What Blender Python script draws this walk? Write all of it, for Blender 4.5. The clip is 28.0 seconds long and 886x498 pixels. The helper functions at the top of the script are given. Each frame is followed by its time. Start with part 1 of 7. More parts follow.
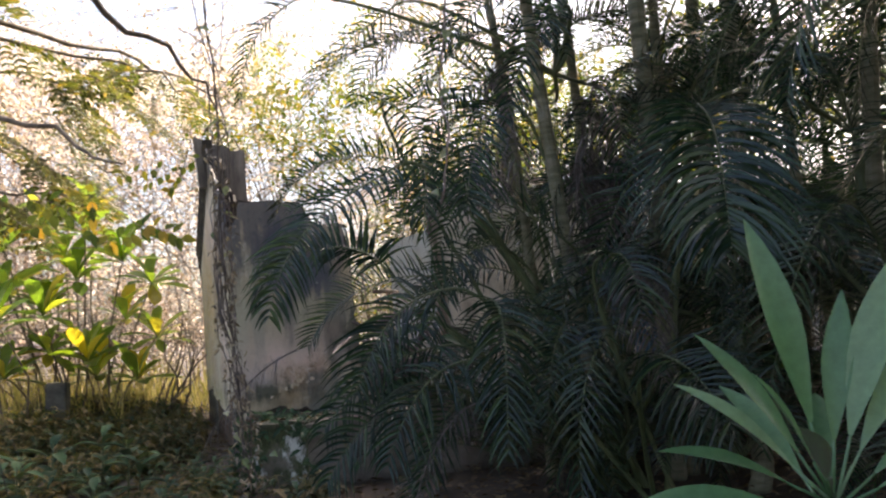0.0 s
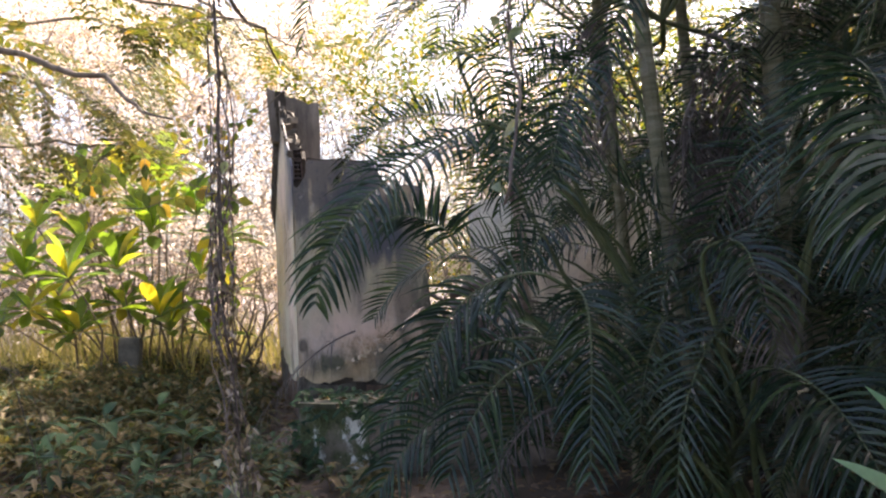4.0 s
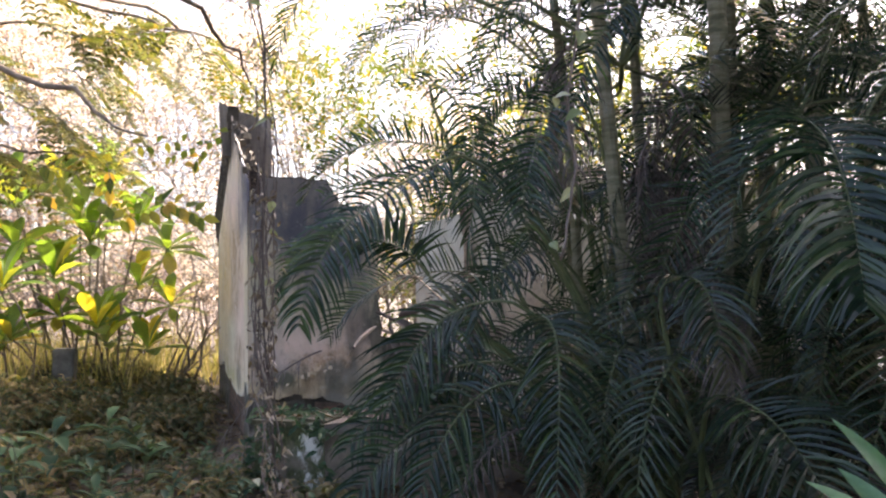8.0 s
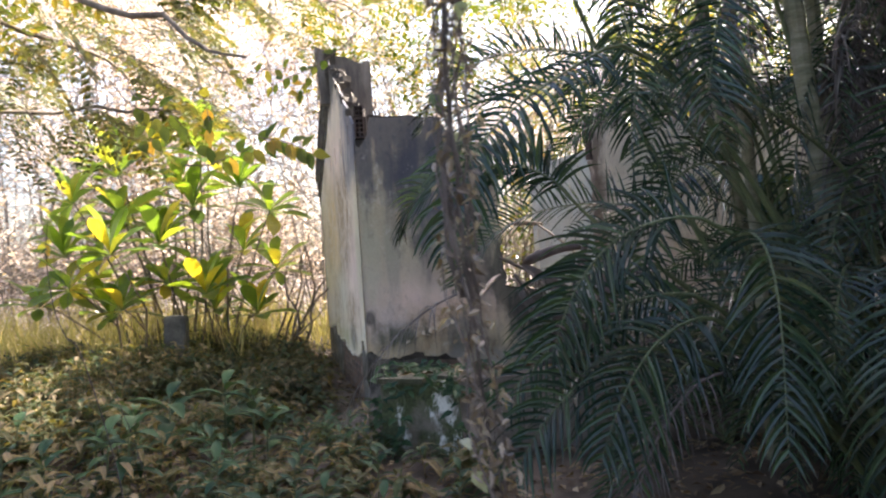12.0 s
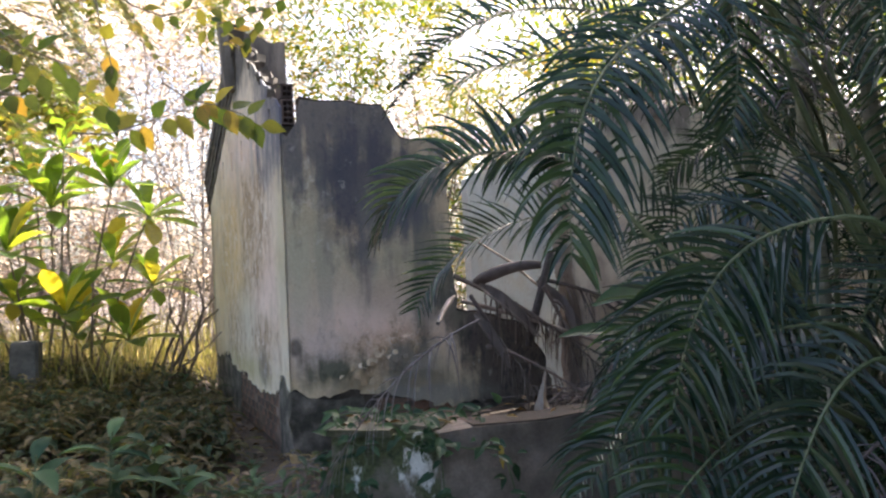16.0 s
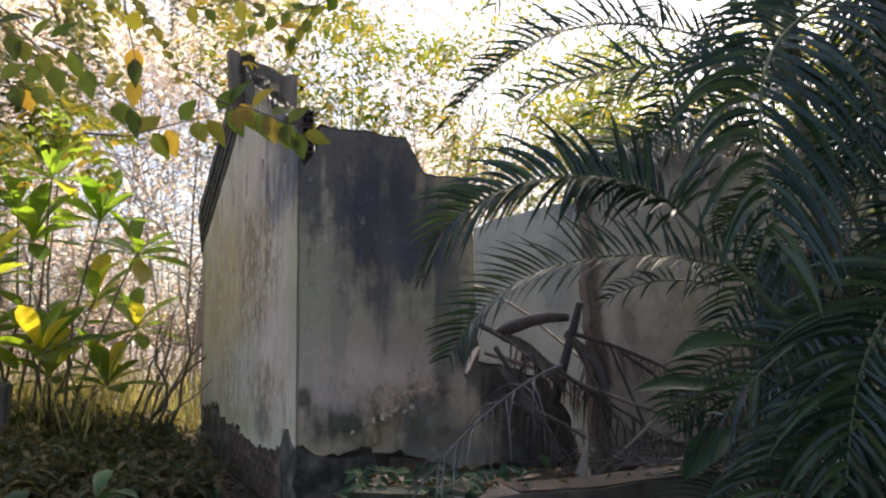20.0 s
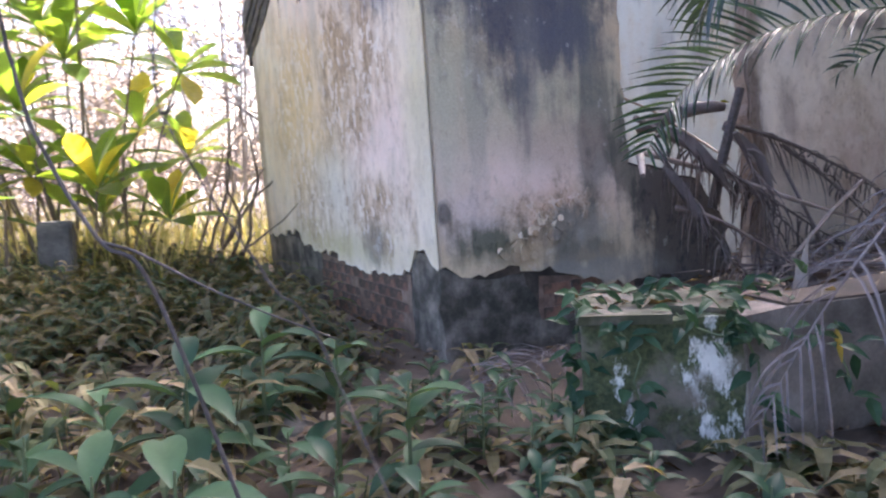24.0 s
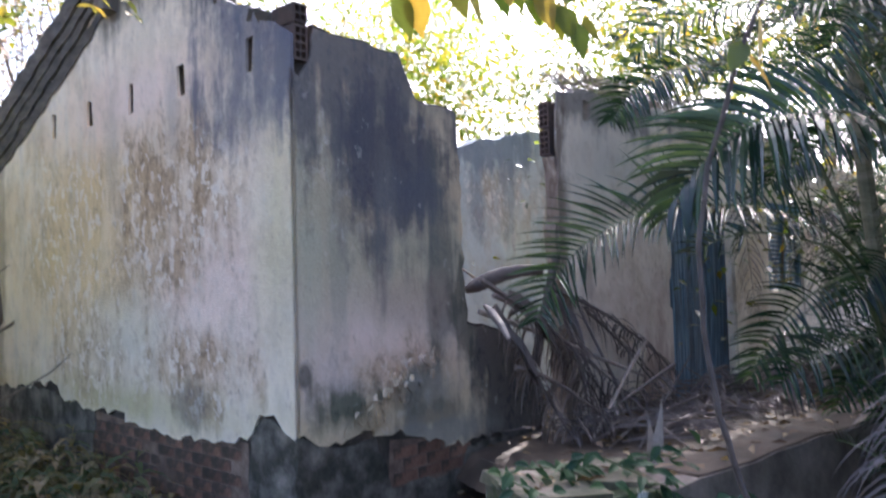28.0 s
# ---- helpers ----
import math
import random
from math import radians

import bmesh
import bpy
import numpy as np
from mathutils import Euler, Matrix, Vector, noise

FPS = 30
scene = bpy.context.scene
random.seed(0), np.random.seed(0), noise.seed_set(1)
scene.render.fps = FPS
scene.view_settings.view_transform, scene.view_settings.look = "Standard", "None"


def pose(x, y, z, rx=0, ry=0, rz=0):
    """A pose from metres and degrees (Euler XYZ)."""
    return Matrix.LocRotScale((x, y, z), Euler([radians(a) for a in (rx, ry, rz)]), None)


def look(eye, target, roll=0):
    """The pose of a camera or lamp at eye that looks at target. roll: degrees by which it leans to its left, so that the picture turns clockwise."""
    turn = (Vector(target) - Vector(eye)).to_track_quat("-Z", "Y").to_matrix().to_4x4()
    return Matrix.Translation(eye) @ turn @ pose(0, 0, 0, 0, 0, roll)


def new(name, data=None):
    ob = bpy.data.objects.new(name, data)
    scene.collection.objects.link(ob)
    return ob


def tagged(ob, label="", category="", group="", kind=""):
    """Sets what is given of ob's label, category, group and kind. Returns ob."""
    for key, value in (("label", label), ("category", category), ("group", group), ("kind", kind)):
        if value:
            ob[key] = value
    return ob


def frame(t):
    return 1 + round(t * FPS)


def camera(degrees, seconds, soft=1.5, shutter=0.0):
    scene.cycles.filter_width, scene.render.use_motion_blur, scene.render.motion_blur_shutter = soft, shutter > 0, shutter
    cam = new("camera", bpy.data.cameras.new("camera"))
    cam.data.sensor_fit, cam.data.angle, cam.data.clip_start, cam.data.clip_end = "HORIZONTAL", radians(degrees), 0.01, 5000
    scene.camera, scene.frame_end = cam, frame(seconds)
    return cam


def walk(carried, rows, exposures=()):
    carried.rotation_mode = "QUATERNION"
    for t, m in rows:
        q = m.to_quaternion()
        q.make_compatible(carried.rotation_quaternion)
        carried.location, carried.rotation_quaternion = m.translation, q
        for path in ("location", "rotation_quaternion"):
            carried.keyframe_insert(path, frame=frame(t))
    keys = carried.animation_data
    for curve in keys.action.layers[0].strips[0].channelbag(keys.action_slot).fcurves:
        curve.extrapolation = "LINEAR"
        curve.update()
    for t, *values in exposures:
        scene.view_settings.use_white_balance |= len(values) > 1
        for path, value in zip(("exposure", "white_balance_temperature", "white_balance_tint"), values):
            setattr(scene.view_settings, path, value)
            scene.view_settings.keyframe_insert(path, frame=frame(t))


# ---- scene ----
cam = camera(58.8, 28.0, soft=2.2, shutter=0.5)
METRES, EYE, TILT, LEAN, TURN = 7.0, 1.4, 5.4, 4.9, 0.0
ROWS = [
    (0.0, 0.0, 0.0, 0.0, 0.0, 0.0, -0.0),
    (0.5, -0.008, 0.0399, 0.0004, -0.84, -0.59, -0.05),
    (1.0, -0.0144, 0.0713, 0.012, -0.53, -0.72, -0.45),
    (1.5, -0.0117, 0.0925, 0.0182, 3.08, -1.46, -2.01),
    (2.0, -0.0042, 0.1005, 0.0187, 4.89, -2.52, -2.33),
    (2.5, 0.0007, 0.1004, 0.0193, 5.35, -3.21, -2.34),
    (4.5, 0.0055, 0.0976, 0.017, 6.38, -3.46, -1.49),
    (5.0, -0.0064, 0.0837, 0.0219, 6.08, -3.04, -1.71),
    (5.5, -0.0216, 0.0717, 0.0255, 4.22, -2.64, -2.09),
    (6.0, -0.0283, 0.0678, 0.0273, 3.63, -2.22, -2.44),
    (6.5, -0.0308, 0.0681, 0.0275, 3.07, -1.94, -2.66),
    (7.0, -0.0303, 0.0691, 0.0271, 2.39, -1.91, -3.08),
    (7.5, -0.0307, 0.0689, 0.0262, 1.83, -1.94, -3.47),
    (8.0, -0.0307, 0.069, 0.0261, 1.0, -2.08, -3.8),
    (8.5, -0.0316, 0.0674, 0.0259, 0.59, -2.2, -3.98),
    (9.0, -0.0303, 0.0657, 0.0258, 0.6, -2.49, -3.8),
    (9.5, -0.0303, 0.0741, 0.0217, 0.76, -3.46, -3.06),
    (10.0, -0.0281, 0.1084, 0.0034, 3.59, -4.8, -1.68),
    (10.5, -0.0215, 0.147, -0.0026, 5.96, -4.66, -1.07),
    (11.0, -0.025, 0.155, -0.0055, 7.86, -4.94, -0.16),
    (11.5, -0.051, 0.1627, -0.0099, 8.42, -4.99, -0.09),
    (13.5, -0.1342, 0.2339, -0.0211, 2.07, -4.02, -1.54),
    (14.0, -0.1456, 0.2558, -0.0222, 3.05, -4.46, -1.34),
    (14.5, -0.1664, 0.2727, -0.0351, 2.77, -4.33, -1.84),
    (15.0, -0.1995, 0.2983, -0.0357, -0.84, -3.75, -2.43),
    (15.5, -0.2056, 0.3126, -0.0378, -1.16, -3.22, -2.24),
    (16.0, -0.1936, 0.3435, -0.0386, -2.7, -2.93, -2.37),
    (16.5, -0.1906, 0.3541, -0.0387, -3.67, -2.83, -2.56),
    (17.0, -0.1892, 0.3569, -0.0387, -5.2, -2.49, -2.92),
    (17.5, -0.1851, 0.3551, -0.0393, -5.34, 0.31, -2.4),
    (18.0, -0.1886, 0.3589, -0.0408, -5.38, 0.24, -1.17),
    (18.5, -0.2029, 0.3693, -0.0454, -5.04, 0.68, -1.66),
    (19.0, -0.2303, 0.3975, -0.0529, -4.76, 1.34, -3.39),
    (19.5, -0.2423, 0.4108, -0.0593, -4.58, 1.7, -4.44),
    (20.0, -0.2407, 0.4143, -0.0617, -4.52, 1.69, -4.59),
    (20.5, -0.2417, 0.4161, -0.0632, -4.42, 1.3, -3.91),
    (21.0, -0.2473, 0.4177, -0.0653, -3.16, -1.99, -3.22),
    (21.5, -0.2532, 0.431, -0.0712, -0.72, -7.16, -2.77),
    (23.5, -0.3359, 0.5276, -0.0922, -3.54, -10.52, -1.08),
    (24.0, -0.3607, 0.5426, -0.098, -5.07, -10.95, -1.45),
    (24.5, -0.3889, 0.5795, -0.101, -13.16, -10.44, -2.84),
    (25.0, -0.4004, 0.5961, -0.0993, -17.89, -10.05, -3.43),
    (25.5, -0.4275, 0.6008, -0.0984, -26.12, -7.16, -4.32),
    (26.0, -0.4614, 0.6045, -0.0963, -30.07, -5.94, -3.69),
    (26.5, -0.4742, 0.6075, -0.0925, -30.37, -4.23, -3.92),
    (27.0, -0.4792, 0.6084, -0.0934, -30.22, -3.58, -4.84),
    (27.5, -0.4818, 0.6088, -0.0912, -28.97, -3.18, -5.18),
    (28.0, -0.4853, 0.6084, -0.0862, -27.34, -0.11, -5.33),
]
BASE = pose(0, 0, EYE, TILT, LEAN, TURN)
walk(cam, [(t, BASE @ pose(METRES * x, METRES * y, METRES * z, 90 + pitch, roll, yaw)) for t, x, y, z, yaw, pitch, roll in ROWS],
     exposures=[(0.0, 1.75, 6800, 14), (2.0, 2.05, 6750, 18), (6.0, 2.14, 6800, 19), (10.0, 2.36, 6600, 17), (14.0, 2.15, 6550, 14), (16.0, 2.2, 6400, 14), (17.0, 2.2, 6350, 14), (18.0, 1.92, 6350, 13), (20.0, 1.5, 6450, 12), (23.0, 2.4, 6150, 19), (25.0, 3.15, 5700, 25), (26.5, 3.15, 5700, 19), (27.0, 2.9, 5600, 18), (27.5, 3.05, 5500, 18), (28.0, 2.4, 5650, 18)])


# ---- light ----
SUN_AZ, SUN_EL = radians(50), radians(46)
world = bpy.data.worlds.new("sky")
scene.world = world
world.use_nodes = True
wn = world.node_tree.nodes
sky = wn.new("ShaderNodeTexSky")
sky.sky_type, sky.sun_disc = "NISHITA", False
sky.sun_elevation, sky.sun_rotation = SUN_EL, SUN_AZ
sky.dust_density = 6.0
wn["Background"].inputs["Strength"].default_value = 0.14
world.node_tree.links.new(sky.outputs[0], wn["Background"].inputs["Color"])
sun = new("sun", bpy.data.lights.new("sun", "SUN"))
sun.data.energy, sun.data.angle, sun.data.color = 5.0, radians(0.6), (1.0, 0.93, 0.82)
sun_way = Vector((math.sin(SUN_AZ) * math.cos(SUN_EL), math.cos(SUN_AZ) * math.cos(SUN_EL), math.sin(SUN_EL)))
sun.matrix_world = look(sun_way * 60, (0, 0, 0))


# ---- materials ----
def material(name):
    m = bpy.data.materials.new(name)
    m.use_nodes = True
    nt = m.node_tree
    return m, nt, nt.nodes["Principled BSDF"]


def node(nt, kind, **values):
    n = nt.nodes.new(kind)
    for k, v in values.items():
        n.inputs[k].default_value = v
    return n


def ramp(nt, source, stops):
    r = nt.nodes.new("ShaderNodeValToRGB")
    nt.links.new(source, r.inputs[0])
    el = r.color_ramp.elements
    el[0].position, el[0].color = stops[0][0], (*stops[0][1], 1)
    el[1].position, el[1].color = stops[-1][0], (*stops[-1][1], 1)
    for p, c in stops[1:-1]:
        e_ = el.new(p)
        e_.color = (*c, 1)
    return r.outputs[0]


def noise_out(nt, scale, detail=6.0, rough=0.6, stretch=(1, 1, 1), coord="Object", shift=(0, 0, 0)):
    tc = nt.nodes.new("ShaderNodeTexCoord")
    mp = nt.nodes.new("ShaderNodeMapping")
    mp.inputs["Scale"].default_value = stretch
    mp.inputs["Location"].default_value = shift
    nt.links.new(tc.outputs[coord], mp.inputs[0])
    n = node(nt, "ShaderNodeTexNoise", Scale=scale, Detail=detail, Roughness=rough)
    nt.links.new(mp.outputs[0], n.inputs[0])
    return n.outputs["Fac"]


def mix(nt, fac, a, b, mode="MIX"):
    m = nt.nodes.new("ShaderNodeMix")
    m.data_type, m.blend_type = "RGBA", mode
    for sock, val in ((m.inputs[0], fac), (m.inputs[6], a), (m.inputs[7], b)):
        if isinstance(val, bpy.types.NodeSocket):
            nt.links.new(val, sock)
        elif isinstance(val, tuple):
            sock.default_value = (*val, 1)
        else:
            sock.default_value = val
    return m.outputs[2]


def maths(nt, op, a, b=0.0, c=0.0, clamp=False):
    m = nt.nodes.new("ShaderNodeMath")
    m.operation, m.use_clamp = op, clamp
    for sock, val in zip(m.inputs, (a, b, c)):
        if isinstance(val, bpy.types.NodeSocket):
            nt.links.new(val, sock)
        else:
            sock.default_value = val
    return m.outputs[0]


def bump(nt, bsdf, height, strength=0.4, distance=0.01):
    b = node(nt, "ShaderNodeBump", Strength=strength, Distance=distance)
    nt.links.new(height, b.inputs["Height"])
    nt.links.new(b.outputs[0], bsdf.inputs["Normal"])


def grain_material(name, stops, scale=4.0, rough=0.85, fine=60.0, bumpy=0.4, stretch=(1, 1, 1), per="none", spread=0.25):
    """A rough surface: colour by a noise through stops, fine grain on top, relief."""
    m, nt, bs = material(name)
    big = noise_out(nt, scale, stretch=stretch)
    small = noise_out(nt, fine, 3.0, stretch=stretch)
    col = ramp(nt, big, stops)
    col = mix(nt, 0.35, col, ramp(nt, small, [(0.3, (0.35, 0.35, 0.35)), (0.7, (0.75, 0.75, 0.75))]), "OVERLAY")
    if per != "none":
        src = nt.nodes.new("ShaderNodeObjectInfo").outputs["Random"] if per == "object" else nt.nodes.new("ShaderNodeNewGeometry").outputs["Random Per Island"]
        v = ramp(nt, src, [(0.0, (1 - spread,) * 3), (1.0, (1.0, 1.0, 1.0))])
        col = mix(nt, 1.0, col, v, "MULTIPLY")
    nt.links.new(col, bs.inputs["Base Color"])
    bs.inputs["Roughness"].default_value = rough
    bump(nt, bs, maths(nt, "ADD", big, maths(nt, "MULTIPLY", small, 0.35)), bumpy)
    return m


def leaf_material(name, stops, through_=0.35, gloss=0.12, rough=0.4, per="island", glow=(2.2, 2.0, 0.55)):
    """Leaves: diffuse and light let through, with a waxy gloss; each leaf its own hue."""
    m, nt, bs = material(name)
    nt.nodes.remove(bs)
    src = nt.nodes.new("ShaderNodeNewGeometry").outputs["Random Per Island"] if per == "island" else nt.nodes.new("ShaderNodeObjectInfo").outputs["Random"]
    col = ramp(nt, src, stops)
    vein = noise_out(nt, 30.0, 3.0)
    col = mix(nt, 0.3, col, ramp(nt, vein, [(0.3, (0.3, 0.3, 0.3)), (0.7, (0.7, 0.7, 0.7))]), "OVERLAY")
    d, tr, gl = nt.nodes.new("ShaderNodeBsdfDiffuse"), nt.nodes.new("ShaderNodeBsdfTranslucent"), nt.nodes.new("ShaderNodeBsdfGlossy")
    nt.links.new(col, d.inputs[0])
    warm2 = mix(nt, 1.0, col, glow, "MULTIPLY")
    nt.links.new(warm2, tr.inputs[0])
    gl.inputs["Roughness"].default_value = rough
    m1, m2 = nt.nodes.new("ShaderNodeMixShader"), nt.nodes.new("ShaderNodeMixShader")
    m1.inputs[0].default_value = through_
    nt.links.new(d.outputs[0], m1.inputs[1])
    nt.links.new(tr.outputs[0], m1.inputs[2])
    lw = nt.nodes.new("ShaderNodeLayerWeight")
    lw.inputs[0].default_value = 0.35
    nt.links.new(maths(nt, "MULTIPLY", lw.outputs["Fresnel"], gloss * 3, clamp=True), m2.inputs[0])
    nt.links.new(m1.outputs[0], m2.inputs[1])
    nt.links.new(gl.outputs[0], m2.inputs[2])
    nt.links.new(m2.outputs[0], nt.nodes["Material Output"].inputs[0])
    return m


def along(nt, way, z0=0.0):
    """Metres along a level way from the house corner, and height."""
    tc = nt.nodes.new("ShaderNodeTexCoord")
    sub = nt.nodes.new("ShaderNodeVectorMath")
    sub.operation = "SUBTRACT"
    sub.inputs[1].default_value = (-2.206, 8.207, 0)
    nt.links.new(tc.outputs["Object"], sub.inputs[0])
    dot = nt.nodes.new("ShaderNodeVectorMath")
    dot.operation = "DOT_PRODUCT"
    dot.inputs[1].default_value = way
    nt.links.new(sub.outputs[0], dot.inputs[0])
    sep = nt.nodes.new("ShaderNodeSeparateXYZ")
    nt.links.new(sub.outputs[0], sep.inputs[0])
    return dot.outputs["Value"], sep.outputs[2]


def house_plaster(name, way, pale, tints, spots, pits_at, shift=(0, 0, 0), flakes=0.7):
    """Lime plaster of the ruin. tints and spots: (place along, height, half width, half height, strength, colour); pits_at: the pitted brown wear."""
    m, nt, bs = material(name)
    u, z = along(nt, way)
    blot = noise_out(nt, 1.9, 8.0, 0.6, shift=shift)
    runs = noise_out(nt, 3.6, 4.0, 0.55, stretch=(2.0, 2.0, 0.3), shift=shift)
    cloud = noise_out(nt, 4.2, 6.0, 0.65, stretch=(1.2, 1.2, 0.8), shift=shift)
    pits = noise_out(nt, 21.0, 8.0, 0.7, stretch=(1.1, 1.1, 0.75), shift=shift)
    flake = noise_out(nt, 11.0, 6.0, 0.68, stretch=(1.1, 1.1, 0.9), shift=shift)
    fine = noise_out(nt, 110.0, 3.0)
    col = ramp(nt, blot, [(0.32, tuple(0.7 * c for c in pale)), (0.48, pale), (0.58, pale), (0.7, tuple(0.82 * c for c in pale))])

    def zone(a, b, hw, hh, soft, wob):
        du = maths(nt, "DIVIDE", maths(nt, "SUBTRACT", u, a), hw)
        dz = maths(nt, "DIVIDE", maths(nt, "SUBTRACT", z, b), hh)
        d = maths(nt, "SQRT", maths(nt, "ADD", maths(nt, "MULTIPLY", du, du), maths(nt, "MULTIPLY", dz, dz)))
        d = maths(nt, "ADD", d, maths(nt, "MULTIPLY", maths(nt, "SUBTRACT", blot, 0.5), wob))
        d = maths(nt, "ADD", d, maths(nt, "MULTIPLY", maths(nt, "SUBTRACT", runs, 0.5), wob))
        return ramp(nt, d, [(max(0.02, 1 - soft), (1, 1, 1)), (1.0, (0, 0, 0))])

    for a, b, hw, hh, k, c in tints:
        col = mix(nt, maths(nt, "MULTIPLY", zone(a, b, hw, hh, 0.8, 1.0), k), col, c)
    streak = ramp(nt, runs, [(0.5, (0, 0, 0)), (0.68, (1, 1, 1))])
    col = mix(nt, maths(nt, "MULTIPLY", streak, 0.25), col, (0.42, 0.38, 0.3))
    mott = ramp(nt, cloud, [(0.5, (0, 0, 0)), (0.66, (1, 1, 1))])
    col = mix(nt, maths(nt, "MULTIPLY", mott, 0.32), col, (0.42, 0.345, 0.22))
    peck = ramp(nt, pits, [(0.55, (0, 0, 0)), (0.64, (1, 1, 1))])
    col = mix(nt, maths(nt, "MULTIPLY", peck, 0.34), col, (0.36, 0.3, 0.24))
    for a, b, hw, hh, k in pits_at:
        zz = zone(a, b, hw, hh, 0.5, 1.3)
        soft = ramp(nt, cloud, [(0.3, (0, 0, 0)), (0.55, (1, 1, 1))])
        col = mix(nt, maths(nt, "MULTIPLY", maths(nt, "MULTIPLY", soft, zz), 0.8 * k), col, (0.42, 0.29, 0.165))
        spot = maths(nt, "MULTIPLY", ramp(nt, pits, [(0.48, (0, 0, 0)), (0.6, (1, 1, 1))]), ramp(nt, cloud, [(0.38, (0.15, 0.15, 0.15)), (0.55, (1, 1, 1))]))
        col = mix(nt, maths(nt, "MULTIPLY", maths(nt, "MULTIPLY", spot, zz), 0.75 * k), col, (0.2, 0.14, 0.095))
        chip = ramp(nt, flake, [(0.545, (0, 0, 0)), (0.57, (1, 1, 1))])
        col = mix(nt, maths(nt, "MULTIPLY", maths(nt, "MULTIPLY", chip, zz), flakes), col, (0.85, 0.78, 0.69))
    for a, b, hw, hh, k, c in spots:
        zz = zone(a, b, hw, hh, 0.55, 1.5)
        body = maths(nt, "ADD", maths(nt, "MULTIPLY", ramp(nt, pits, [(0.4, (0, 0, 0)), (0.55, (1, 1, 1))]), 0.3), maths(nt, "MULTIPLY", ramp(nt, cloud, [(0.35, (0, 0, 0)), (0.5, (1, 1, 1))]), 0.7), clamp=True)
        inner = ramp(nt, zz, [(0.35, (0, 0, 0)), (0.9, (1, 1, 1))])
        cover = maths(nt, "MAXIMUM", maths(nt, "MULTIPLY", body, zz), maths(nt, "MULTIPLY", inner, 0.9))
        col = mix(nt, maths(nt, "MULTIPLY", cover, k), col, c)
    thin = ramp(nt, flake, [(0.63, (0, 0, 0)), (0.66, (1, 1, 1))])
    col = mix(nt, maths(nt, "MULTIPLY", thin, 0.3), col, (0.6, 0.58, 0.54))
    col = mix(nt, 0.25, col, ramp(nt, fine, [(0.3, (0.3, 0.3, 0.3)), (0.7, (0.75, 0.75, 0.75))]), "OVERLAY")
    nt.links.new(col, bs.inputs["Base Color"])
    bs.inputs["Roughness"].default_value = 0.92
    bump(nt, bs, maths(nt, "ADD", maths(nt, "ADD", pits, maths(nt, "MULTIPLY", flake, 0.6)), maths(nt, "MULTIPLY", fine, 0.3)), 0.6, 0.012)
    return m


MOULD, DAMP, OCHRE, PINK, SAGE = (0.1, 0.112, 0.165), (0.065, 0.075, 0.058), (0.76, 0.57, 0.3), (0.86, 0.68, 0.6), (0.68, 0.62, 0.43)
PLASTER_SIDE = house_plaster("plaster_side", (-0.348, 0.9375, 0), (0.87, 0.76, 0.62),
                             [(2.6, 1.9, 1.6, 1.3, 1.0, OCHRE), (0.75, 1.45, 0.9, 0.6, 0.8, PINK), (0.12, 1.8, 0.3, 1.1, 0.9, SAGE), (1.9, 0.76, 2.2, 0.22, 0.95, (0.54, 0.49, 0.28)), (1.7, 2.75, 1.5, 0.4, 0.7, PINK), (1.9, 1.15, 0.8, 0.4, 0.6, (0.6, 0.62, 0.52))],
                             [(-0.25, 3.3, 1.4, 1.15, 0.97, MOULD), (0.35, 2.85, 0.75, 0.55, 0.8, (0.14, 0.15, 0.2)), (1.2, 2.6, 0.12, 0.5, 0.4, (0.3, 0.29, 0.3)), (2.0, 2.5, 0.14, 0.6, 0.35, (0.36, 0.32, 0.26)), (1.6, 3.75, 2.4, 0.62, 0.97, (0.085, 0.08, 0.08)), (0.4, 2.5, 0.5, 0.4, 0.45, (0.22, 0.23, 0.26)), (1.05, 0.8, 0.3, 0.18, 0.6, (0.16, 0.15, 0.14)), (4.1, 1.7, 0.16, 1.4, 0.6, (0.26, 0.2, 0.13))],
                             [(1.35, 2.0, 0.85, 0.75, 1.0), (0.95, 1.0, 0.75, 0.34, 1.0), (2.3, 1.0, 1.0, 0.36, 0.6), (0.7, 2.2, 0.6, 0.5, 0.3), (2.9, 1.9, 0.9, 0.8, 0.3)], flakes=0.62)
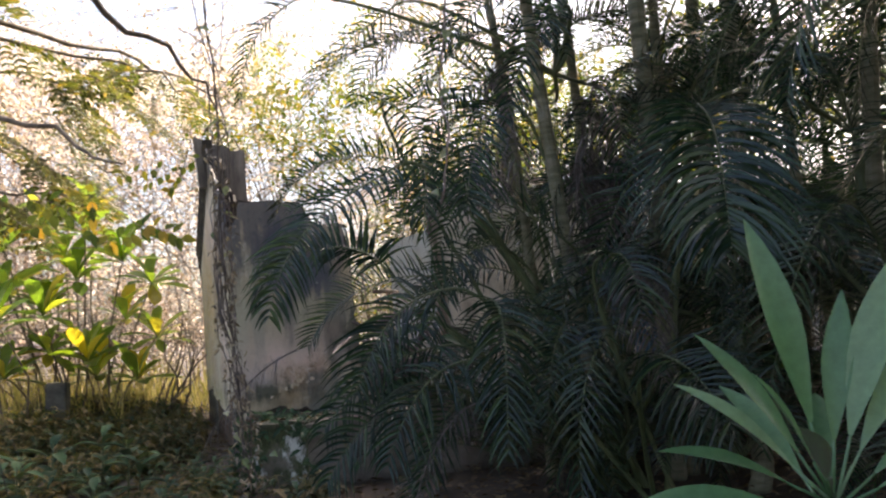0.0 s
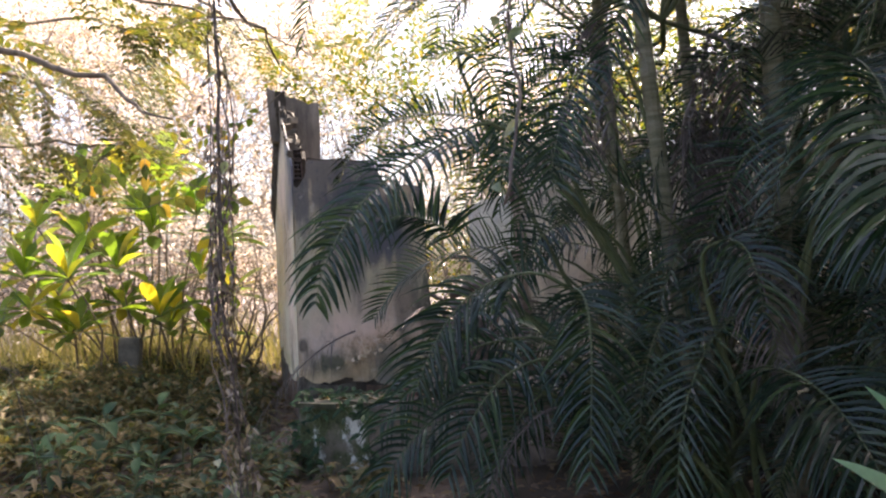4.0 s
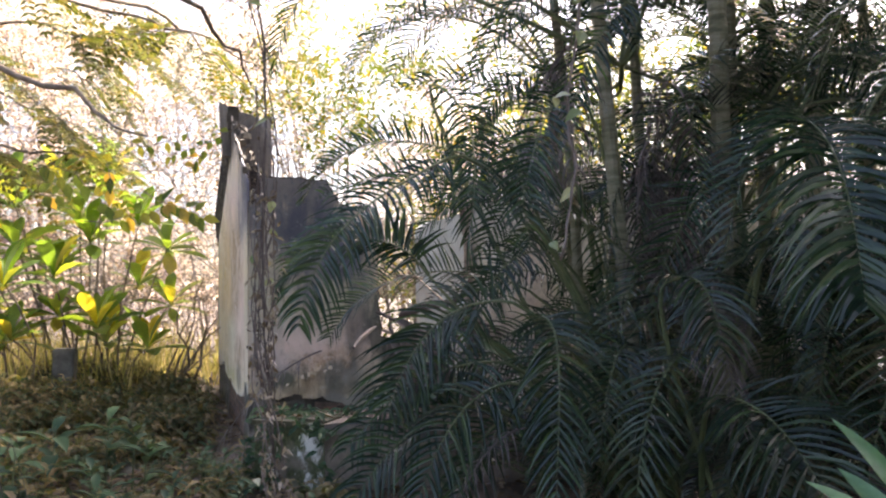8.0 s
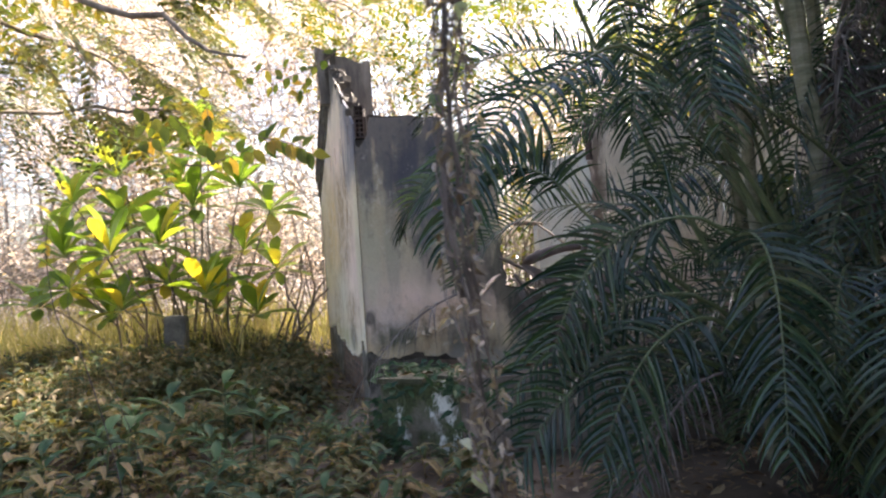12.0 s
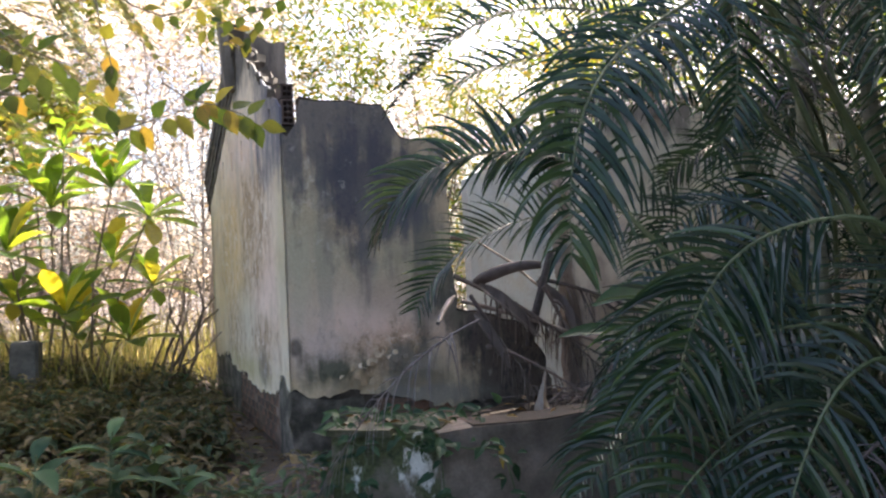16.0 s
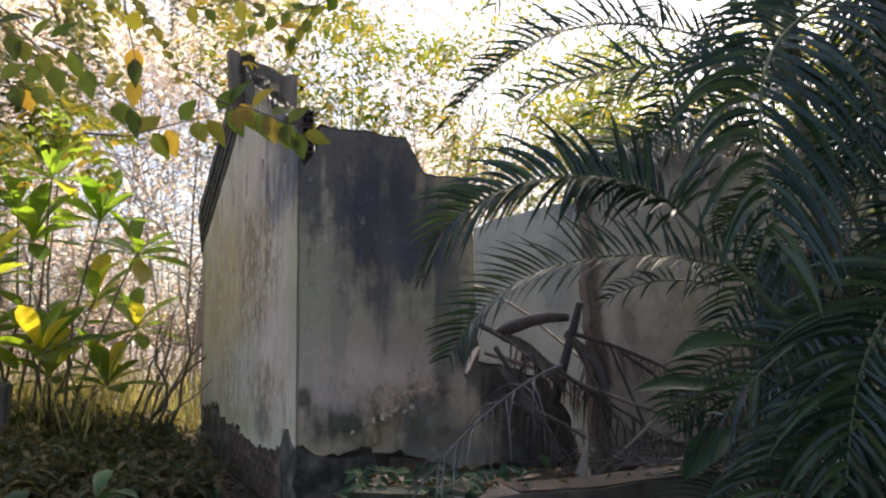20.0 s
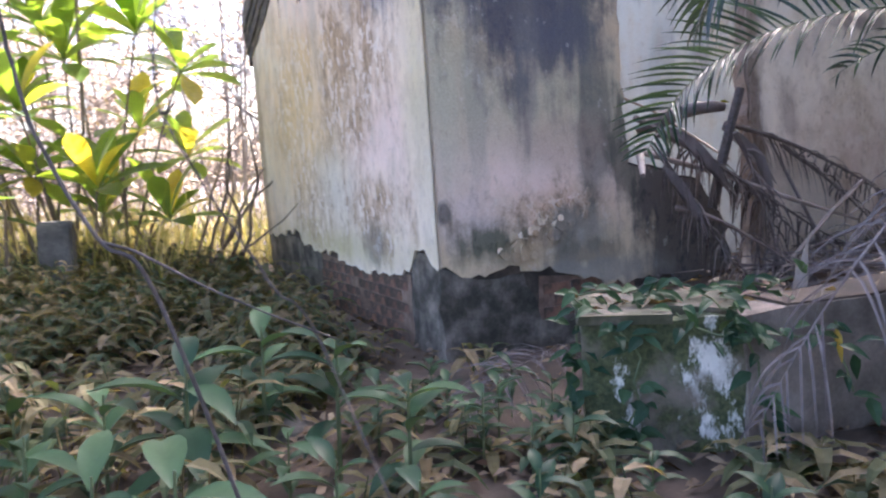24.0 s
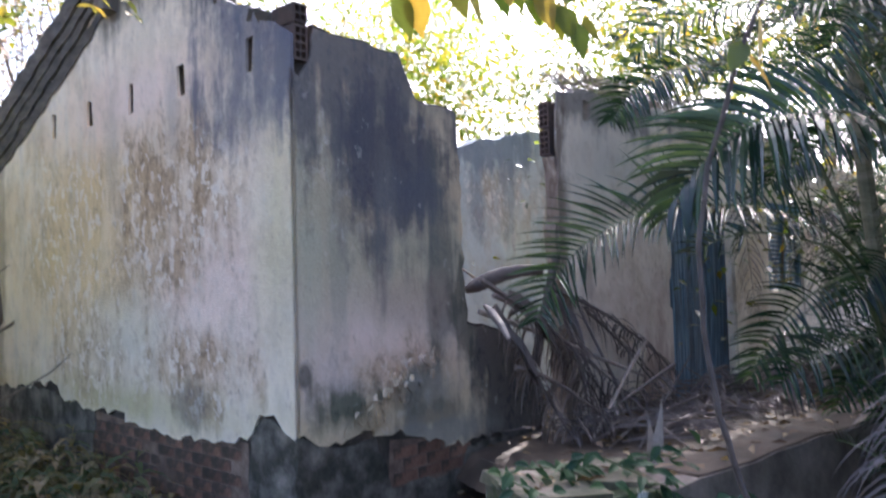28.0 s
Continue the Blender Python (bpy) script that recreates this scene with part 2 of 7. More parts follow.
PLASTER_FRONT = house_plaster("plaster_front", (0.9375, 0.348, 0), (0.6, 0.49, 0.34),
                              [(0.65, 1.2, 1.1, 0.5, 0.95, (0.8, 0.63, 0.56)), (0.15, 1.9, 0.4, 0.9, 0.8, (0.46, 0.47, 0.36)), (0.8, 1.65, 0.9, 0.5, 0.75, (0.47, 0.45, 0.33)), (0.3, 0.95, 0.35, 0.2, 0.7, (0.68, 0.6, 0.6))],
                              [(0.04, 1.02, 0.05, 0.07, 0.9, (0.1, 0.09, 0.08)), (0.6, 2.95, 1.7, 1.2, 0.95, (0.12, 0.12, 0.13)), (0.75, 2.15, 0.7, 0.65, 0.95, (0.075, 0.08, 0.105)), (0.66, 1.85, 0.12, 0.55, 0.45, (0.2, 0.2, 0.2)), (1.1, 1.7, 0.18, 1.0, 0.75, (0.13, 0.135, 0.12)), (0.36, 0.82, 0.3, 0.2, 0.97, (0.07, 0.085, 0.06)), (0.95, 0.82, 0.4, 0.22, 0.75, (0.19, 0.21, 0.2)), (1.0, 0.7, 0.45, 0.16, 0.75, (0.14, 0.13, 0.1)), (1.0, 2.0, 0.3, 0.3, 0.75, (0.1, 0.11, 0.14)), (0.28, 1.7, 0.14, 0.7, 0.4, (0.22, 0.22, 0.2)), (0.85, 1.4, 0.4, 0.2, 0.3, (0.34, 0.23, 0.19)), (1.95, 0.8, 0.75, 1.2, 0.98, (0.05, 0.05, 0.054)), (1.0, 0.58, 0.7, 0.14, 0.8, (0.24, 0.24, 0.22)), (1.33, 1.3, 0.13, 0.45, 0.8, DAMP)],
                              [(0.5, 2.3, 0.8, 0.7, 0.4), (0.75, 0.9, 0.6, 0.3, 0.75)], (3, 1, 0), 0.3)
PLASTER_FAR = house_plaster("plaster_far", (0.9375, 0.348, 0), (0.86, 0.78, 0.67),
                            [(3.4, 1.2, 1.0, 0.5, 0.7, (0.58, 0.47, 0.42)), (5.9, 1.8, 0.5, 0.8, 0.8, (0.66, 0.58, 0.42)), (3.0, 2.4, 0.8, 0.4, 0.6, (0.54, 0.54, 0.48))],
                            [(3.35, 2.1, 0.4, 0.07, 0.8, (0.17, 0.15, 0.15)), (2.65, 1.46, 0.14, 0.3, 0.6, (0.28, 0.22, 0.19)), (3.7, 0.7, 0.4, 0.5, 0.7, (0.33, 0.21, 0.17)), (2.9, 2.95, 1.6, 0.35, 0.8, (0.15, 0.14, 0.14)), (2.3, 1.4, 0.17, 1.6, 0.95, (0.15, 0.11, 0.085)), (6.0, 3.0, 3.0, 0.5, 0.6, (0.2, 0.19, 0.18))],
                            [(3.3, 1.5, 0.9, 0.7, 0.3), (5.9, 1.2, 0.5, 0.7, 0.6)], (7, 2, 0), 0.3)
PLASTER_BACK = house_plaster("plaster_back", (0.9375, 0.348, 0), (0.5, 0.55, 0.54),
                             [(4.5, 1.95, 0.5, 0.55, 0.8, (0.62, 0.68, 0.57)), (3.6, 2.4, 0.7, 0.5, 0.6, (0.36, 0.42, 0.46)), (8.0, 2.0, 2.5, 0.8, 0.6, (0.6, 0.62, 0.55))],
                             [(4.0, 2.9, 1.3, 0.38, 0.85, (0.16, 0.19, 0.23)), (3.8, 2.35, 0.16, 0.7, 0.6, (0.2, 0.23, 0.26)), (4.35, 2.5, 0.14, 0.8, 0.55, (0.22, 0.25, 0.27)), (3.35, 2.1, 0.35, 0.8, 0.5, (0.22, 0.25, 0.28)), (8.0, 3.0, 4.0, 0.4, 0.8, (0.17, 0.19, 0.2))],
                             [(4.2, 2.4, 1.2, 0.6, 0.5), (7.5, 2.0, 3.0, 0.8, 0.5)], (1, 9, 0), 0.5)
MASONRY = grain_material("masonry", [(0.3, (0.02, 0.017, 0.014)), (0.5, (0.045, 0.037, 0.03)), (0.7, (0.1, 0.08, 0.065))], 6.0)
BASE_RENDER = grain_material("base_render", [(0.3, (0.018, 0.02, 0.014)), (0.42, (0.055, 0.052, 0.042)), (0.55, (0.13, 0.118, 0.1)), (0.7, (0.25, 0.22, 0.19))], 6.5, bumpy=1.0)
BRICK = grain_material("brick", [(0.3, (0.05, 0.045, 0.035)), (0.43, (0.11, 0.08, 0.06)), (0.55, (0.24, 0.125, 0.085)), (0.7, (0.32, 0.19, 0.13))], 7.0, per="object", spread=0.5)
LOWWALL = grain_material("stained_render", [(0.3, (0.055, 0.046, 0.038)), (0.45, (0.14, 0.114, 0.092)), (0.58, (0.22, 0.18, 0.15)), (0.72, (0.34, 0.285, 0.245))], 3.4, bumpy=0.7)
CONCRETE = grain_material("concrete", [(0.3, (0.05, 0.05, 0.045)), (0.5, (0.1, 0.095, 0.085)), (0.7, (0.19, 0.175, 0.155))], 6.0)
PARAPET = grain_material("parapet", [(0.3, (0.035, 0.032, 0.028)), (0.5, (0.08, 0.07, 0.06)), (0.72, (0.15, 0.13, 0.105))], 5.0, stretch=(1, 1, 3.0), bumpy=0.8)
STUB = grain_material("stub_plaster", [(0.3, (0.075, 0.068, 0.06)), (0.45, (0.15, 0.132, 0.115)), (0.58, (0.21, 0.185, 0.16)), (0.72, (0.3, 0.265, 0.23))], 4.0, stretch=(2, 2, 0.4), bumpy=0.8)
EARTH = grain_material("earth", [(0.3, (0.028, 0.02, 0.014)), (0.5, (0.06, 0.043, 0.03)), (0.7, (0.115, 0.083, 0.058))], 3.0, bumpy=0.8)
BARK = grain_material("bark", [(0.3, (0.09, 0.07, 0.055)), (0.55, (0.18, 0.145, 0.11)), (0.72, (0.28, 0.24, 0.19))], 9.0, bumpy=0.8, stretch=(1, 1, 0.4))
TWIG = grain_material("twig", [(0.3, (0.24, 0.19, 0.16)), (0.7, (0.46, 0.4, 0.35))], 8.0, per="island", spread=0.5)
DRY = leaf_material("dry_frond", [(0.0, (0.06, 0.05, 0.048)), (0.5, (0.14, 0.118, 0.114)), (1.0, (0.28, 0.24, 0.23))], 0.12, 0.06, 0.5, glow=(1.2, 1.1, 0.9))
DRY_GREY = leaf_material("grey_frond", [(0.0, (0.1, 0.085, 0.085)), (0.5, (0.15, 0.13, 0.13)), (1.0, (0.25, 0.22, 0.215))], 0.12, 0.1, 0.45, glow=(1.2, 1.1, 0.9))
DRY_STALK = grain_material("dry_stalk", [(0.3, (0.1, 0.08, 0.075)), (0.7, (0.24, 0.2, 0.185))], 8.0, per="object", spread=0.5)
LITTER = leaf_material("dead_leaves", [(0.0, (0.06, 0.038, 0.026)), (0.4, (0.12, 0.08, 0.052)), (0.75, (0.2, 0.142, 0.092)), (1.0, (0.29, 0.23, 0.155))], 0.12, 0.02, 0.65)
PALM = leaf_material("palm_leaflets", [(0.0, (0.01, 0.024, 0.018)), (0.6, (0.022, 0.046, 0.029)), (1.0, (0.055, 0.092, 0.044))], 0.3, 0.28, 0.16, glow=(1.9, 2.0, 0.6))
PALM_STALK = grain_material("palm_stalk", [(0.3, (0.05, 0.078, 0.032)), (0.7, (0.13, 0.15, 0.065))], 8.0, rough=0.5, bumpy=0.1)
HERB = leaf_material("herb_leaves", [(0.0, (0.026, 0.05, 0.028)), (0.3, (0.06, 0.075, 0.036)), (0.7, (0.13, 0.112, 0.062)), (1.0, (0.22, 0.17, 0.11))], 0.3, 0.05, 0.5)
HERB_OBJ = leaf_material("broad_leaves", [(0.0, (0.016, 0.042, 0.026)), (0.7, (0.034, 0.07, 0.036)), (1.0, (0.055, 0.1, 0.05))], 0.2, 0.08, 0.35, per="object")
FRANGI = leaf_material("shrub_leaves", [(0.0, (0.075, 0.14, 0.03)), (0.75, (0.15, 0.23, 0.045)), (1.0, (0.36, 0.29, 0.05))], 0.66, 0.12, 0.4, per="object")
# strong sun is put into the colour: dry leaves paled towards white
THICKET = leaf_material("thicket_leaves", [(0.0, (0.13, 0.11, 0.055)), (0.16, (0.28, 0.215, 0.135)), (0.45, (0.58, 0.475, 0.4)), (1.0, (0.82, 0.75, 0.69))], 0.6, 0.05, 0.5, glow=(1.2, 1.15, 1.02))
# darker green for the unseen trees added for shade
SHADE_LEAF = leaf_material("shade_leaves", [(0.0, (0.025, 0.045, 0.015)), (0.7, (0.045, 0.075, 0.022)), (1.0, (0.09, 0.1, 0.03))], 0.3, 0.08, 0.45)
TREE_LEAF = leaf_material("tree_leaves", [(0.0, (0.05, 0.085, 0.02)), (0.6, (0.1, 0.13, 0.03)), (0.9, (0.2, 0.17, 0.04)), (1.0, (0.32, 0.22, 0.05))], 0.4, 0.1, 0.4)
GRASS = leaf_material("grass_blades", [(0.0, (0.2, 0.22, 0.075)), (0.6, (0.4, 0.36, 0.17)), (1.0, (0.62, 0.54, 0.34))], 0.5, 0.05, 0.5, glow=(1.4, 1.3, 0.75))
SAPLING = grain_material("sapling_bark", [(0.3, (0.045, 0.038, 0.036)), (0.7, (0.1, 0.086, 0.08))], 30.0, bumpy=0.4)


# ---- mesh building ----
class Bag:
    """Gathers vertices and faces of one mesh."""

    def __init__(self):
        self.v, self.f = [], []

    def add(self, vs, fs):
        k = len(self.v)
        self.v.extend(vs)
        self.f.extend([tuple(i + k for i in f) for f in fs])

    def tube(self, pts, radii, sides=6):
        pts = [Vector(p) for p in pts]
        if not isinstance(radii, (list, tuple)):
            radii = [radii] * len(pts)
        rings, side = [], None
        for i, p in enumerate(pts):
            t = (pts[min(i + 1, len(pts) - 1)] - pts[max(i - 1, 0)]).normalized()
            if side is None:
                side = t.orthogonal().normalized()
            side = (side - t * side.dot(t)).normalized()
            up = t.cross(side)
            rings.append([p + (side * math.cos(a) + up * math.sin(a)) * radii[i] for a in (2 * math.pi * k / sides for k in range(sides))])
        vs = [q for r in rings for q in r]
        fs = []
        for i in range(len(rings) - 1):
            for k in range(sides):
                a, b = i * sides + k, i * sides + (k + 1) % sides
                fs.append((a, b, b + sides, a + sides))
        fs.append(tuple(reversed(range(sides))))
        fs.append(tuple(range((len(rings) - 1) * sides, len(rings) * sides)))
        self.add(vs, fs)

    def box(self, m, sx, sy, sz, wob=0.0, rng=random):
        vs = [m @ Vector((x * sx / 2 + rng.uniform(-wob, wob), y * sy / 2 + rng.uniform(-wob, wob), z * sz / 2 + rng.uniform(-wob, wob)))
              for x in (-1, 1) for y in (-1, 1) for z in (-1, 1)]
        self.add(vs, [(0, 1, 3, 2), (4, 6, 7, 5), (0, 4, 5, 1), (2, 3, 7, 6), (0, 2, 6, 4), (1, 5, 7, 3)])

    def blade(self, base, way, up, length, width, droop=0.3, fold=0.15, seg=4, shape=(0.35, 0.9, 1.0, 0.75, 0.02)):
        """A leaf: a folded strip that bends down along its length."""
        way, up = Vector(way).normalized(), Vector(up)
        side = way.cross(up)
        side = side.normalized() if side.length > 1e-5 else way.orthogonal().normalized()
        p, vs, fs = Vector(base), [], []
        for i in range(seg + 1):
            f = i / seg
            q = f * (len(shape) - 1)
            k = min(int(q), len(shape) - 2)
            w = width / 2 * (shape[k] + (shape[k + 1] - shape[k]) * (q - k))
            nrm = side.cross(way)
            vs += [p - side * w + nrm * w * fold * 2, p.copy(), p + side * w + nrm * w * fold * 2]
            if i < seg:
                p = p + way * (length / seg)
                way = (way + Vector((0, 0, -1)) * droop / seg).normalized()
        for i in range(seg):
            a = i * 3
            fs += [(a, a + 1, a + 4, a + 3), (a + 1, a + 2, a + 5, a + 4)]
        self.add(vs, fs)

    def mesh(self, name, smooth=False):
        me = bpy.data.meshes.new(name)
        me.from_pydata([tuple(p) for p in self.v], [], self.f)
        if smooth:
            me.polygons.foreach_set("use_smooth", [True] * len(me.polygons))
        me.update()
        return me


def leaf_cloud(name, centres, length, width, rng, flat=0.4, droop=0.5):
    """Many small folded leaves as one mesh, by arrays."""
    n = len(centres)
    c = np.asarray(centres, dtype=float)
    az = rng.uniform(0, 2 * np.pi, n)
    el = rng.uniform(-1.0, 0.6, n) * (1 - flat) - droop * 0.3
    w = np.stack([np.cos(az) * np.cos(el), np.sin(az) * np.cos(el), np.sin(el)], 1)
    up = np.stack([rng.normal(0, 0.5, n), rng.normal(0, 0.5, n), np.ones(n)], 1)
    side = np.cross(w, up)
    side /= np.linalg.norm(side, axis=1)[:, None] + 1e-9
    nrm = np.cross(side, w)
    L = (length * rng.uniform(0.6, 1.25, n))[:, None]
    W = (width * rng.uniform(0.7, 1.2, n))[:, None]
    base, mid, tip = c - w * L * 0.5, c - nrm * L * 0.02, c + w * L * 0.5 - np.array([0, 0, 1]) * L * 0.12
    lt, rt = c - w * L * 0.05 + side * W * 0.5 + nrm * W * 0.15, c - w * L * 0.05 - side * W * 0.5 + nrm * W * 0.15
    v = np.stack([base, lt, tip, rt, mid], 1).reshape(-1, 3)
    k = np.arange(n)[:, None] * 5
    f = np.concatenate([k + [0, 4, 1], k + [1, 4, 2], k + [2, 4, 3], k + [3, 4, 0]], 1).reshape(-1, 3)
    me = bpy.data.meshes.new(name)
    me.vertices.add(len(v))
    me.vertices.foreach_set("co", v.ravel())
    me.loops.add(f.size)
    me.loops.foreach_set("vertex_index", f.ravel())
    me.polygons.add(len(f))
    me.polygons.foreach_set("loop_start", np.arange(0, f.size, 3))
    me.polygons.foreach_set("loop_total", np.full(len(f), 3))
    me.update()
    me.validate()
    return me


def part(name, data, mat, parent=None, label=""):
    """Links a mesh, a Bag or a bmesh as one object, under a thing or a part."""
    if isinstance(data, Bag):
        data = data.mesh(name)
    elif isinstance(data, bmesh.types.BMesh):
        me = bpy.data.meshes.new(name)
        data.to_mesh(me)
        data.free()
        data = me
    if not data.materials:
        data.materials.append(mat)
    ob = new(name, data)
    ob.parent = parent
    return tagged(ob, label)


def thing(name, label, category, group="", kind="", at=(0, 0, 0)):
    ob = new(name)
    ob.location = at
    ob.empty_display_size = 0.2
    return tagged(ob, label, category, group, kind)


def jag(pts, step, amp, rng, closed=False):
    """A broken line: the way through pts, with small random teeth."""
    out = []
    ends = list(zip(pts, pts[1:] + (pts[:1] if closed else [])))
    for a, b in ends:
        d = math.dist(a, b)
        n = max(1, int(d / step))
        for i in range(n):
            f = i / n
            j = 0 if i == 0 else amp
            out.append((a[0] + (b[0] - a[0]) * f + rng.uniform(-j, j), a[1] + (b[1] - a[1]) * f + rng.uniform(-j, j)))
    if not closed:
        out.append(pts[-1])
    return out


def slab(outer, holes, place, thick):
    """A wall of any outline with holes; place(u, v, w) lays it into the world, w from 0 to thick."""
    bm = bmesh.new()
    edges = []
    for loop in [outer, *holes]:
        vs = [bm.verts.new((u, v, 0)) for u, v in loop]
        edges += [bm.edges.new((vs[i], vs[(i + 1) % len(vs)])) for i in range(len(vs))]
    bmesh.ops.triangle_fill(bm, edges=edges, use_beauty=True)
    got = bmesh.ops.extrude_face_region(bm, geom=bm.faces[:])
    for v in got["geom"]:
        if isinstance(v, bmesh.types.BMVert):
            v.co.z = thick
    for v in bm.verts:
        v.co = place(*v.co)
    bmesh.ops.recalc_face_normals(bm, faces=bm.faces[:])
    return bm


# ---- the plan of the ruin: U along the front, N into the house, from its near corner ----
CORNER = Vector((-2.206, 8.207, 0))
U, N = Vector((0.9375, 0.348, 0)), Vector((-0.348, 0.9375, 0))


def plan(s, o, z):
    return CORNER + U * s + N * o + Vector((0, 0, z))


def front(o0):
    return lambda u, v, w: plan(u, o0 + w, v)


def side(s0):
    return lambda u, v, w: plan(s0 + w, u, v)


def hole(u0, u1, v0, v1, rng, wob=0.012):
    return [(u0 + rng.uniform(-wob, wob), v0), (u1, v0 + rng.uniform(-wob, wob)), (u1 + rng.uniform(-wob, wob), v1), (u0, v1 + rng.uniform(-wob, wob))]


def ground_z(x, y):
    z = 0.02 * max(0.0, min(y, 14.0)) + 0.05 * noise.noise(Vector((x * 0.6, y * 0.6, 0))) + 0.02 * noise.noise(Vector((x * 2.3, y * 2.3, 5)))
    return z + 0.15 * max(0.0, min(1.0, (-x - 3.0) / 2.0)) * max(0.0, min(1.0, (y - 6.0) / 3.0))


# ---- ground ----
def build_ground():
    xs = np.concatenate([np.linspace(-400, -30, 10), np.linspace(-26, -9, 18), np.linspace(-8.6, 6, 74), np.linspace(7, 26, 20), np.linspace(30, 400, 10)])
    ys = np.concatenate([np.linspace(-400, -12, 9), np.linspace(-10, -3, 8), np.linspace(-2.7, 14, 84), np.linspace(15, 40, 26), np.linspace(46, 400, 9)])
    vs = [(x, y, ground_z(x, y)) for y in ys for x in xs]
    w = len(xs)
    fs = [(j * w + i, j * w + i + 1, (j + 1) * w + i + 1, (j + 1) * w + i) for j in range(len(ys) - 1) for i in range(w - 1)]
    b = Bag()
    b.v, b.f = vs, fs
    ob = part("ground", b.mesh("ground", True), EARTH)
    tagged(ob, "dark brown earth floor under leaf litter and weeds", "ground", kind="structure")


build_ground()


# ---- the ruin ----
def build_side_wall():
    rng = random.Random(3)
    top = jag([(0.0, 2.9), (0.16, 3.0), (0.5, 3.18), (0.75, 3.36), (1.2, 3.56), (1.9, 3.95), (4.17, 2.95)], 0.12, 0.03, rng)
    # broken courses step up the near slope, each tread a little hollow
    steps = []
    for k in range(16):
        u = 0.22 + 0.105 * k + rng.uniform(-0.02, 0.02)
        v = 2.9 + 0.058 * k + rng.uniform(-0.012, 0.012)
        steps += [(u, v), (u + 0.1, v - 0.012)]
    outline = [(0.02, -0.3), (0.02, 2.66), (0.215, 2.665)] + steps + [p for p in top if p[0] > 1.92] + [(4.2, 1.5), (4.17, -0.3)]
    slots = [hole(o - 0.036, o + 0.034, 2.67, 2.86, rng, 0.018) for o in (0.37, 1.09, 1.73, 2.35, 2.96)]
    core = part("wall_side", slab(outline, slots, side(0.018), 0.14), MASONRY)
    tagged(core, "gable wall of a ruined house, broken along its slope", "wall", kind="structure")
    low = jag([(0.0, 0.73), (0.12, 0.74), (0.2, 0.82), (0.33, 0.81), (0.45, 0.66), (0.9, 0.62), (1.3, 0.6), (1.7, 0.63), (2.2, 0.68), (2.8, 0.68), (3.0, 0.8), (3.5, 0.76), (4.15, 0.72)], 0.06, 0.035, rng)
    sheet = low + [(4.17, 1.6), (4.14, 2.9)] + list(reversed([(u, v - (0.1 if u < 1.85 else 0.02)) for u, v in top[:-1]]))
    part("plaster", slab(sheet, slots, side(0.0), 0.0175), PLASTER_SIDE, core, "pale peeling plaster with run marks and mould")
    # a darker undercoat still clings at the foot
    foot = jag([(0.0, 0.0), (0.02, 0.72), (0.3, 0.79), (0.42, 0.66), (0.47, 0.1)], 0.06, 0.02, rng)
    part("undercoat", slab(foot + [(0.4, -0.1), (0.1, -0.1)], [], side(0.006), 0.011), BASE_RENDER, core, "dark damp undercoat at the foot")
    foot2 = jag([(2.4, 0.0), (2.3, 0.66), (3.2, 0.74), (4.1, 0.74), (4.1, 0.0)], 0.06, 0.02, rng)
    part("undercoat", slab(foot2 + [(3.5, -0.1), (2.7, -0.1)], [], side(0.006), 0.011), BASE_RENDER, core)
    return core


def build_parapet():
    rng = random.Random(5)
    ob = thing("gable_parapet", "dark weathered verge of stacked tiles and mortar along the gable", "roof verge", kind="structure")
    for lo, hi, s0, t in ((0.0, 0.13, -0.012, 0.1), (0.12, 0.23, -0.026, 0.11), (0.22, 0.34, -0.036, 0.12), (0.33, 0.44, -0.05, 0.14), (0.43, 0.53, -0.04, 0.13)):
        bot = jag([(4.26, 2.44 + lo), (1.9, 3.48 + lo)], 0.15, 0.02, rng)
        topl = jag([(1.86, 3.48 + hi), (4.28, 2.44 + hi)], 0.1, 0.025, rng)
        part("verge_layer", slab(bot + topl, [], side(s0), t), PARAPET, ob)
    # crumbs of mortar left on the broken courses of the near slope
    for k in range(26):
        f = rng.random()
        u, v = 0.26 + 1.5 * f, 2.93 + 0.83 * f
        b = Bag()
        b.box(Matrix.Translation(plan(0.05 + rng.uniform(-0.02, 0.08), u, v)) @ pose(0, 0, 0, rng.uniform(-12, 12), rng.uniform(-12, 12), rng.uniform(0, 90)), rng.uniform(0.05, 0.1), rng.uniform(0.04, 0.08), rng.uniform(0.04, 0.09), 0.012, rng)
        part("mortar_lump", b, PARAPET, ob)


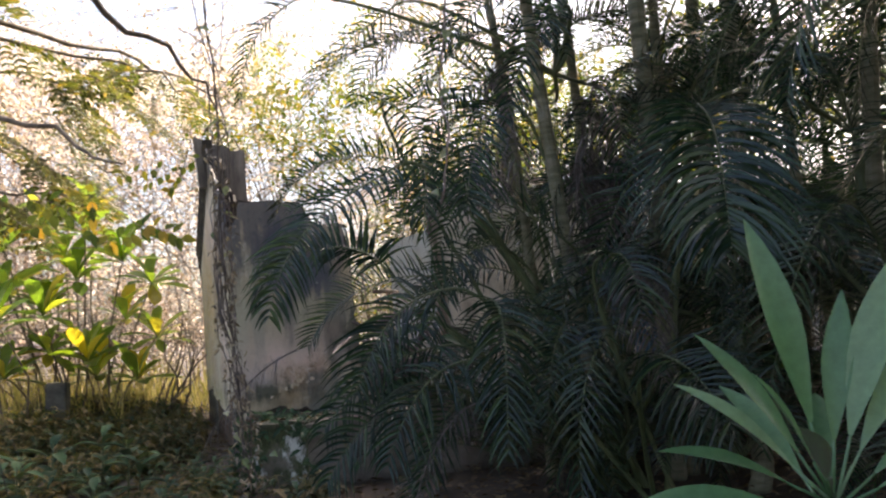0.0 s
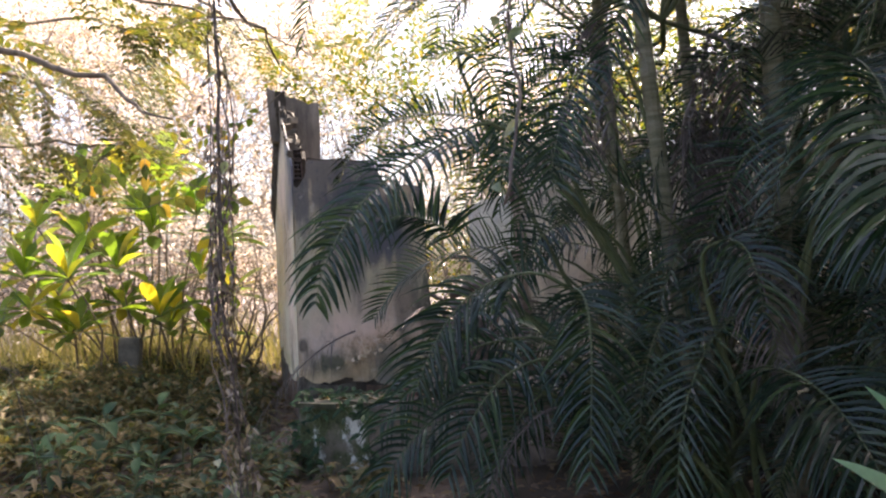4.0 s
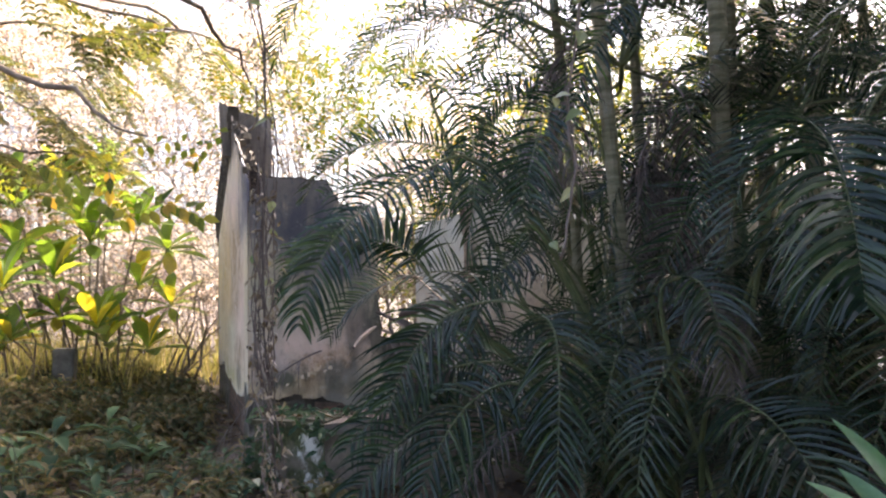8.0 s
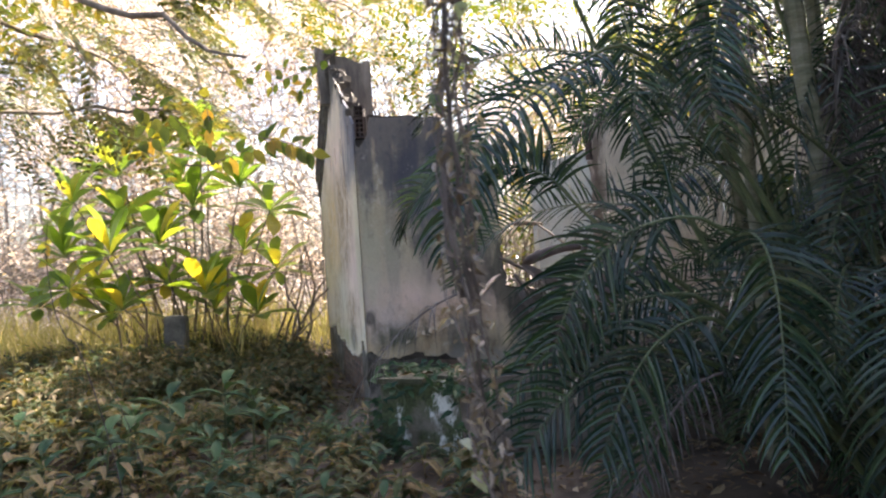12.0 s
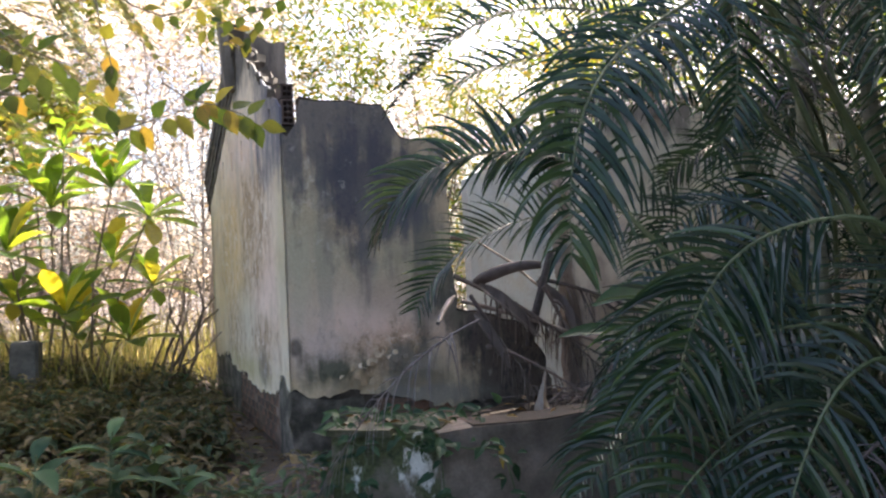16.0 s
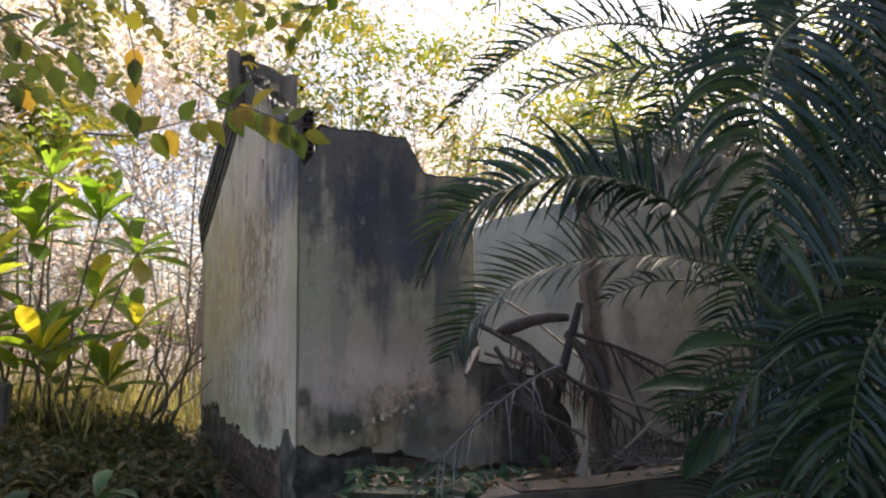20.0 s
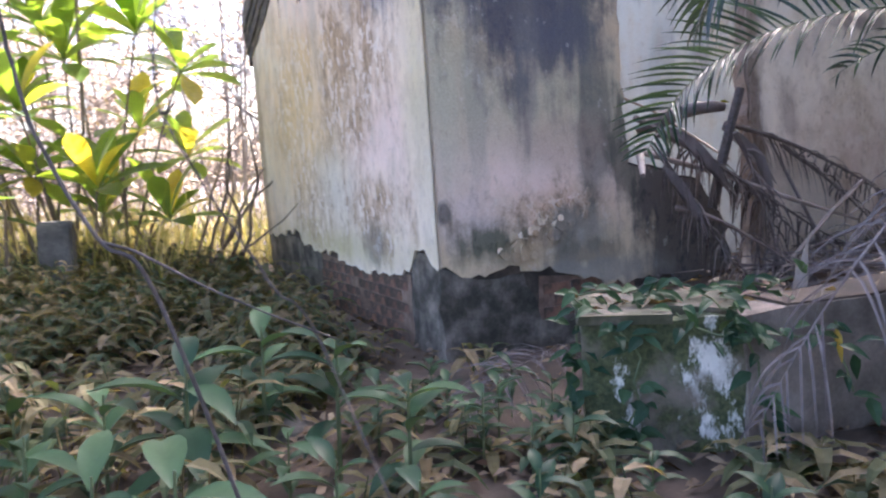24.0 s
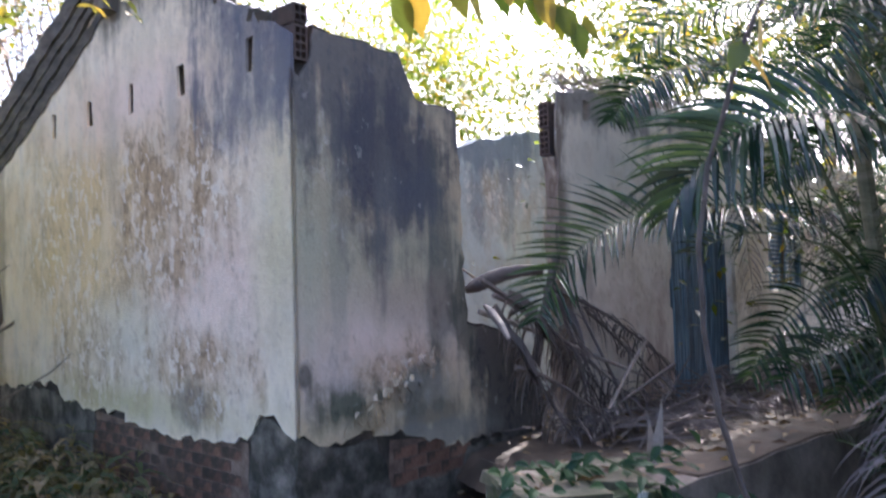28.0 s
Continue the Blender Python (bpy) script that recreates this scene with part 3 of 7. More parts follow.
def build_front_wall():
    rng = random.Random(4)
    top = jag([(0.16, 2.89), (0.42, 2.87), (0.8, 2.86), (0.86, 2.75), (0.94, 2.61), (1.3, 2.58)], 0.09, 0.018, rng)
    end = jag([(1.3, 2.58), (1.33, 2.0), (1.35, 1.5), (1.36, 1.24), (1.7, 1.17), (1.95, 1.08), (2.12, 0.85), (2.2, 0.6)], 0.08, 0.02, rng)
    outline = [(0.165, -0.3)] + top[:-1] + end + [(2.2, -0.3)]
    core = part("wall_front", slab(outline, [], front(0.018), 0.14), MASONRY)
    tagged(core, "front wall of the ruin, broken down in steps", "wall", kind="structure")
    low = jag([(0.0, 0.72), (0.1, 0.68), (0.25, 0.66), (0.45, 0.69), (0.7, 0.64), (0.95, 0.56), (1.2, 0.49), (1.5, 0.5), (1.8, 0.43), (2.1, 0.47), (2.19, 0.5)], 0.05, 0.03, rng)
    shrink = [(u - 0.012, v - 0.015) for u, v in top[:-1] + end]
    sheet = low + list(reversed([p for p in shrink if p[0] > 0.17])) + jag([(0.16, 2.86), (0.13, 2.7), (0.05, 2.58), (0.0, 2.62)], 0.05, 0.012, rng)
    part("plaster", slab(sheet, [], front(0.0), 0.0175), PLASTER_FRONT, core, "grey pink plaster with a large dark mould stain")
    foot = jag([(0.0, 0.0), (0.0, 0.72), (0.3, 0.62), (0.55, 0.63), (0.66, 0.33), (1.28, 0.32), (1.34, 0.46), (2.15, 0.44), (2.15, 0.0)], 0.07, 0.02, rng)
    part("undercoat", slab(foot + [(1.5, -0.1), (0.6, -0.1)], [], front(0.006), 0.011), BASE_RENDER, core, "dark damp undercoat at the foot")
    # broken plaster along a diagonal sun streak; every ninth flake paled to look sunlit
    for k in range(70):
        f = rng.random()
        u, v = 0.42 + 0.6 * f + rng.uniform(-0.12, 0.12), 0.74 + 0.32 * f + rng.uniform(-0.06, 0.08)
        r = rng.uniform(0.012, 0.05)
        ring = [(u + r * rng.uniform(0.7, 1.3) * math.cos(a), v + r * rng.uniform(0.5, 1.0) * math.sin(a)) for a in (0.2, 1.1, 2.0, 2.9, 3.8, 4.8, 5.6)]
        tilt = rng.uniform(0.0, 0.5)
        part("plaster_flake", slab(ring, [], lambda a, b, w, u0=u, t=tilt: plan(a, -0.004 - w - t * max(0.0, u0 - a + 0.03), b), rng.uniform(0.005, 0.015)), PLASTER_SIDE if k % 9 == 0 else PLASTER_FRONT, core)
    return core


def build_far_front():
    rng = random.Random(6)
    top = jag([(2.48, 2.85), (2.6, 2.92), (3.2, 2.94), (4.2, 2.97), (5.5, 2.95), (7.5, 2.95), (11.0, 2.9)], 0.12, 0.03, rng)
    edge = jag([(2.3, 0.1), (2.32, 1.2), (2.27, 1.75), (2.3, 2.2), (2.27, 2.38)], 0.09, 0.015, rng) + [(2.47, 2.39), (2.475, 2.84)]
    slots = [hole(s - 0.05, s + 0.05, 2.69, 2.85, rng) for s in (2.72, 3.37, 4.0, 4.64)]
    door = [(4.05, 0.2), (5.45, 0.2), (5.45, 2.17), (4.05, 2.17)]
    window = [(6.45, 1.3), (7.6, 1.3), (7.6, 2.3), (6.45, 2.3)]
    core = part("wall_front_far", slab(edge + top + [(11.0, 0.1)], [door, window] + slots, front(-0.08), 0.1), PLASTER_FAR)
    tagged(core, "standing stretch of the front wall with door and window openings", "wall", kind="structure")
    low = jag([(2.31, 0.3), (2.8, 0.42), (3.2, 0.5), (3.6, 0.6), (3.9, 0.7), (4.04, 0.55)], 0.07, 0.03, rng)
    right = jag([(4.04, 1.2), (3.9, 1.3), (4.04, 1.5), (4.04, 2.18)], 0.06, 0.02, rng)
    sheet = low + right + [(5.46, 2.18), (5.5, 0.5), (6.2, 0.3), (6.44, 1.2), (6.44, 2.31), (7.61, 2.31), (7.61, 1.25), (7.7, 0.3), (11.0, 0.3)]
    sheet += list(reversed([(u, v - 0.03) for u, v in top[2:]])) + jag([(2.31, 2.86), (2.29, 2.0), (2.32, 1.2)], 0.08, 0.015, rng)
    part("plaster", slab(sheet, slots, front(-0.098), 0.0175), PLASTER_FAR, core, "beige plaster with a dull red tinge")
    return core


def build_inner_walls():
    rng = random.Random(8)
    top = jag([(-0.06, 4.03), (0.01, 3.98), (0.2, 3.94), (0.34, 3.87), (0.49, 3.88)], 0.05, 0.016, rng)
    ob = part("wall_cross", slab([(0.165, -0.2), (0.165, 3.38), (-0.1, 3.4), (-0.14, 4.06)] + top + [(0.49, -0.2)], [], front(1.9), 0.14), STUB)
    tagged(ob, "tall stub of an inner wall with a ragged top", "wall", kind="structure")
    back = jag([(2.4, 2.55), (3.4, 2.85), (5.1, 3.22), (9.0, 3.3), (16.0, 3.3)], 0.15, 0.03, rng)
    ob = part("wall_back", slab([(2.4, -0.2)] + back + [(16.0, -0.2)], [], front(1.9), 0.15), PLASTER_BACK)
    tagged(ob, "blue grey stained back wall inside the ruin", "wall", kind="structure")


BRICK_DARK = grain_material("dusty_brick", [(0.3, (0.05, 0.04, 0.04)), (0.5, (0.1, 0.07, 0.06)), (0.7, (0.17, 0.115, 0.1))], 8.0, per="object", spread=0.4)


def hollow_brick(parent, place, rows=4):
    holes = [[(0.012 + 0.037 * i, 0.014 + 0.043 * j), (0.041 + 0.037 * i, 0.014 + 0.043 * j), (0.041 + 0.037 * i, 0.046 + 0.043 * j), (0.012 + 0.037 * i, 0.046 + 0.043 * j)] for i in range(2) for j in range(rows)]
    h = 0.018 + 0.043 * rows
    part("hollow_brick", slab([(0, 0), (0.09, 0), (0.09, h), (0, h)], holes, place, 0.19), BRICK_DARK, parent)


MORTAR = grain_material("clay_mortar", [(0.3, (0.06, 0.045, 0.035)), (0.5, (0.15, 0.1, 0.075)), (0.7, (0.26, 0.19, 0.15))], 7.0, bumpy=0.8)


def brick_mesh():
    bm = bmesh.new()
    bmesh.ops.create_cube(bm, size=1.0, matrix=Matrix.Diagonal((0.199, 0.05, 0.066, 1)))
    bmesh.ops.bevel(bm, geom=bm.edges[:], offset=0.004, segments=1, affect="EDGES")
    for v in bm.verts:
        v.co += Vector((noise.noise(v.co * 40), noise.noise(v.co * 43 + Vector((3, 0, 0))), noise.noise(v.co * 37))) * 0.003
    me = bpy.data.meshes.new("brick")
    bm.to_mesh(me)
    bm.free()
    return me


SIDE_WALL = build_side_wall()
FRONT_WALL = build_front_wall()
FAR_FRONT = build_far_front()
build_parapet()
build_inner_walls()
for k in range(2):
    hollow_brick(SIDE_WALL, lambda u, v, w, z=2.67 + 0.2 * k: plan(0.02 + u, -0.002 + w, z + v), 4 - 2 * k)
    hollow_brick(FAR_FRONT, lambda u, v, w, z=2.395 + 0.205 * k: plan(2.27 + w, -0.05 + u, z + v))
brick = brick_mesh()
part("mortar", slab([(0.44, 0.0), (0.46, 0.64), (1.4, 0.6), (2.46, 0.66), (2.46, 0.0)], [], side(0.0135), 0.0042), MORTAR, SIDE_WALL)
part("mortar", slab([(0.64, 0.3), (0.66, 0.6), (1.36, 0.52), (1.4, 0.3)], [], front(0.0135), 0.0042), MORTAR, FRONT_WALL)
brng = random.Random(15)
for row in range(8):
    z = 0.06 + row * 0.072
    for k in range(10):
        o = 0.52 + k * 0.205 + (0.1 if row % 2 else 0) + brng.uniform(-0.006, 0.006)
        if o > 2.4 or brng.random() < 0.08:
            continue
        b = part("brick", brick, BRICK, SIDE_WALL)
        b.matrix_local = Matrix.Translation(plan(0.0345 + brng.uniform(-0.002, 0.004), o, z)) @ pose(0, 0, 0, brng.uniform(-1, 1), 0, 110.4 + brng.uniform(-1.5, 1.5))
for row in range(3):
    for k in range(3):
        b = part("brick", brick, BRICK, FRONT_WALL)
        b.matrix_local = Matrix.Translation(plan(0.78 + k * 0.205 + (0.08 if row % 2 else 0), 0.0355 + brng.uniform(-0.002, 0.004), 0.37 + row * 0.072)) @ pose(0, 0, 0, 0, 0, 20.4 + brng.uniform(-1, 1))


# ---- low garden wall with its pillar, and the raised terrace behind ----
def build_low_wall():
    rng = random.Random(9)
    a, b = Vector((-1.2, 6.62, 0)), Vector((4.5, 7.75, 0))
    d = (b - a).normalized()
    n = Vector((-d.y, d.x, 0))
    place = lambda u, v, w: a + d * u + n * w + Vector((0, 0, v))
    top = jag([(0.0, 0.66), (1.2, 0.7), (3.0, 0.7), (5.8, 0.72)], 0.2, 0.012, rng)
    wall = part("wall_low", slab([(0, -0.2)] + top + [(5.8, -0.2)], [], place, 0.28), LOWWALL)
    tagged(wall, "low plastered garden wall with a pinkish grey face", "wall", kind="structure")
    # dark soil layer added to take down the sky-lit brightness of the top
    crust = [(u, v + 0.007 + rng.uniform(0.0, 0.006)) for u, v in top[1:-1]]
    part("soil_crust", slab(crust + [(u, v - 0.03) for u, v in reversed(crust)], [], lambda u, v, w: place(u, v, w + 0.012), 0.25), EARTH, wall, "dark layer of soil and moss, added to dim the wall top")
    pil = thing("garden_pillar", "mossy low pillar with flaking white paint", "pillar", at=(-1.43, 6.95, 0))
    m = pose(0, 0, 0.24, 0, 0, -14)
    bm = bmesh.new()
    bmesh.ops.create_cube(bm, size=1.0, matrix=m @ Matrix.Diagonal((0.6, 0.5, 0.82, 1)))
    bmesh.ops.subdivide_edges(bm, edges=bm.edges[:], cuts=9, use_grid_fill=True)
    for v in bm.verts:
        v.co += Vector((noise.noise(v.co * 5), noise.noise(v.co * 5 + Vector((9, 0, 0))), noise.noise(v.co * 5 + Vector((0, 9, 0))))) * 0.024 + Vector((noise.noise(v.co * 17), noise.noise(v.co * 17 + Vector((9, 0, 0))), 0)) * 0.012
    part("shaft", bm, PILLAR, pil)
    for x, y, w, dp in ((-0.17, -0.1, 0.34, 0.3), (0.17, 0.0, 0.3, 0.42), (-0.14, 0.16, 0.3, 0.2)):
        cb = Bag()
        cb.box(pose(x, y, 0.665, rng.uniform(-2, 2), rng.uniform(-2, 2), rng.uniform(-8, 8) - 14), w, dp, 0.035, 0.012, rng)
        part("cap_slab", cb, CAPSTONE, pil, "cracked flat cap slab")
    terrace = Bag()
    nx, ny = 40, 12
    for j in range(ny + 1):
        for i in range(nx + 1):
            p = (a + d * (0.1 + 5.9 * i / nx + 0.0)).lerp(plan(1.2 + 6.2 * i / nx, 0.0, 0), j / ny) + n * 0.2 * (1 - j / ny)
            terrace.v.append((p.x, p.y, 0.42 + 0.07 * noise.noise(Vector((p.x * 1.5, p.y * 1.5, 2))) - (0.12 if i == 0 else 0)))
    terrace.f = [(j * (nx + 1) + i, j * (nx + 1) + i + 1, (j + 1) * (nx + 1) + i + 1, (j + 1) * (nx + 1) + i) for j in range(ny) for i in range(nx)]
    tagged(part("terrace", terrace, EARTH), "raised strip of earth and rubble behind the low wall", "ground", kind="structure")


CAPSTONE = grain_material("capstone", [(0.3, (0.035, 0.042, 0.02)), (0.48, (0.085, 0.085, 0.05)), (0.6, (0.17, 0.145, 0.11)), (0.72, (0.26, 0.22, 0.17))], 6.0, bumpy=0.6)


def pillar_material():
    m, nt, bs = material("mossy_paint")
    big = noise_out(nt, 4.0, 8.0, 0.7, stretch=(1, 1, 0.5))
    fine = noise_out(nt, 45.0, 4.0)
    moss = ramp(nt, fine, [(0.3, (0.03, 0.044, 0.018)), (0.7, (0.12, 0.135, 0.06))])
    col = mix(nt, ramp(nt, big, [(0.555, (0, 0, 0)), (0.6, (1, 1, 1))]), moss, (0.74, 0.72, 0.66))
    wear = noise_out(nt, 2.2, 5.0, 0.6, shift=(4, 4, 0))
    col = mix(nt, ramp(nt, wear, [(0.52, (0, 0, 0)), (0.62, (1, 1, 1))]), col, (0.2, 0.165, 0.13))
    nt.links.new(col, bs.inputs["Base Color"])
    bs.inputs["Roughness"].default_value = 0.9
    bump(nt, bs, maths(nt, "ADD", big, fine), 0.6, 0.015)
    return m


PILLAR = pillar_material()
build_low_wall()


# ---- door, window, debris ----
BLUE = grain_material("blue_paint", [(0.32, (0.02, 0.03, 0.045)), (0.44, (0.04, 0.09, 0.15)), (0.54, (0.08, 0.19, 0.3)), (0.68, (0.25, 0.36, 0.44))], 9.0, rough=0.7, stretch=(4, 4, 0.22), bumpy=0.9, per="object", spread=0.4)


def build_door():
    door = thing("door_1", "weathered blue double door of upright planks", "door", kind="structure")
    rng = random.Random(11)
    for k in range(7):
        b = Bag()
        w = 0.115
        b.box(Matrix.Translation(plan(4.12 + k * w, -0.05 + 0.012 * k + rng.uniform(-0.004, 0.004), 1.2)) @ pose(0, 0, 0, 0, rng.uniform(-0.4, 0.4), 20.4 + 6), w - 0.012, 0.03, 1.93 + rng.uniform(-0.05, 0.03), 0.004, rng)
        part("plank", b, BLUE, door)
    for k in range(4):
        b = Bag()
        b.box(Matrix.Translation(plan(4.99 + k * 0.118, 0.045 - 0.02 * k, 1.2)) @ pose(0, 0, 0, 0, rng.uniform(-0.4, 0.4), 20.4 - 9), 0.114, 0.03, 1.9 + rng.uniform(-0.06, 0.03), 0.004, rng)
        part("plank", b, BLUE, door)
    for z in (0.55, 1.75):
        b = Bag()
        b.box(Matrix.Translation(plan(4.5, 0.03, z)) @ pose(0, 0, 0, 0, 0, 26), 0.8, 0.03, 0.1)
        part("ledge", b, BLUE, door)
    fr = Bag()
    fr.box(Matrix.Translation(plan(4.07, -0.03, 1.19)) @ pose(0, 0, 0, 0, 0, 20.4), 0.06, 0.13, 1.95)
    part("door_jamb", fr, BLUE, door)
    win = thing("window_1", "small blue louvred window in the front wall", "window", kind="structure")
    for s in (6.49, 7.02, 7.56):
        b = Bag()
        b.box(Matrix.Translation(plan(s, -0.05, 1.8)) @ pose(0, 0, 0, 0, 0, 20.4), 0.07, 0.06, 1.0)
        part("stile", b, BLUE, win)
    for z in (1.34, 2.26):
        b = Bag()
        b.box(Matrix.Translation(plan(7.02, -0.05, z)) @ pose(0, 0, 0, 0, 0, 20.4), 1.12, 0.062, 0.07)
        part("rail", b, BLUE, win)
    lb = Bag()
    lb.box(Matrix.Identity(4), 0.46, 0.05, 0.012)
    lm = lb.mesh("louvre")
    for c in (6.755, 7.29):
        for k in range(17):
            o = part("louvre", lm, BLUE, win)
            o.matrix_local = Matrix.Translation(plan(c, -0.045, 1.41 + k * 0.05)) @ pose(0, 0, 0, 0, 0, 20.4) @ pose(0, 0, 0, -35, 0, 0)


build_door()


# ---- palms ----
def bez(p, f):
    a, b, c, d = (Vector(q) for q in p)
    g = 1 - f
    return a * g ** 3 + b * 3 * g * g * f + c * 3 * g * f * f + d * f ** 3


def frond_meshes(ctrl, rng, length=0.5, pairs=42, width=0.03, droop=0.9, lift=0.5, bare=0.12, thick=0.014, ragged=0.0, messy=1.0, roll=0.0):
    """The stalk and the leaflets of one pinnate frond along a bent line."""
    stalk, leaves = Bag(), Bag()
    pts = [bez(ctrl, i / 12) for i in range(13)]
    stalk.tube(pts, [thick * (1 - 0.85 * i / 12) for i in range(13)], 5)
    sag = rng.uniform(-0.15, 0.15)
    for k in range(pairs):
        f = bare + (1 - bare) * (k + 0.5) / pairs
        p, t = bez(ctrl, f), (bez(ctrl, min(1, f + 0.02)) - bez(ctrl, f - 0.02)).normalized()
        out = t.cross(Vector((0, 0, 1)))
        out = out.normalized() if out.length > 0.05 else Vector((1, 0, 0))
        up = out.cross(t).normalized()
        turn = roll if out.y > 0 else -roll
        out, up = out * math.cos(turn) + up * math.sin(turn), up * math.cos(turn) - out * math.sin(turn)
        size = length * (0.5 + 0.75 * math.sin(math.pi * min(1, 0.2 + f * 0.72)) ** 0.8) * (1 if f < 0.85 else 1 - (f - 0.85) * 3.2)
        for sgn in (-1, 1):
            if rng.random() < ragged:
                continue
            ahead = 0.28 + 0.75 * f
            way = out * sgn + t * (ahead + messy * rng.uniform(-0.1, 0.1)) + up * (lift + sag + messy * rng.uniform(-0.12, 0.12))
            leaves.blade(p, way, up + out * sgn * -0.3, size * rng.uniform(0.88, 1.06), width * rng.uniform(0.85, 1.1), droop * rng.uniform(0.75, 1.3), 0.3, 5, (0.5, 1.0, 0.95, 0.75, 0.45, 0.03))
    return stalk, leaves


def add_frond(palm, ctrl, rng, leaf_mat=None, stalk_mat=None, label="", **shape):
    stalk, leaves = frond_meshes(ctrl, rng, **shape)
    fr = part("frond", stalk, stalk_mat or PALM_STALK, palm, label)
    part("leaf_blade", leaves, leaf_mat or PALM, fr)
    return fr


def ring_trunk(base, top, r0, r1, rng, bend=0.15):
    """A slim ringed palm stem."""
    b = Bag()
    base, top = Vector(base), Vector(top)
    mid = base.lerp(top, 0.5) + Vector((rng.uniform(-bend, bend), rng.uniform(-bend, bend), 0))
    pts, rad = [], []
    n = max(10, int((top - base).length / 0.09))
    for i in range(n + 1):
        f = i / n
        p = base * (1 - f) ** 2 + mid * 2 * f * (1 - f) + top * f * f
        pts.append(p)
        rad.append((r0 + (r1 - r0) * f) * (1.07 if i % 2 else 0.96))
    b.tube(pts, rad, 10)
    return b


PALM_BARK = grain_material("palm_bark", [(0.3, (0.1, 0.1, 0.06)), (0.5, (0.2, 0.19, 0.12)), (0.72, (0.33, 0.31, 0.24))], 5.0, stretch=(1, 1, 5), bumpy=0.5)


def frond_pool():
    rng = random.Random(21)
    pool = []
    for k in range(9):
        reach, rise = rng.uniform(1.5, 2.1), rng.uniform(0.7, 1.3)
        ctrl = [(0, 0, 0), (0, reach * 0.3, rise * 0.9), (rng.uniform(-0.15, 0.15), reach * 0.75, rise * 0.9), (rng.uniform(-0.3, 0.3), reach, rise * rng.uniform(-0.35, 0.25))]
        s, l = frond_meshes(ctrl, rng, length=rng.uniform(0.28, 0.36), pairs=46, droop=rng.uniform(0.4, 1.1), width=0.018, messy=2.2)
        s, l = s.mesh("frond"), l.mesh("leaf_blade")
        s.materials.append(PALM_STALK)
        l.materials.append(PALM)
        pool.append((s, l))
    return pool


POOL = frond_pool()


def pool_frond(palm, m, rng):
    s, l = rng.choice(POOL)
    fr = part("frond", s, PALM_STALK, palm)
    fr.matrix_local = m
    part("leaf_blade", l, PALM, fr)
    return fr


def build_palm(x, y, height, fronds, rng, lean=(0, 0), r=0.075, keep=lambda a: True, young=False, size=1.0):
    z0 = ground_z(x, y) - 0.05
    palm = thing("palm", "young clumping palm with arching green fronds" if young else "slim ringed palm with a crown of dark green fronds", "palm tree", "palms in the clump", at=(x, y, z0))
    top = Vector((lean[0], lean[1], height))
    if height > 0.5:
        part("trunk", ring_trunk((0, 0, 0), top, r, r * 0.8, rng), PALM_BARK, palm)
        sheath = Bag()
        sheath.tube([top, top + Vector((0, 0, 0.25)), top + Vector((0, 0, 0.6))], [r * 0.85, r * 0.95, r * 0.4], 9)
        part("crownshaft", sheath, PALM_STALK, palm)
    for i in range(fronds):
        az = 360 * i * 0.382 + rng.uniform(-15, 15)
        tilt = rng.uniform(-38, 28) if not young else rng.uniform(-30, 25)
        if not keep(az % 360):
            continue
        m = Matrix.Translation(top + Vector((0, 0, 0.45 if height > 0.5 else 0.1))) @ pose(0, 0, 0, 0, 0, az) @ pose(0, 0, 0, tilt, rng.uniform(-15, 15), 0) @ Matrix.Scale(size * rng.uniform(0.8, 1.2), 4)
        pool_frond(palm, m, rng)
    return palm


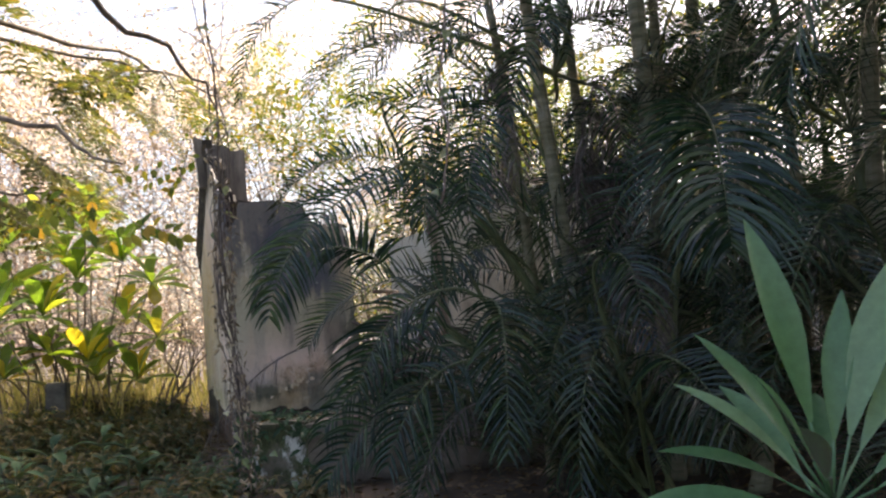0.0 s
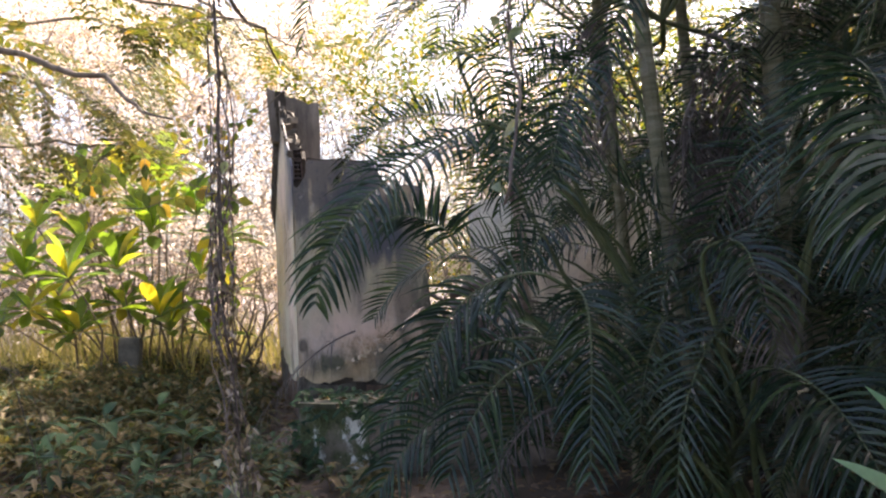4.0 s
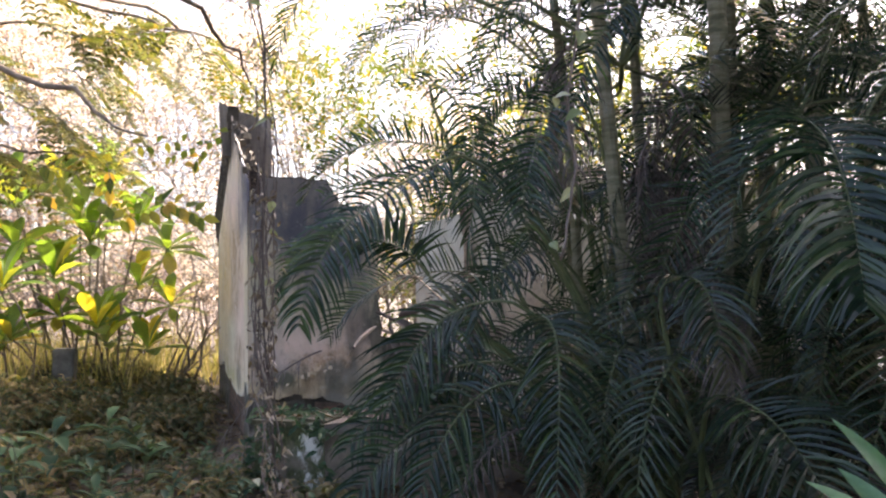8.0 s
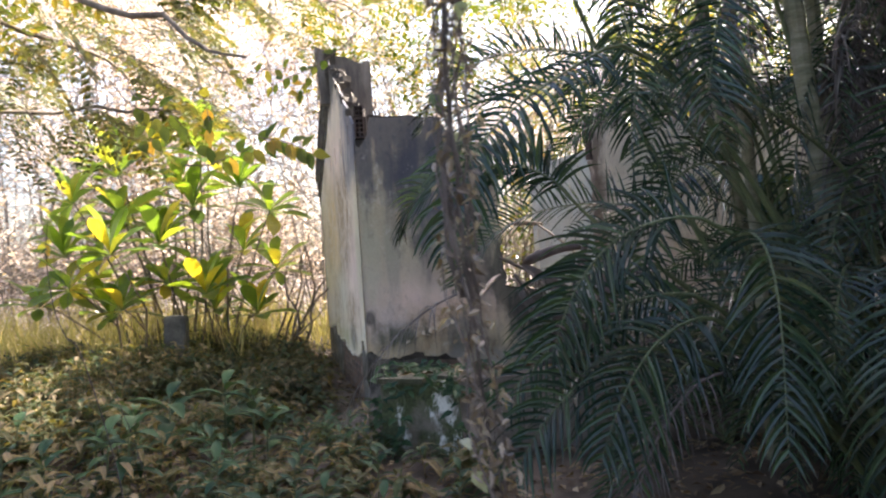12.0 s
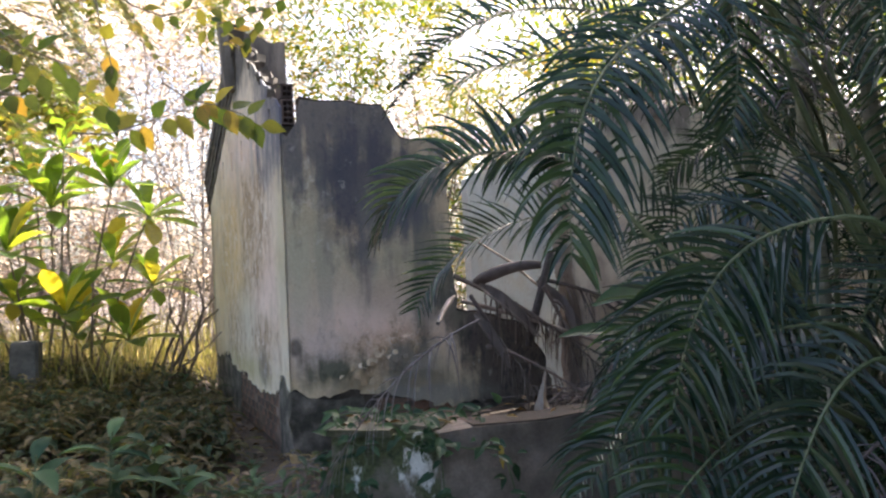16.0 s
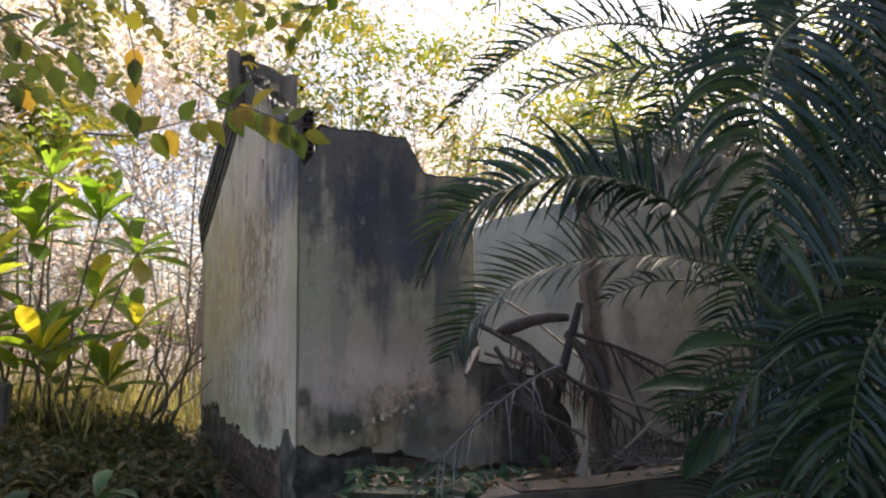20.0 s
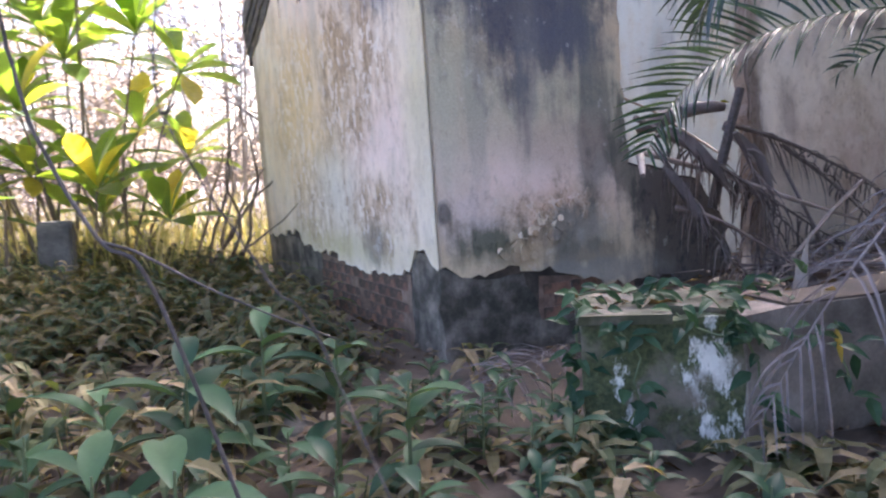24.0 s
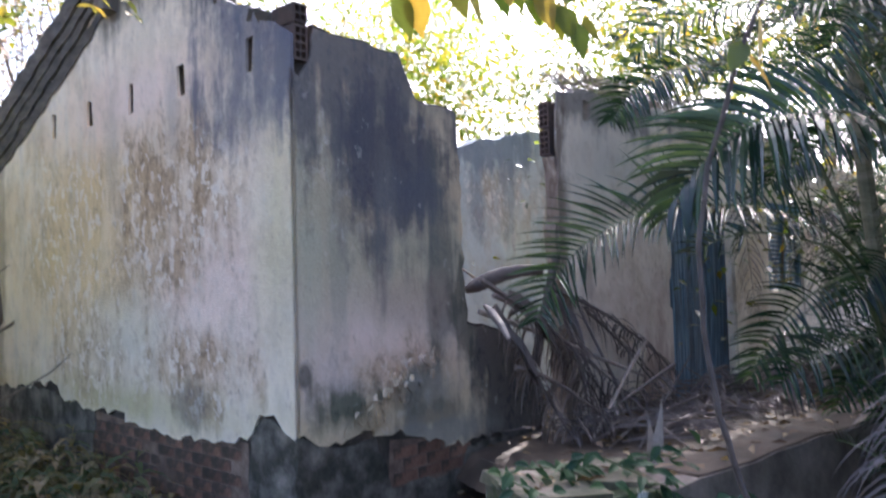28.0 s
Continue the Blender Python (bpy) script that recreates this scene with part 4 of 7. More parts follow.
def build_clump():
    rng = random.Random(31)
    stems = [(1.13, 5.75, 5.6, (-0.35, 0.1), 0.056), (1.6, 5.85, 6.2, (0.05, 0.0), 0.07), (1.95, 6.4, 5.4, (0.1, 0.1), 0.05), (2.35, 6.15, 6.4, (0.3, 0.0), 0.055),
             (1.4, 6.6, 4.9, (-0.1, 0.2), 0.05), (0.75, 6.3, 4.4, (-0.2, 0.0), 0.042), (2.9, 5.3, 5.2, (0.4, -0.2), 0.06), (3.4, 4.3, 4.6, (0.2, 0.1), 0.08), (2.6, 7.4, 5.0, (0.2, 0.2), 0.08), (4.0, 6.2, 5.5, (0.1, 0.1), 0.08)]
    palms = [build_palm(x, y, h, (12 if y < 6.2 else 8) - (4 if x > 2.2 else 0), rng, lean, r, size=1.1) for x, y, h, lean, r in stems]
    for x, y, h, lean in ((1.0, 7.0, 2.9, (-0.3, 0.1)), (2.1, 6.9, 3.2, (0.1, 0.2)), (2.9, 6.6, 3.4, (0.2, 0)), (3.6, 5.2, 3.2, (0.2, -0.2)), (3.3, 3.6, 2.4, (0, 0.1)), (2.4, 6.2, 2.4, (0.1, 0.1)), (3.0, 5.6, 2.0, (0.1, 0.0)), (2.0, 6.3, 1.7, (0, 0.1)), (3.7, 4.4, 1.9, (0, 0))):
        palms.append(build_palm(x, y, h, (12 if y < 6.4 else 9) - (1 if h > 2.8 else 0), rng, lean, 0.05))
    for x, y, h, lean in ((2.2, 7.3, 2.4, (0.0, 0.2)), (3.3, 7.5, 2.7, (0.2, 0.0)), (4.2, 8.4, 2.4, (0.1, 0.0))):
        palms.append(build_palm(x, y, h, 9, rng, lean, 0.05, size=0.95))
    for x, y, n in ((1.9, 5.3, 8), (0.8, 5.8, 7), (2.9, 4.2, 8), (1.2, 6.4, 6), (3.4, 5.6, 7), (2.0, 6.9, 6), (0.4, 5.8, 7), (2.7, 5.0, 8), (3.4, 4.6, 8), (0.4, 6.6, 7), (1.6, 6.2, 7), (2.4, 5.8, 8)):
        build_palm(x, y, 0.2, n, rng, young=True, size=0.62)
    for x, y, n in ((2.0, 5.4, 8), (2.7, 4.7, 9), (2.9, 5.6, 9), (1.75, 6.0, 8)):
        build_palm(x, y, 0.6, n, rng, young=True, size=0.95)
    for x, y, h in ((3.8, 7.8, 1.2), (4.3, 8.4, 1.0), (5.2, 7.6, 1.4), (4.0, 7.3, 0.7), (3.2, 7.2, 0.6), (5.0, 6.4, 1.2), (5.8, 8.4, 1.6), (6.2, 9.6, 1.5), (7.0, 10.0, 1.8), (6.6, 8.6, 1.2)):
        build_palm(x, y, h, 11, rng, young=True, size=0.95)
    for x, y, n in ((3.0, 8.5, 8), (3.6, 8.8, 8), (4.4, 9.0, 8), (2.5, 8.0, 7), (3.3, 8.0, 8), (2.2, 7.5, 7)):
        build_palm(x, y, 0.2, n, rng, young=True, size=0.6)
    # fronds that reach out of the clump, each by its own bend
    reach = build_palm(0.95, 5.95, 0.2, 0, rng, young=True)
    base = reach.location
    # (bend, leaflet length, droop, lift, ragged)
    named = [
        (((0.353, 7.052, 1.724), (-0.218, 7.142, 1.96), (-0.965, 7.561, 1.917), (-1.273, 7.407, 1.289)), 0.33, 0.6, 0.55, 0.02),
        (((-0.419, 6.019, 1.872), (-0.623, 6.077, 2.171), (-1.354, 6.144, 2.134), (-1.453, 6.34, 1.691)), 0.335, 1.1, 0.45, 0.03),
        (((-0.091, 6.162, 2.675), (-0.667, 6.332, 2.915), (-1.057, 6.044, 2.766), (-1.379, 6.722, 2.398)), 0.22, 0.7, 0.4, 0.02),
        (((0.078, 4.865, 1.611), (-0.271, 5.032, 1.608), (-0.448, 4.898, 1.354), (-0.552, 4.801, 1.026)), 0.29, 1.0, 0.3, 0.02),
        (((-0.2, 5.1, 2.46), (-0.64, 4.9, 2.2), (-0.898, 4.55, 2.02), (-0.945, 4.3, 1.5)), 0.25, 1.1, 0.25, 0.02),
        (((1.45, 4.1, 2.44), (1.31, 3.45, 2.21), (1.2, 3.2, 1.96), (1.13, 3.0, 1.59)), 0.34, 0.9, 0.3, 0.0),
        (((-0.28, 5.6, 3.04), (0.01, 5.4, 2.84), (0.0, 5.3, 2.42), (-0.09, 5.3, 1.97)), 0.25, 1.0, 0.3, 0.05),
        (((0.91, 5.4, 1.88), (0.57, 5.2, 2.15), (0.29, 5.1, 2.3), (-0.02, 5.0, 2.19)), 0.28, 0.7, 0.4, 0.02),
        (((0.93, 4.6, 1.69), (1.04, 4.4, 1.77), (1.05, 4.2, 1.66), (1.03, 4.1, 1.37)), 0.22, 1.1, 0.25, 0.02),
        (((1.1, 4.3, 1.14), (1.18, 4.0, 1.14), (1.23, 3.8, 1.04), (1.27, 3.6, 0.79)), 0.31, 0.8, 0.35, 0.02),
        (((0.29, 4.7, 1.52), (0.38, 4.5, 1.5), (0.33, 4.4, 1.14), (0.29, 4.3, 0.67)), 0.24, 1.0, 0.3, 0.02),
        (((0.74, 4.9, 0.95), (0.84, 4.8, 1.04), (0.86, 4.7, 0.95), (0.87, 4.7, 0.71)), 0.18, 1.2, 0.3, 0.02),
        (((0.06, 5.0, 1.26), (-0.26, 5.0, 1.27), (-0.56, 4.95, 1.12), (-0.81, 4.9, 0.78)), 0.25, 1.2, 0.3, 0.03),
        (((-0.11, 4.9, 1.02), (-0.39, 4.8, 0.98), (-0.6, 4.75, 0.81), (-0.75, 4.7, 0.53)), 0.24, 1.2, 0.3, 0.04),
        (((0.11, 4.8, 1.16), (-0.11, 4.7, 1.14), (-0.26, 4.6, 0.95), (-0.38, 4.55, 0.62)), 0.25, 1.1, 0.3, 0.03),
        (((0.06, 5.9, 2.4), (-0.33, 5.9, 2.56), (-0.74, 6.0, 2.51), (-1.12, 6.1, 2.39)), 0.24, 0.6, 0.45, 0.04),
        (((0.48, 6.0, 2.97), (0.15, 5.9, 3.11), (-0.16, 5.9, 3.24), (-0.57, 6.0, 3.12)), 0.22, 0.9, 0.35, 0.04),
        (((0.79, 5.6, 3.82), (0.44, 5.5, 3.71), (0.14, 5.5, 3.42), (-0.06, 5.5, 2.97)), 0.25, 0.9, 0.35, 0.03),
        (((-0.15, 6.0, 3.93), (-0.4, 6.0, 3.77), (-0.68, 6.0, 3.59), (-0.95, 6.1, 3.34)), 0.25, 0.9, 0.3, 0.03),
        (((-0.96, 6.0, 4.03), (-1.25, 6.0, 3.87), (-1.4, 6.0, 3.63), (-1.43, 6.0, 3.26)), 0.23, 0.9, 0.3, 0.04),
        (((1.03, 5.4, 3.55), (0.83, 5.3, 3.4), (0.63, 5.2, 3.09), (0.55, 5.2, 2.71)), 0.25, 1.0, 0.3, 0.03),
        (((0.3, 7.0, 1.62), (-0.03, 7.1, 1.75), (-0.26, 7.2, 1.73), (-0.44, 7.3, 1.56)), 0.16, 1.0, 0.3, 0.45),
        (((2.15, 8.5, 3.43), (1.32, 8.4, 3.34), (0.53, 8.3, 2.97), (-0.14, 8.2, 2.49)), 0.30, 0.9, 0.4, 0.03),
        (((-0.14, 5.4, 1.45), (-0.37, 5.35, 1.38), (-0.57, 5.3, 1.24), (-0.59, 5.6, 1.0)), 0.24, 1.2, 0.25, 0.03),
        (((0.21, 5.5, 2.6), (0.22, 5.1, 2.6), (0.21, 4.85, 2.3), (0.23, 4.7, 1.9)), 0.25, 1.0, 0.3, 0.03),
        (((0.7, 5.6, 2.9), (0.45, 5.25, 2.95), (0.3, 4.95, 2.6), (0.2, 4.8, 2.1)), 0.25, 1.0, 0.3, 0.03),
        (((0.9, 5.2, 1.3), (0.75, 4.9, 1.45), (0.6, 4.65, 1.2), (0.55, 4.55, 0.8)), 0.25, 1.1, 0.3, 0.03),
        (((0.5, 5.7, 1.9), (0.2, 5.5, 2.0), (0.0, 5.3, 1.75), (-0.1, 5.2, 1.3)), 0.25, 1.0, 0.3, 0.03),
        (((0.4, 5.3, 0.9), (0.1, 5.15, 1.05), (-0.1, 5.0, 0.85), (-0.2, 4.9, 0.4)), 0.25, 1.1, 0.3, 0.03),
        (((1.6, 4.9, 2.0), (1.5, 4.6, 2.1), (1.45, 4.3, 1.9), (1.45, 4.1, 1.5)), 0.24, 1.0, 0.3, 0.03),
        (((1.3, 5.0, 0.9), (1.3, 4.7, 1.05), (1.35, 4.45, 0.9), (1.4, 4.3, 0.55)), 0.25, 1.1, 0.3, 0.03),
        (((1.32, 7.0, 2.88), (0.68, 6.9, 2.83), (0.11, 6.8, 2.64), (-0.32, 6.7, 2.38)), 0.26, 0.9, 0.3, 0.03),
        (((1.9, 7.4, 2.46), (1.27, 7.3, 2.47), (0.64, 7.2, 2.3), (0.29, 7.2, 2.06)), 0.26, 1.0, 0.3, 0.03),
        (((2.5, 7.6, 2.08), (1.9, 7.5, 2.06), (1.4, 7.4, 1.95), (0.95, 7.3, 1.7)), 0.22, 1.2, 0.2, 0.05),
        (((1.6, 7.2, 1.69), (1.1, 7.1, 1.67), (0.7, 7.0, 1.55), (0.35, 6.9, 1.3)), 0.24, 1.4, 0.2, 0.05),
        (((0.7, 6.7, 2.6), (0.3, 6.6, 2.9), (-0.1, 6.5, 2.8), (-0.4, 6.45, 2.4)), 0.24, 0.9, 0.3, 0.03),
        (((0.6, 6.9, 2.3), (0.2, 6.95, 2.6), (-0.2, 7.0, 2.5), (-0.5, 7.0, 2.1)), 0.24, 0.9, 0.3, 0.03),
        (((0.8, 6.3, 2.2), (0.5, 6.0, 2.5), (0.2, 5.8, 2.4), (0.0, 5.7, 1.9)), 0.24, 1.0, 0.3, 0.03),
        (((0.9, 7.2, 2.9), (0.5, 7.4, 3.2), (0.0, 7.6, 3.1), (-0.4, 7.7, 2.7)), 0.24, 0.9, 0.3, 0.03),
        (((0.7, 6.5, 1.7), (0.35, 6.4, 1.95), (0.0, 6.3, 1.8), (-0.2, 6.25, 1.4)), 0.24, 1.0, 0.3, 0.03),
        (((0.9, 6.3, 3.2), (0.6, 6.1, 3.4), (0.2, 6.0, 3.2), (-0.1, 5.9, 2.7)), 0.24, 1.0, 0.3, 0.03),
        (((0.9, 6.0, 3.6), (0.6, 6.3, 3.9), (0.3, 6.5, 3.8), (0.05, 6.6, 3.4)), 0.27, 1.0, 0.3, 0.03),
        (((1.0, 6.0, 3.5), (0.8, 6.5, 3.7), (0.6, 6.8, 3.5), (0.5, 7.0, 3.1)), 0.27, 1.0, 0.3, 0.03),
        (((0.9, 5.7, 3.7), (0.5, 5.8, 4.0), (0.2, 5.9, 3.8), (0.0, 6.0, 3.3)), 0.26, 1.0, 0.3, 0.03),
        (((1.1, 5.9, 3.9), (1.0, 5.4, 4.1), (0.9, 5.0, 3.8), (0.85, 4.8, 3.3)), 0.25, 1.0, 0.3, 0.03),
        (((0.8, 6.2, 3.15), (0.5, 6.5, 3.3), (0.2, 6.8, 3.2), (0.0, 6.9, 2.8)), 0.26, 1.0, 0.3, 0.03),
        (((1.5, 7.3, 1.0), (1.1, 7.25, 1.15), (0.75, 7.2, 1.0), (0.5, 7.15, 0.72)), 0.26, 1.2, 0.3, 0.05),
        (((1.9, 7.5, 0.9), (1.6, 7.45, 1.1), (1.3, 7.4, 1.0), (1.1, 7.35, 0.7)), 0.26, 1.2, 0.3, 0.05),
        (((1.3, 6.9, 0.9), (0.95, 6.85, 1.0), (0.6, 6.8, 0.85), (0.4, 6.8, 0.5)), 0.26, 1.2, 0.3, 0.05),
        (((0.82, 7.2, 1.49), (0.42, 7.2, 1.42), (0.12, 7.2, 1.26), (-0.09, 7.2, 0.96)), 0.27, 1.2, 0.3, 0.03),
        (((0.88, 7.0, 1.13), (0.48, 7.0, 1.17), (0.09, 7.0, 1.09), (-0.11, 7.0, 0.94)), 0.25, 1.3, 0.25, 0.03),
        (((1.6, 7.2, 1.53), (1.1, 7.2, 1.56), (0.82, 7.2, 1.46), (0.68, 7.2, 1.3)), 0.27, 1.2, 0.3, 0.03),
        (((1.97, 7.4, 2.22), (1.29, 7.4, 2.4), (0.59, 7.4, 2.33), (0.36, 7.4, 2.0)), 0.28, 1.1, 0.35, 0.03),
        (((1.95, 7.8, 1.92), (1.6, 7.8, 1.95), (1.36, 7.8, 1.92), (1.12, 7.8, 1.82)), 0.25, 1.2, 0.3, 0.05),
        (((0.75, 8.0, 2.91), (0.1, 8.0, 2.82), (-0.14, 8.0, 2.69), (-0.26, 8.0, 2.44)), 0.26, 0.9, 0.35, 0.03),
        (((1.9, 7.0, 2.7), (1.4, 6.9, 2.85), (1.0, 6.85, 2.6), (0.75, 6.8, 2.2)), 0.28, 1.1, 0.3, 0.03),
        (((1.9, 7.1, 2.1), (1.5, 7.0, 2.2), (1.15, 6.95, 1.95), (0.95, 6.9, 1.55)), 0.28, 1.2, 0.3, 0.03),
        (((1.8, 6.9, 1.2), (1.4, 6.8, 1.3), (1.0, 6.75, 1.1), (0.75, 6.7, 0.7)), 0.27, 1.2, 0.3, 0.03),
    ]
    for (a, b, c, d), size, droop, lift, ragged in named:
        ctrl = [Vector(q) - base for q in (a, b, c, d)]
        chord = ctrl[3] - ctrl[0]
        long = sum((ctrl[k + 1] - ctrl[k]).length for k in range(3))
        near = a[1] < 5.2
        add_frond(reach, ctrl, rng, length=size * (1.2 if near else 1.0), pairs=int(long / (0.032 if size > 0.33 else 0.04)), bare=0.02, width=0.029 if size > 0.33 else 0.022 if a[1] < 5.15 else 0.018, droop=droop * (1.15 if near else 0.75), lift=lift, messy=2.3, thick=0.0095, ragged=ragged, roll=0.8 * abs(chord.x) / (math.hypot(chord.x, chord.y) + 0.01))
        # its bare stalk, down to the heart of the clump
        st = Bag()
        p1 = Vector(a)
        high = p1.z > 3.1
        heart = Vector((1.0, 5.8, 3.2)) if high else Vector((1.15 + rng.uniform(-0.2, 0.2), (7.0 if p1.y > 6.3 else 5.7 if p1.y > 4.75 else 4.9) + rng.uniform(-0.2, 0.2), 0.15))
        bend = p1 + (p1 - Vector(b)) * 0.9
        bend.z = max(bend.z, p1.z * 0.8)
        st.tube([heart * (1 - f) ** 2 + bend * 2 * f * (1 - f) + p1 * f * f - base for f in (0, 0.15, 0.3, 0.45, 0.6, 0.75, 0.9, 1)], [0.018, 0.017, 0.016, 0.015, 0.014, 0.012, 0.011, 0.01], 6)
        part("stalk", st, PALM_STALK, reach)
    # a skirt of dead leaves between the stems
    for k in range(10):
        x, y, z = 1.27 + rng.uniform(-0.14, 0.16), 5.85 + rng.uniform(-0.15, 0.1), rng.uniform(2.4, 3.3)
        if k > 7:
            x, y, z = 0.62 + rng.uniform(-0.1, 0.1), 5.95 + rng.uniform(-0.1, 0.1), rng.uniform(2.9, 3.9)
        w = Vector((rng.uniform(-0.12, 0.12), rng.uniform(-0.22, 0.0), 0))
        q = [Vector((x, y, z)), Vector((x, y, z)) + w + Vector((0, 0, 0.05)), Vector((x, y, z - 0.4)) + w * 1.3, Vector((x, y, z - 1.0)) + w]
        add_frond(reach, [p - base for p in q], rng, DRY, DRY_STALK, "dead brown frond hanging on the stem", length=rng.uniform(0.3, 0.45), pairs=26, droop=3.5, lift=-0.1, ragged=0.2, width=0.016, thick=0.012, messy=6.0)
    # dead fronds that hang in the clump
    for a, b, c, d in (((-1.05, 5.62, 1.3), (-1.3, 5.52, 1.22), (-1.55, 5.5, 0.98), (-1.72, 5.5, 0.66)), ((1.15, 4.5, 1.7), (1.05, 4.3, 1.6), (1.1, 4.2, 1.4), (1.12, 4.15, 1.0)),
                       ((1.35, 5.9, 2.9), (1.3, 5.6, 2.8), (1.32, 5.55, 2.3), (1.35, 5.6, 1.7)), ((1.5, 6.0, 2.6), (1.4, 5.8, 2.5), (1.42, 5.75, 2.0), (1.4, 5.8, 1.5)), ((0.2, 4.9, 0.9), (0.0, 4.8, 0.9), (-0.2, 4.75, 0.6), (-0.3, 4.7, 0.2)),
                       ((1.5, 8.55, 2.12), (1.42, 8.55, 2.1), (1.48, 8.55, 1.7), (1.53, 8.55, 1.2)), ((1.62, 8.0, 2.0), (1.55, 8.0, 1.95), (1.61, 8.0, 1.6), (1.66, 8.0, 1.1)), ((1.8, 7.8, 2.1), (1.75, 7.8, 2.0), (1.8, 7.8, 1.6), (1.85, 7.8, 1.0))):
        add_frond(reach, [Vector(q) - base for q in (a, b, c, d)], rng, DRY_GREY, DRY_STALK, "dry grey hanging frond", length=0.25, pairs=30, droop=2.0, lift=-0.1, ragged=0.2, width=0.008, thick=0.007, messy=2.5)
    return palms


build_clump()


FALLEN = ((-1.55, 7.5, 0.26), (-1.75, 7.6, 0.42), (-1.98, 7.42, 0.36), (-2.3, 7.0, 0.17))


# (bend from stalk end to tip, leaflet length, droop, lift, share of gaps), in the plan of the house
HEAP = [
    (((1.25, -0.2, 1.5), (1.75, -0.28, 1.25), (2.3, -0.32, 0.88), (2.96, -0.35, 0.52)), 0.26, 3.5, -0.3, 0.25),
    (((2.05, -0.12, 1.44), (2.54, -0.15, 1.34), (3.25, -0.18, 1.06), (3.8, -0.2, 0.68)), 0.3, 3.2, -0.2, 0.2),
    (((1.38, -0.2, 1.34), (1.5, -0.3, 1.1), (1.7, -0.35, 0.74), (1.95, -0.4, 0.4)), 0.28, 3.0, -0.2, 0.3),
    (((2.03, -0.22, 1.38), (2.2, -0.25, 1.1), (2.29, -0.28, 0.73), (2.3, -0.3, 0.45)), 0.3, 2.0, -0.1, 0.3),
    (((1.5, -0.1, 1.4), (1.8, -0.15, 1.3), (2.2, -0.2, 1.0), (2.6, -0.28, 0.6)), 0.3, 4.0, -0.4, 0.3),
    (((2.3, -0.05, 1.4), (2.7, -0.1, 1.25), (3.1, -0.15, 0.95), (3.4, -0.25, 0.6)), 0.3, 3.5, -0.2, 0.3),
    (((3.3, -0.45, 0.8), (2.8, -0.45, 0.7), (2.3, -0.45, 0.58), (1.8, -0.45, 0.46)), 0.22, 2.0, 0.0, 0.55),
    (((1.45, -0.3, 0.95), (1.7, -0.4, 0.9), (2.0, -0.5, 0.65), (2.3, -0.55, 0.45)), 0.26, 2.5, -0.2, 0.4),
    (((5.2, -0.9, 0.75), (4.7, -0.85, 0.85), (4.1, -0.8, 0.72), (3.5, -0.75, 0.5)), 0.28, 2.2, -0.1, 0.2),
    (((4.7, -1.4, 0.7), (4.2, -1.35, 0.8), (3.7, -1.25, 0.68), (3.2, -1.1, 0.5)), 0.28, 2.2, -0.1, 0.2),
    (((5.6, -1.5, 0.75), (5.1, -1.5, 0.85), (4.5, -1.5, 0.72), (4.0, -1.5, 0.5)), 0.28, 2.2, -0.1, 0.2),
    (((4.2, -0.5, 0.7), (3.8, -0.55, 0.75), (3.4, -0.6, 0.62), (3.0, -0.7, 0.48)), 0.26, 2.2, -0.1, 0.25),
]


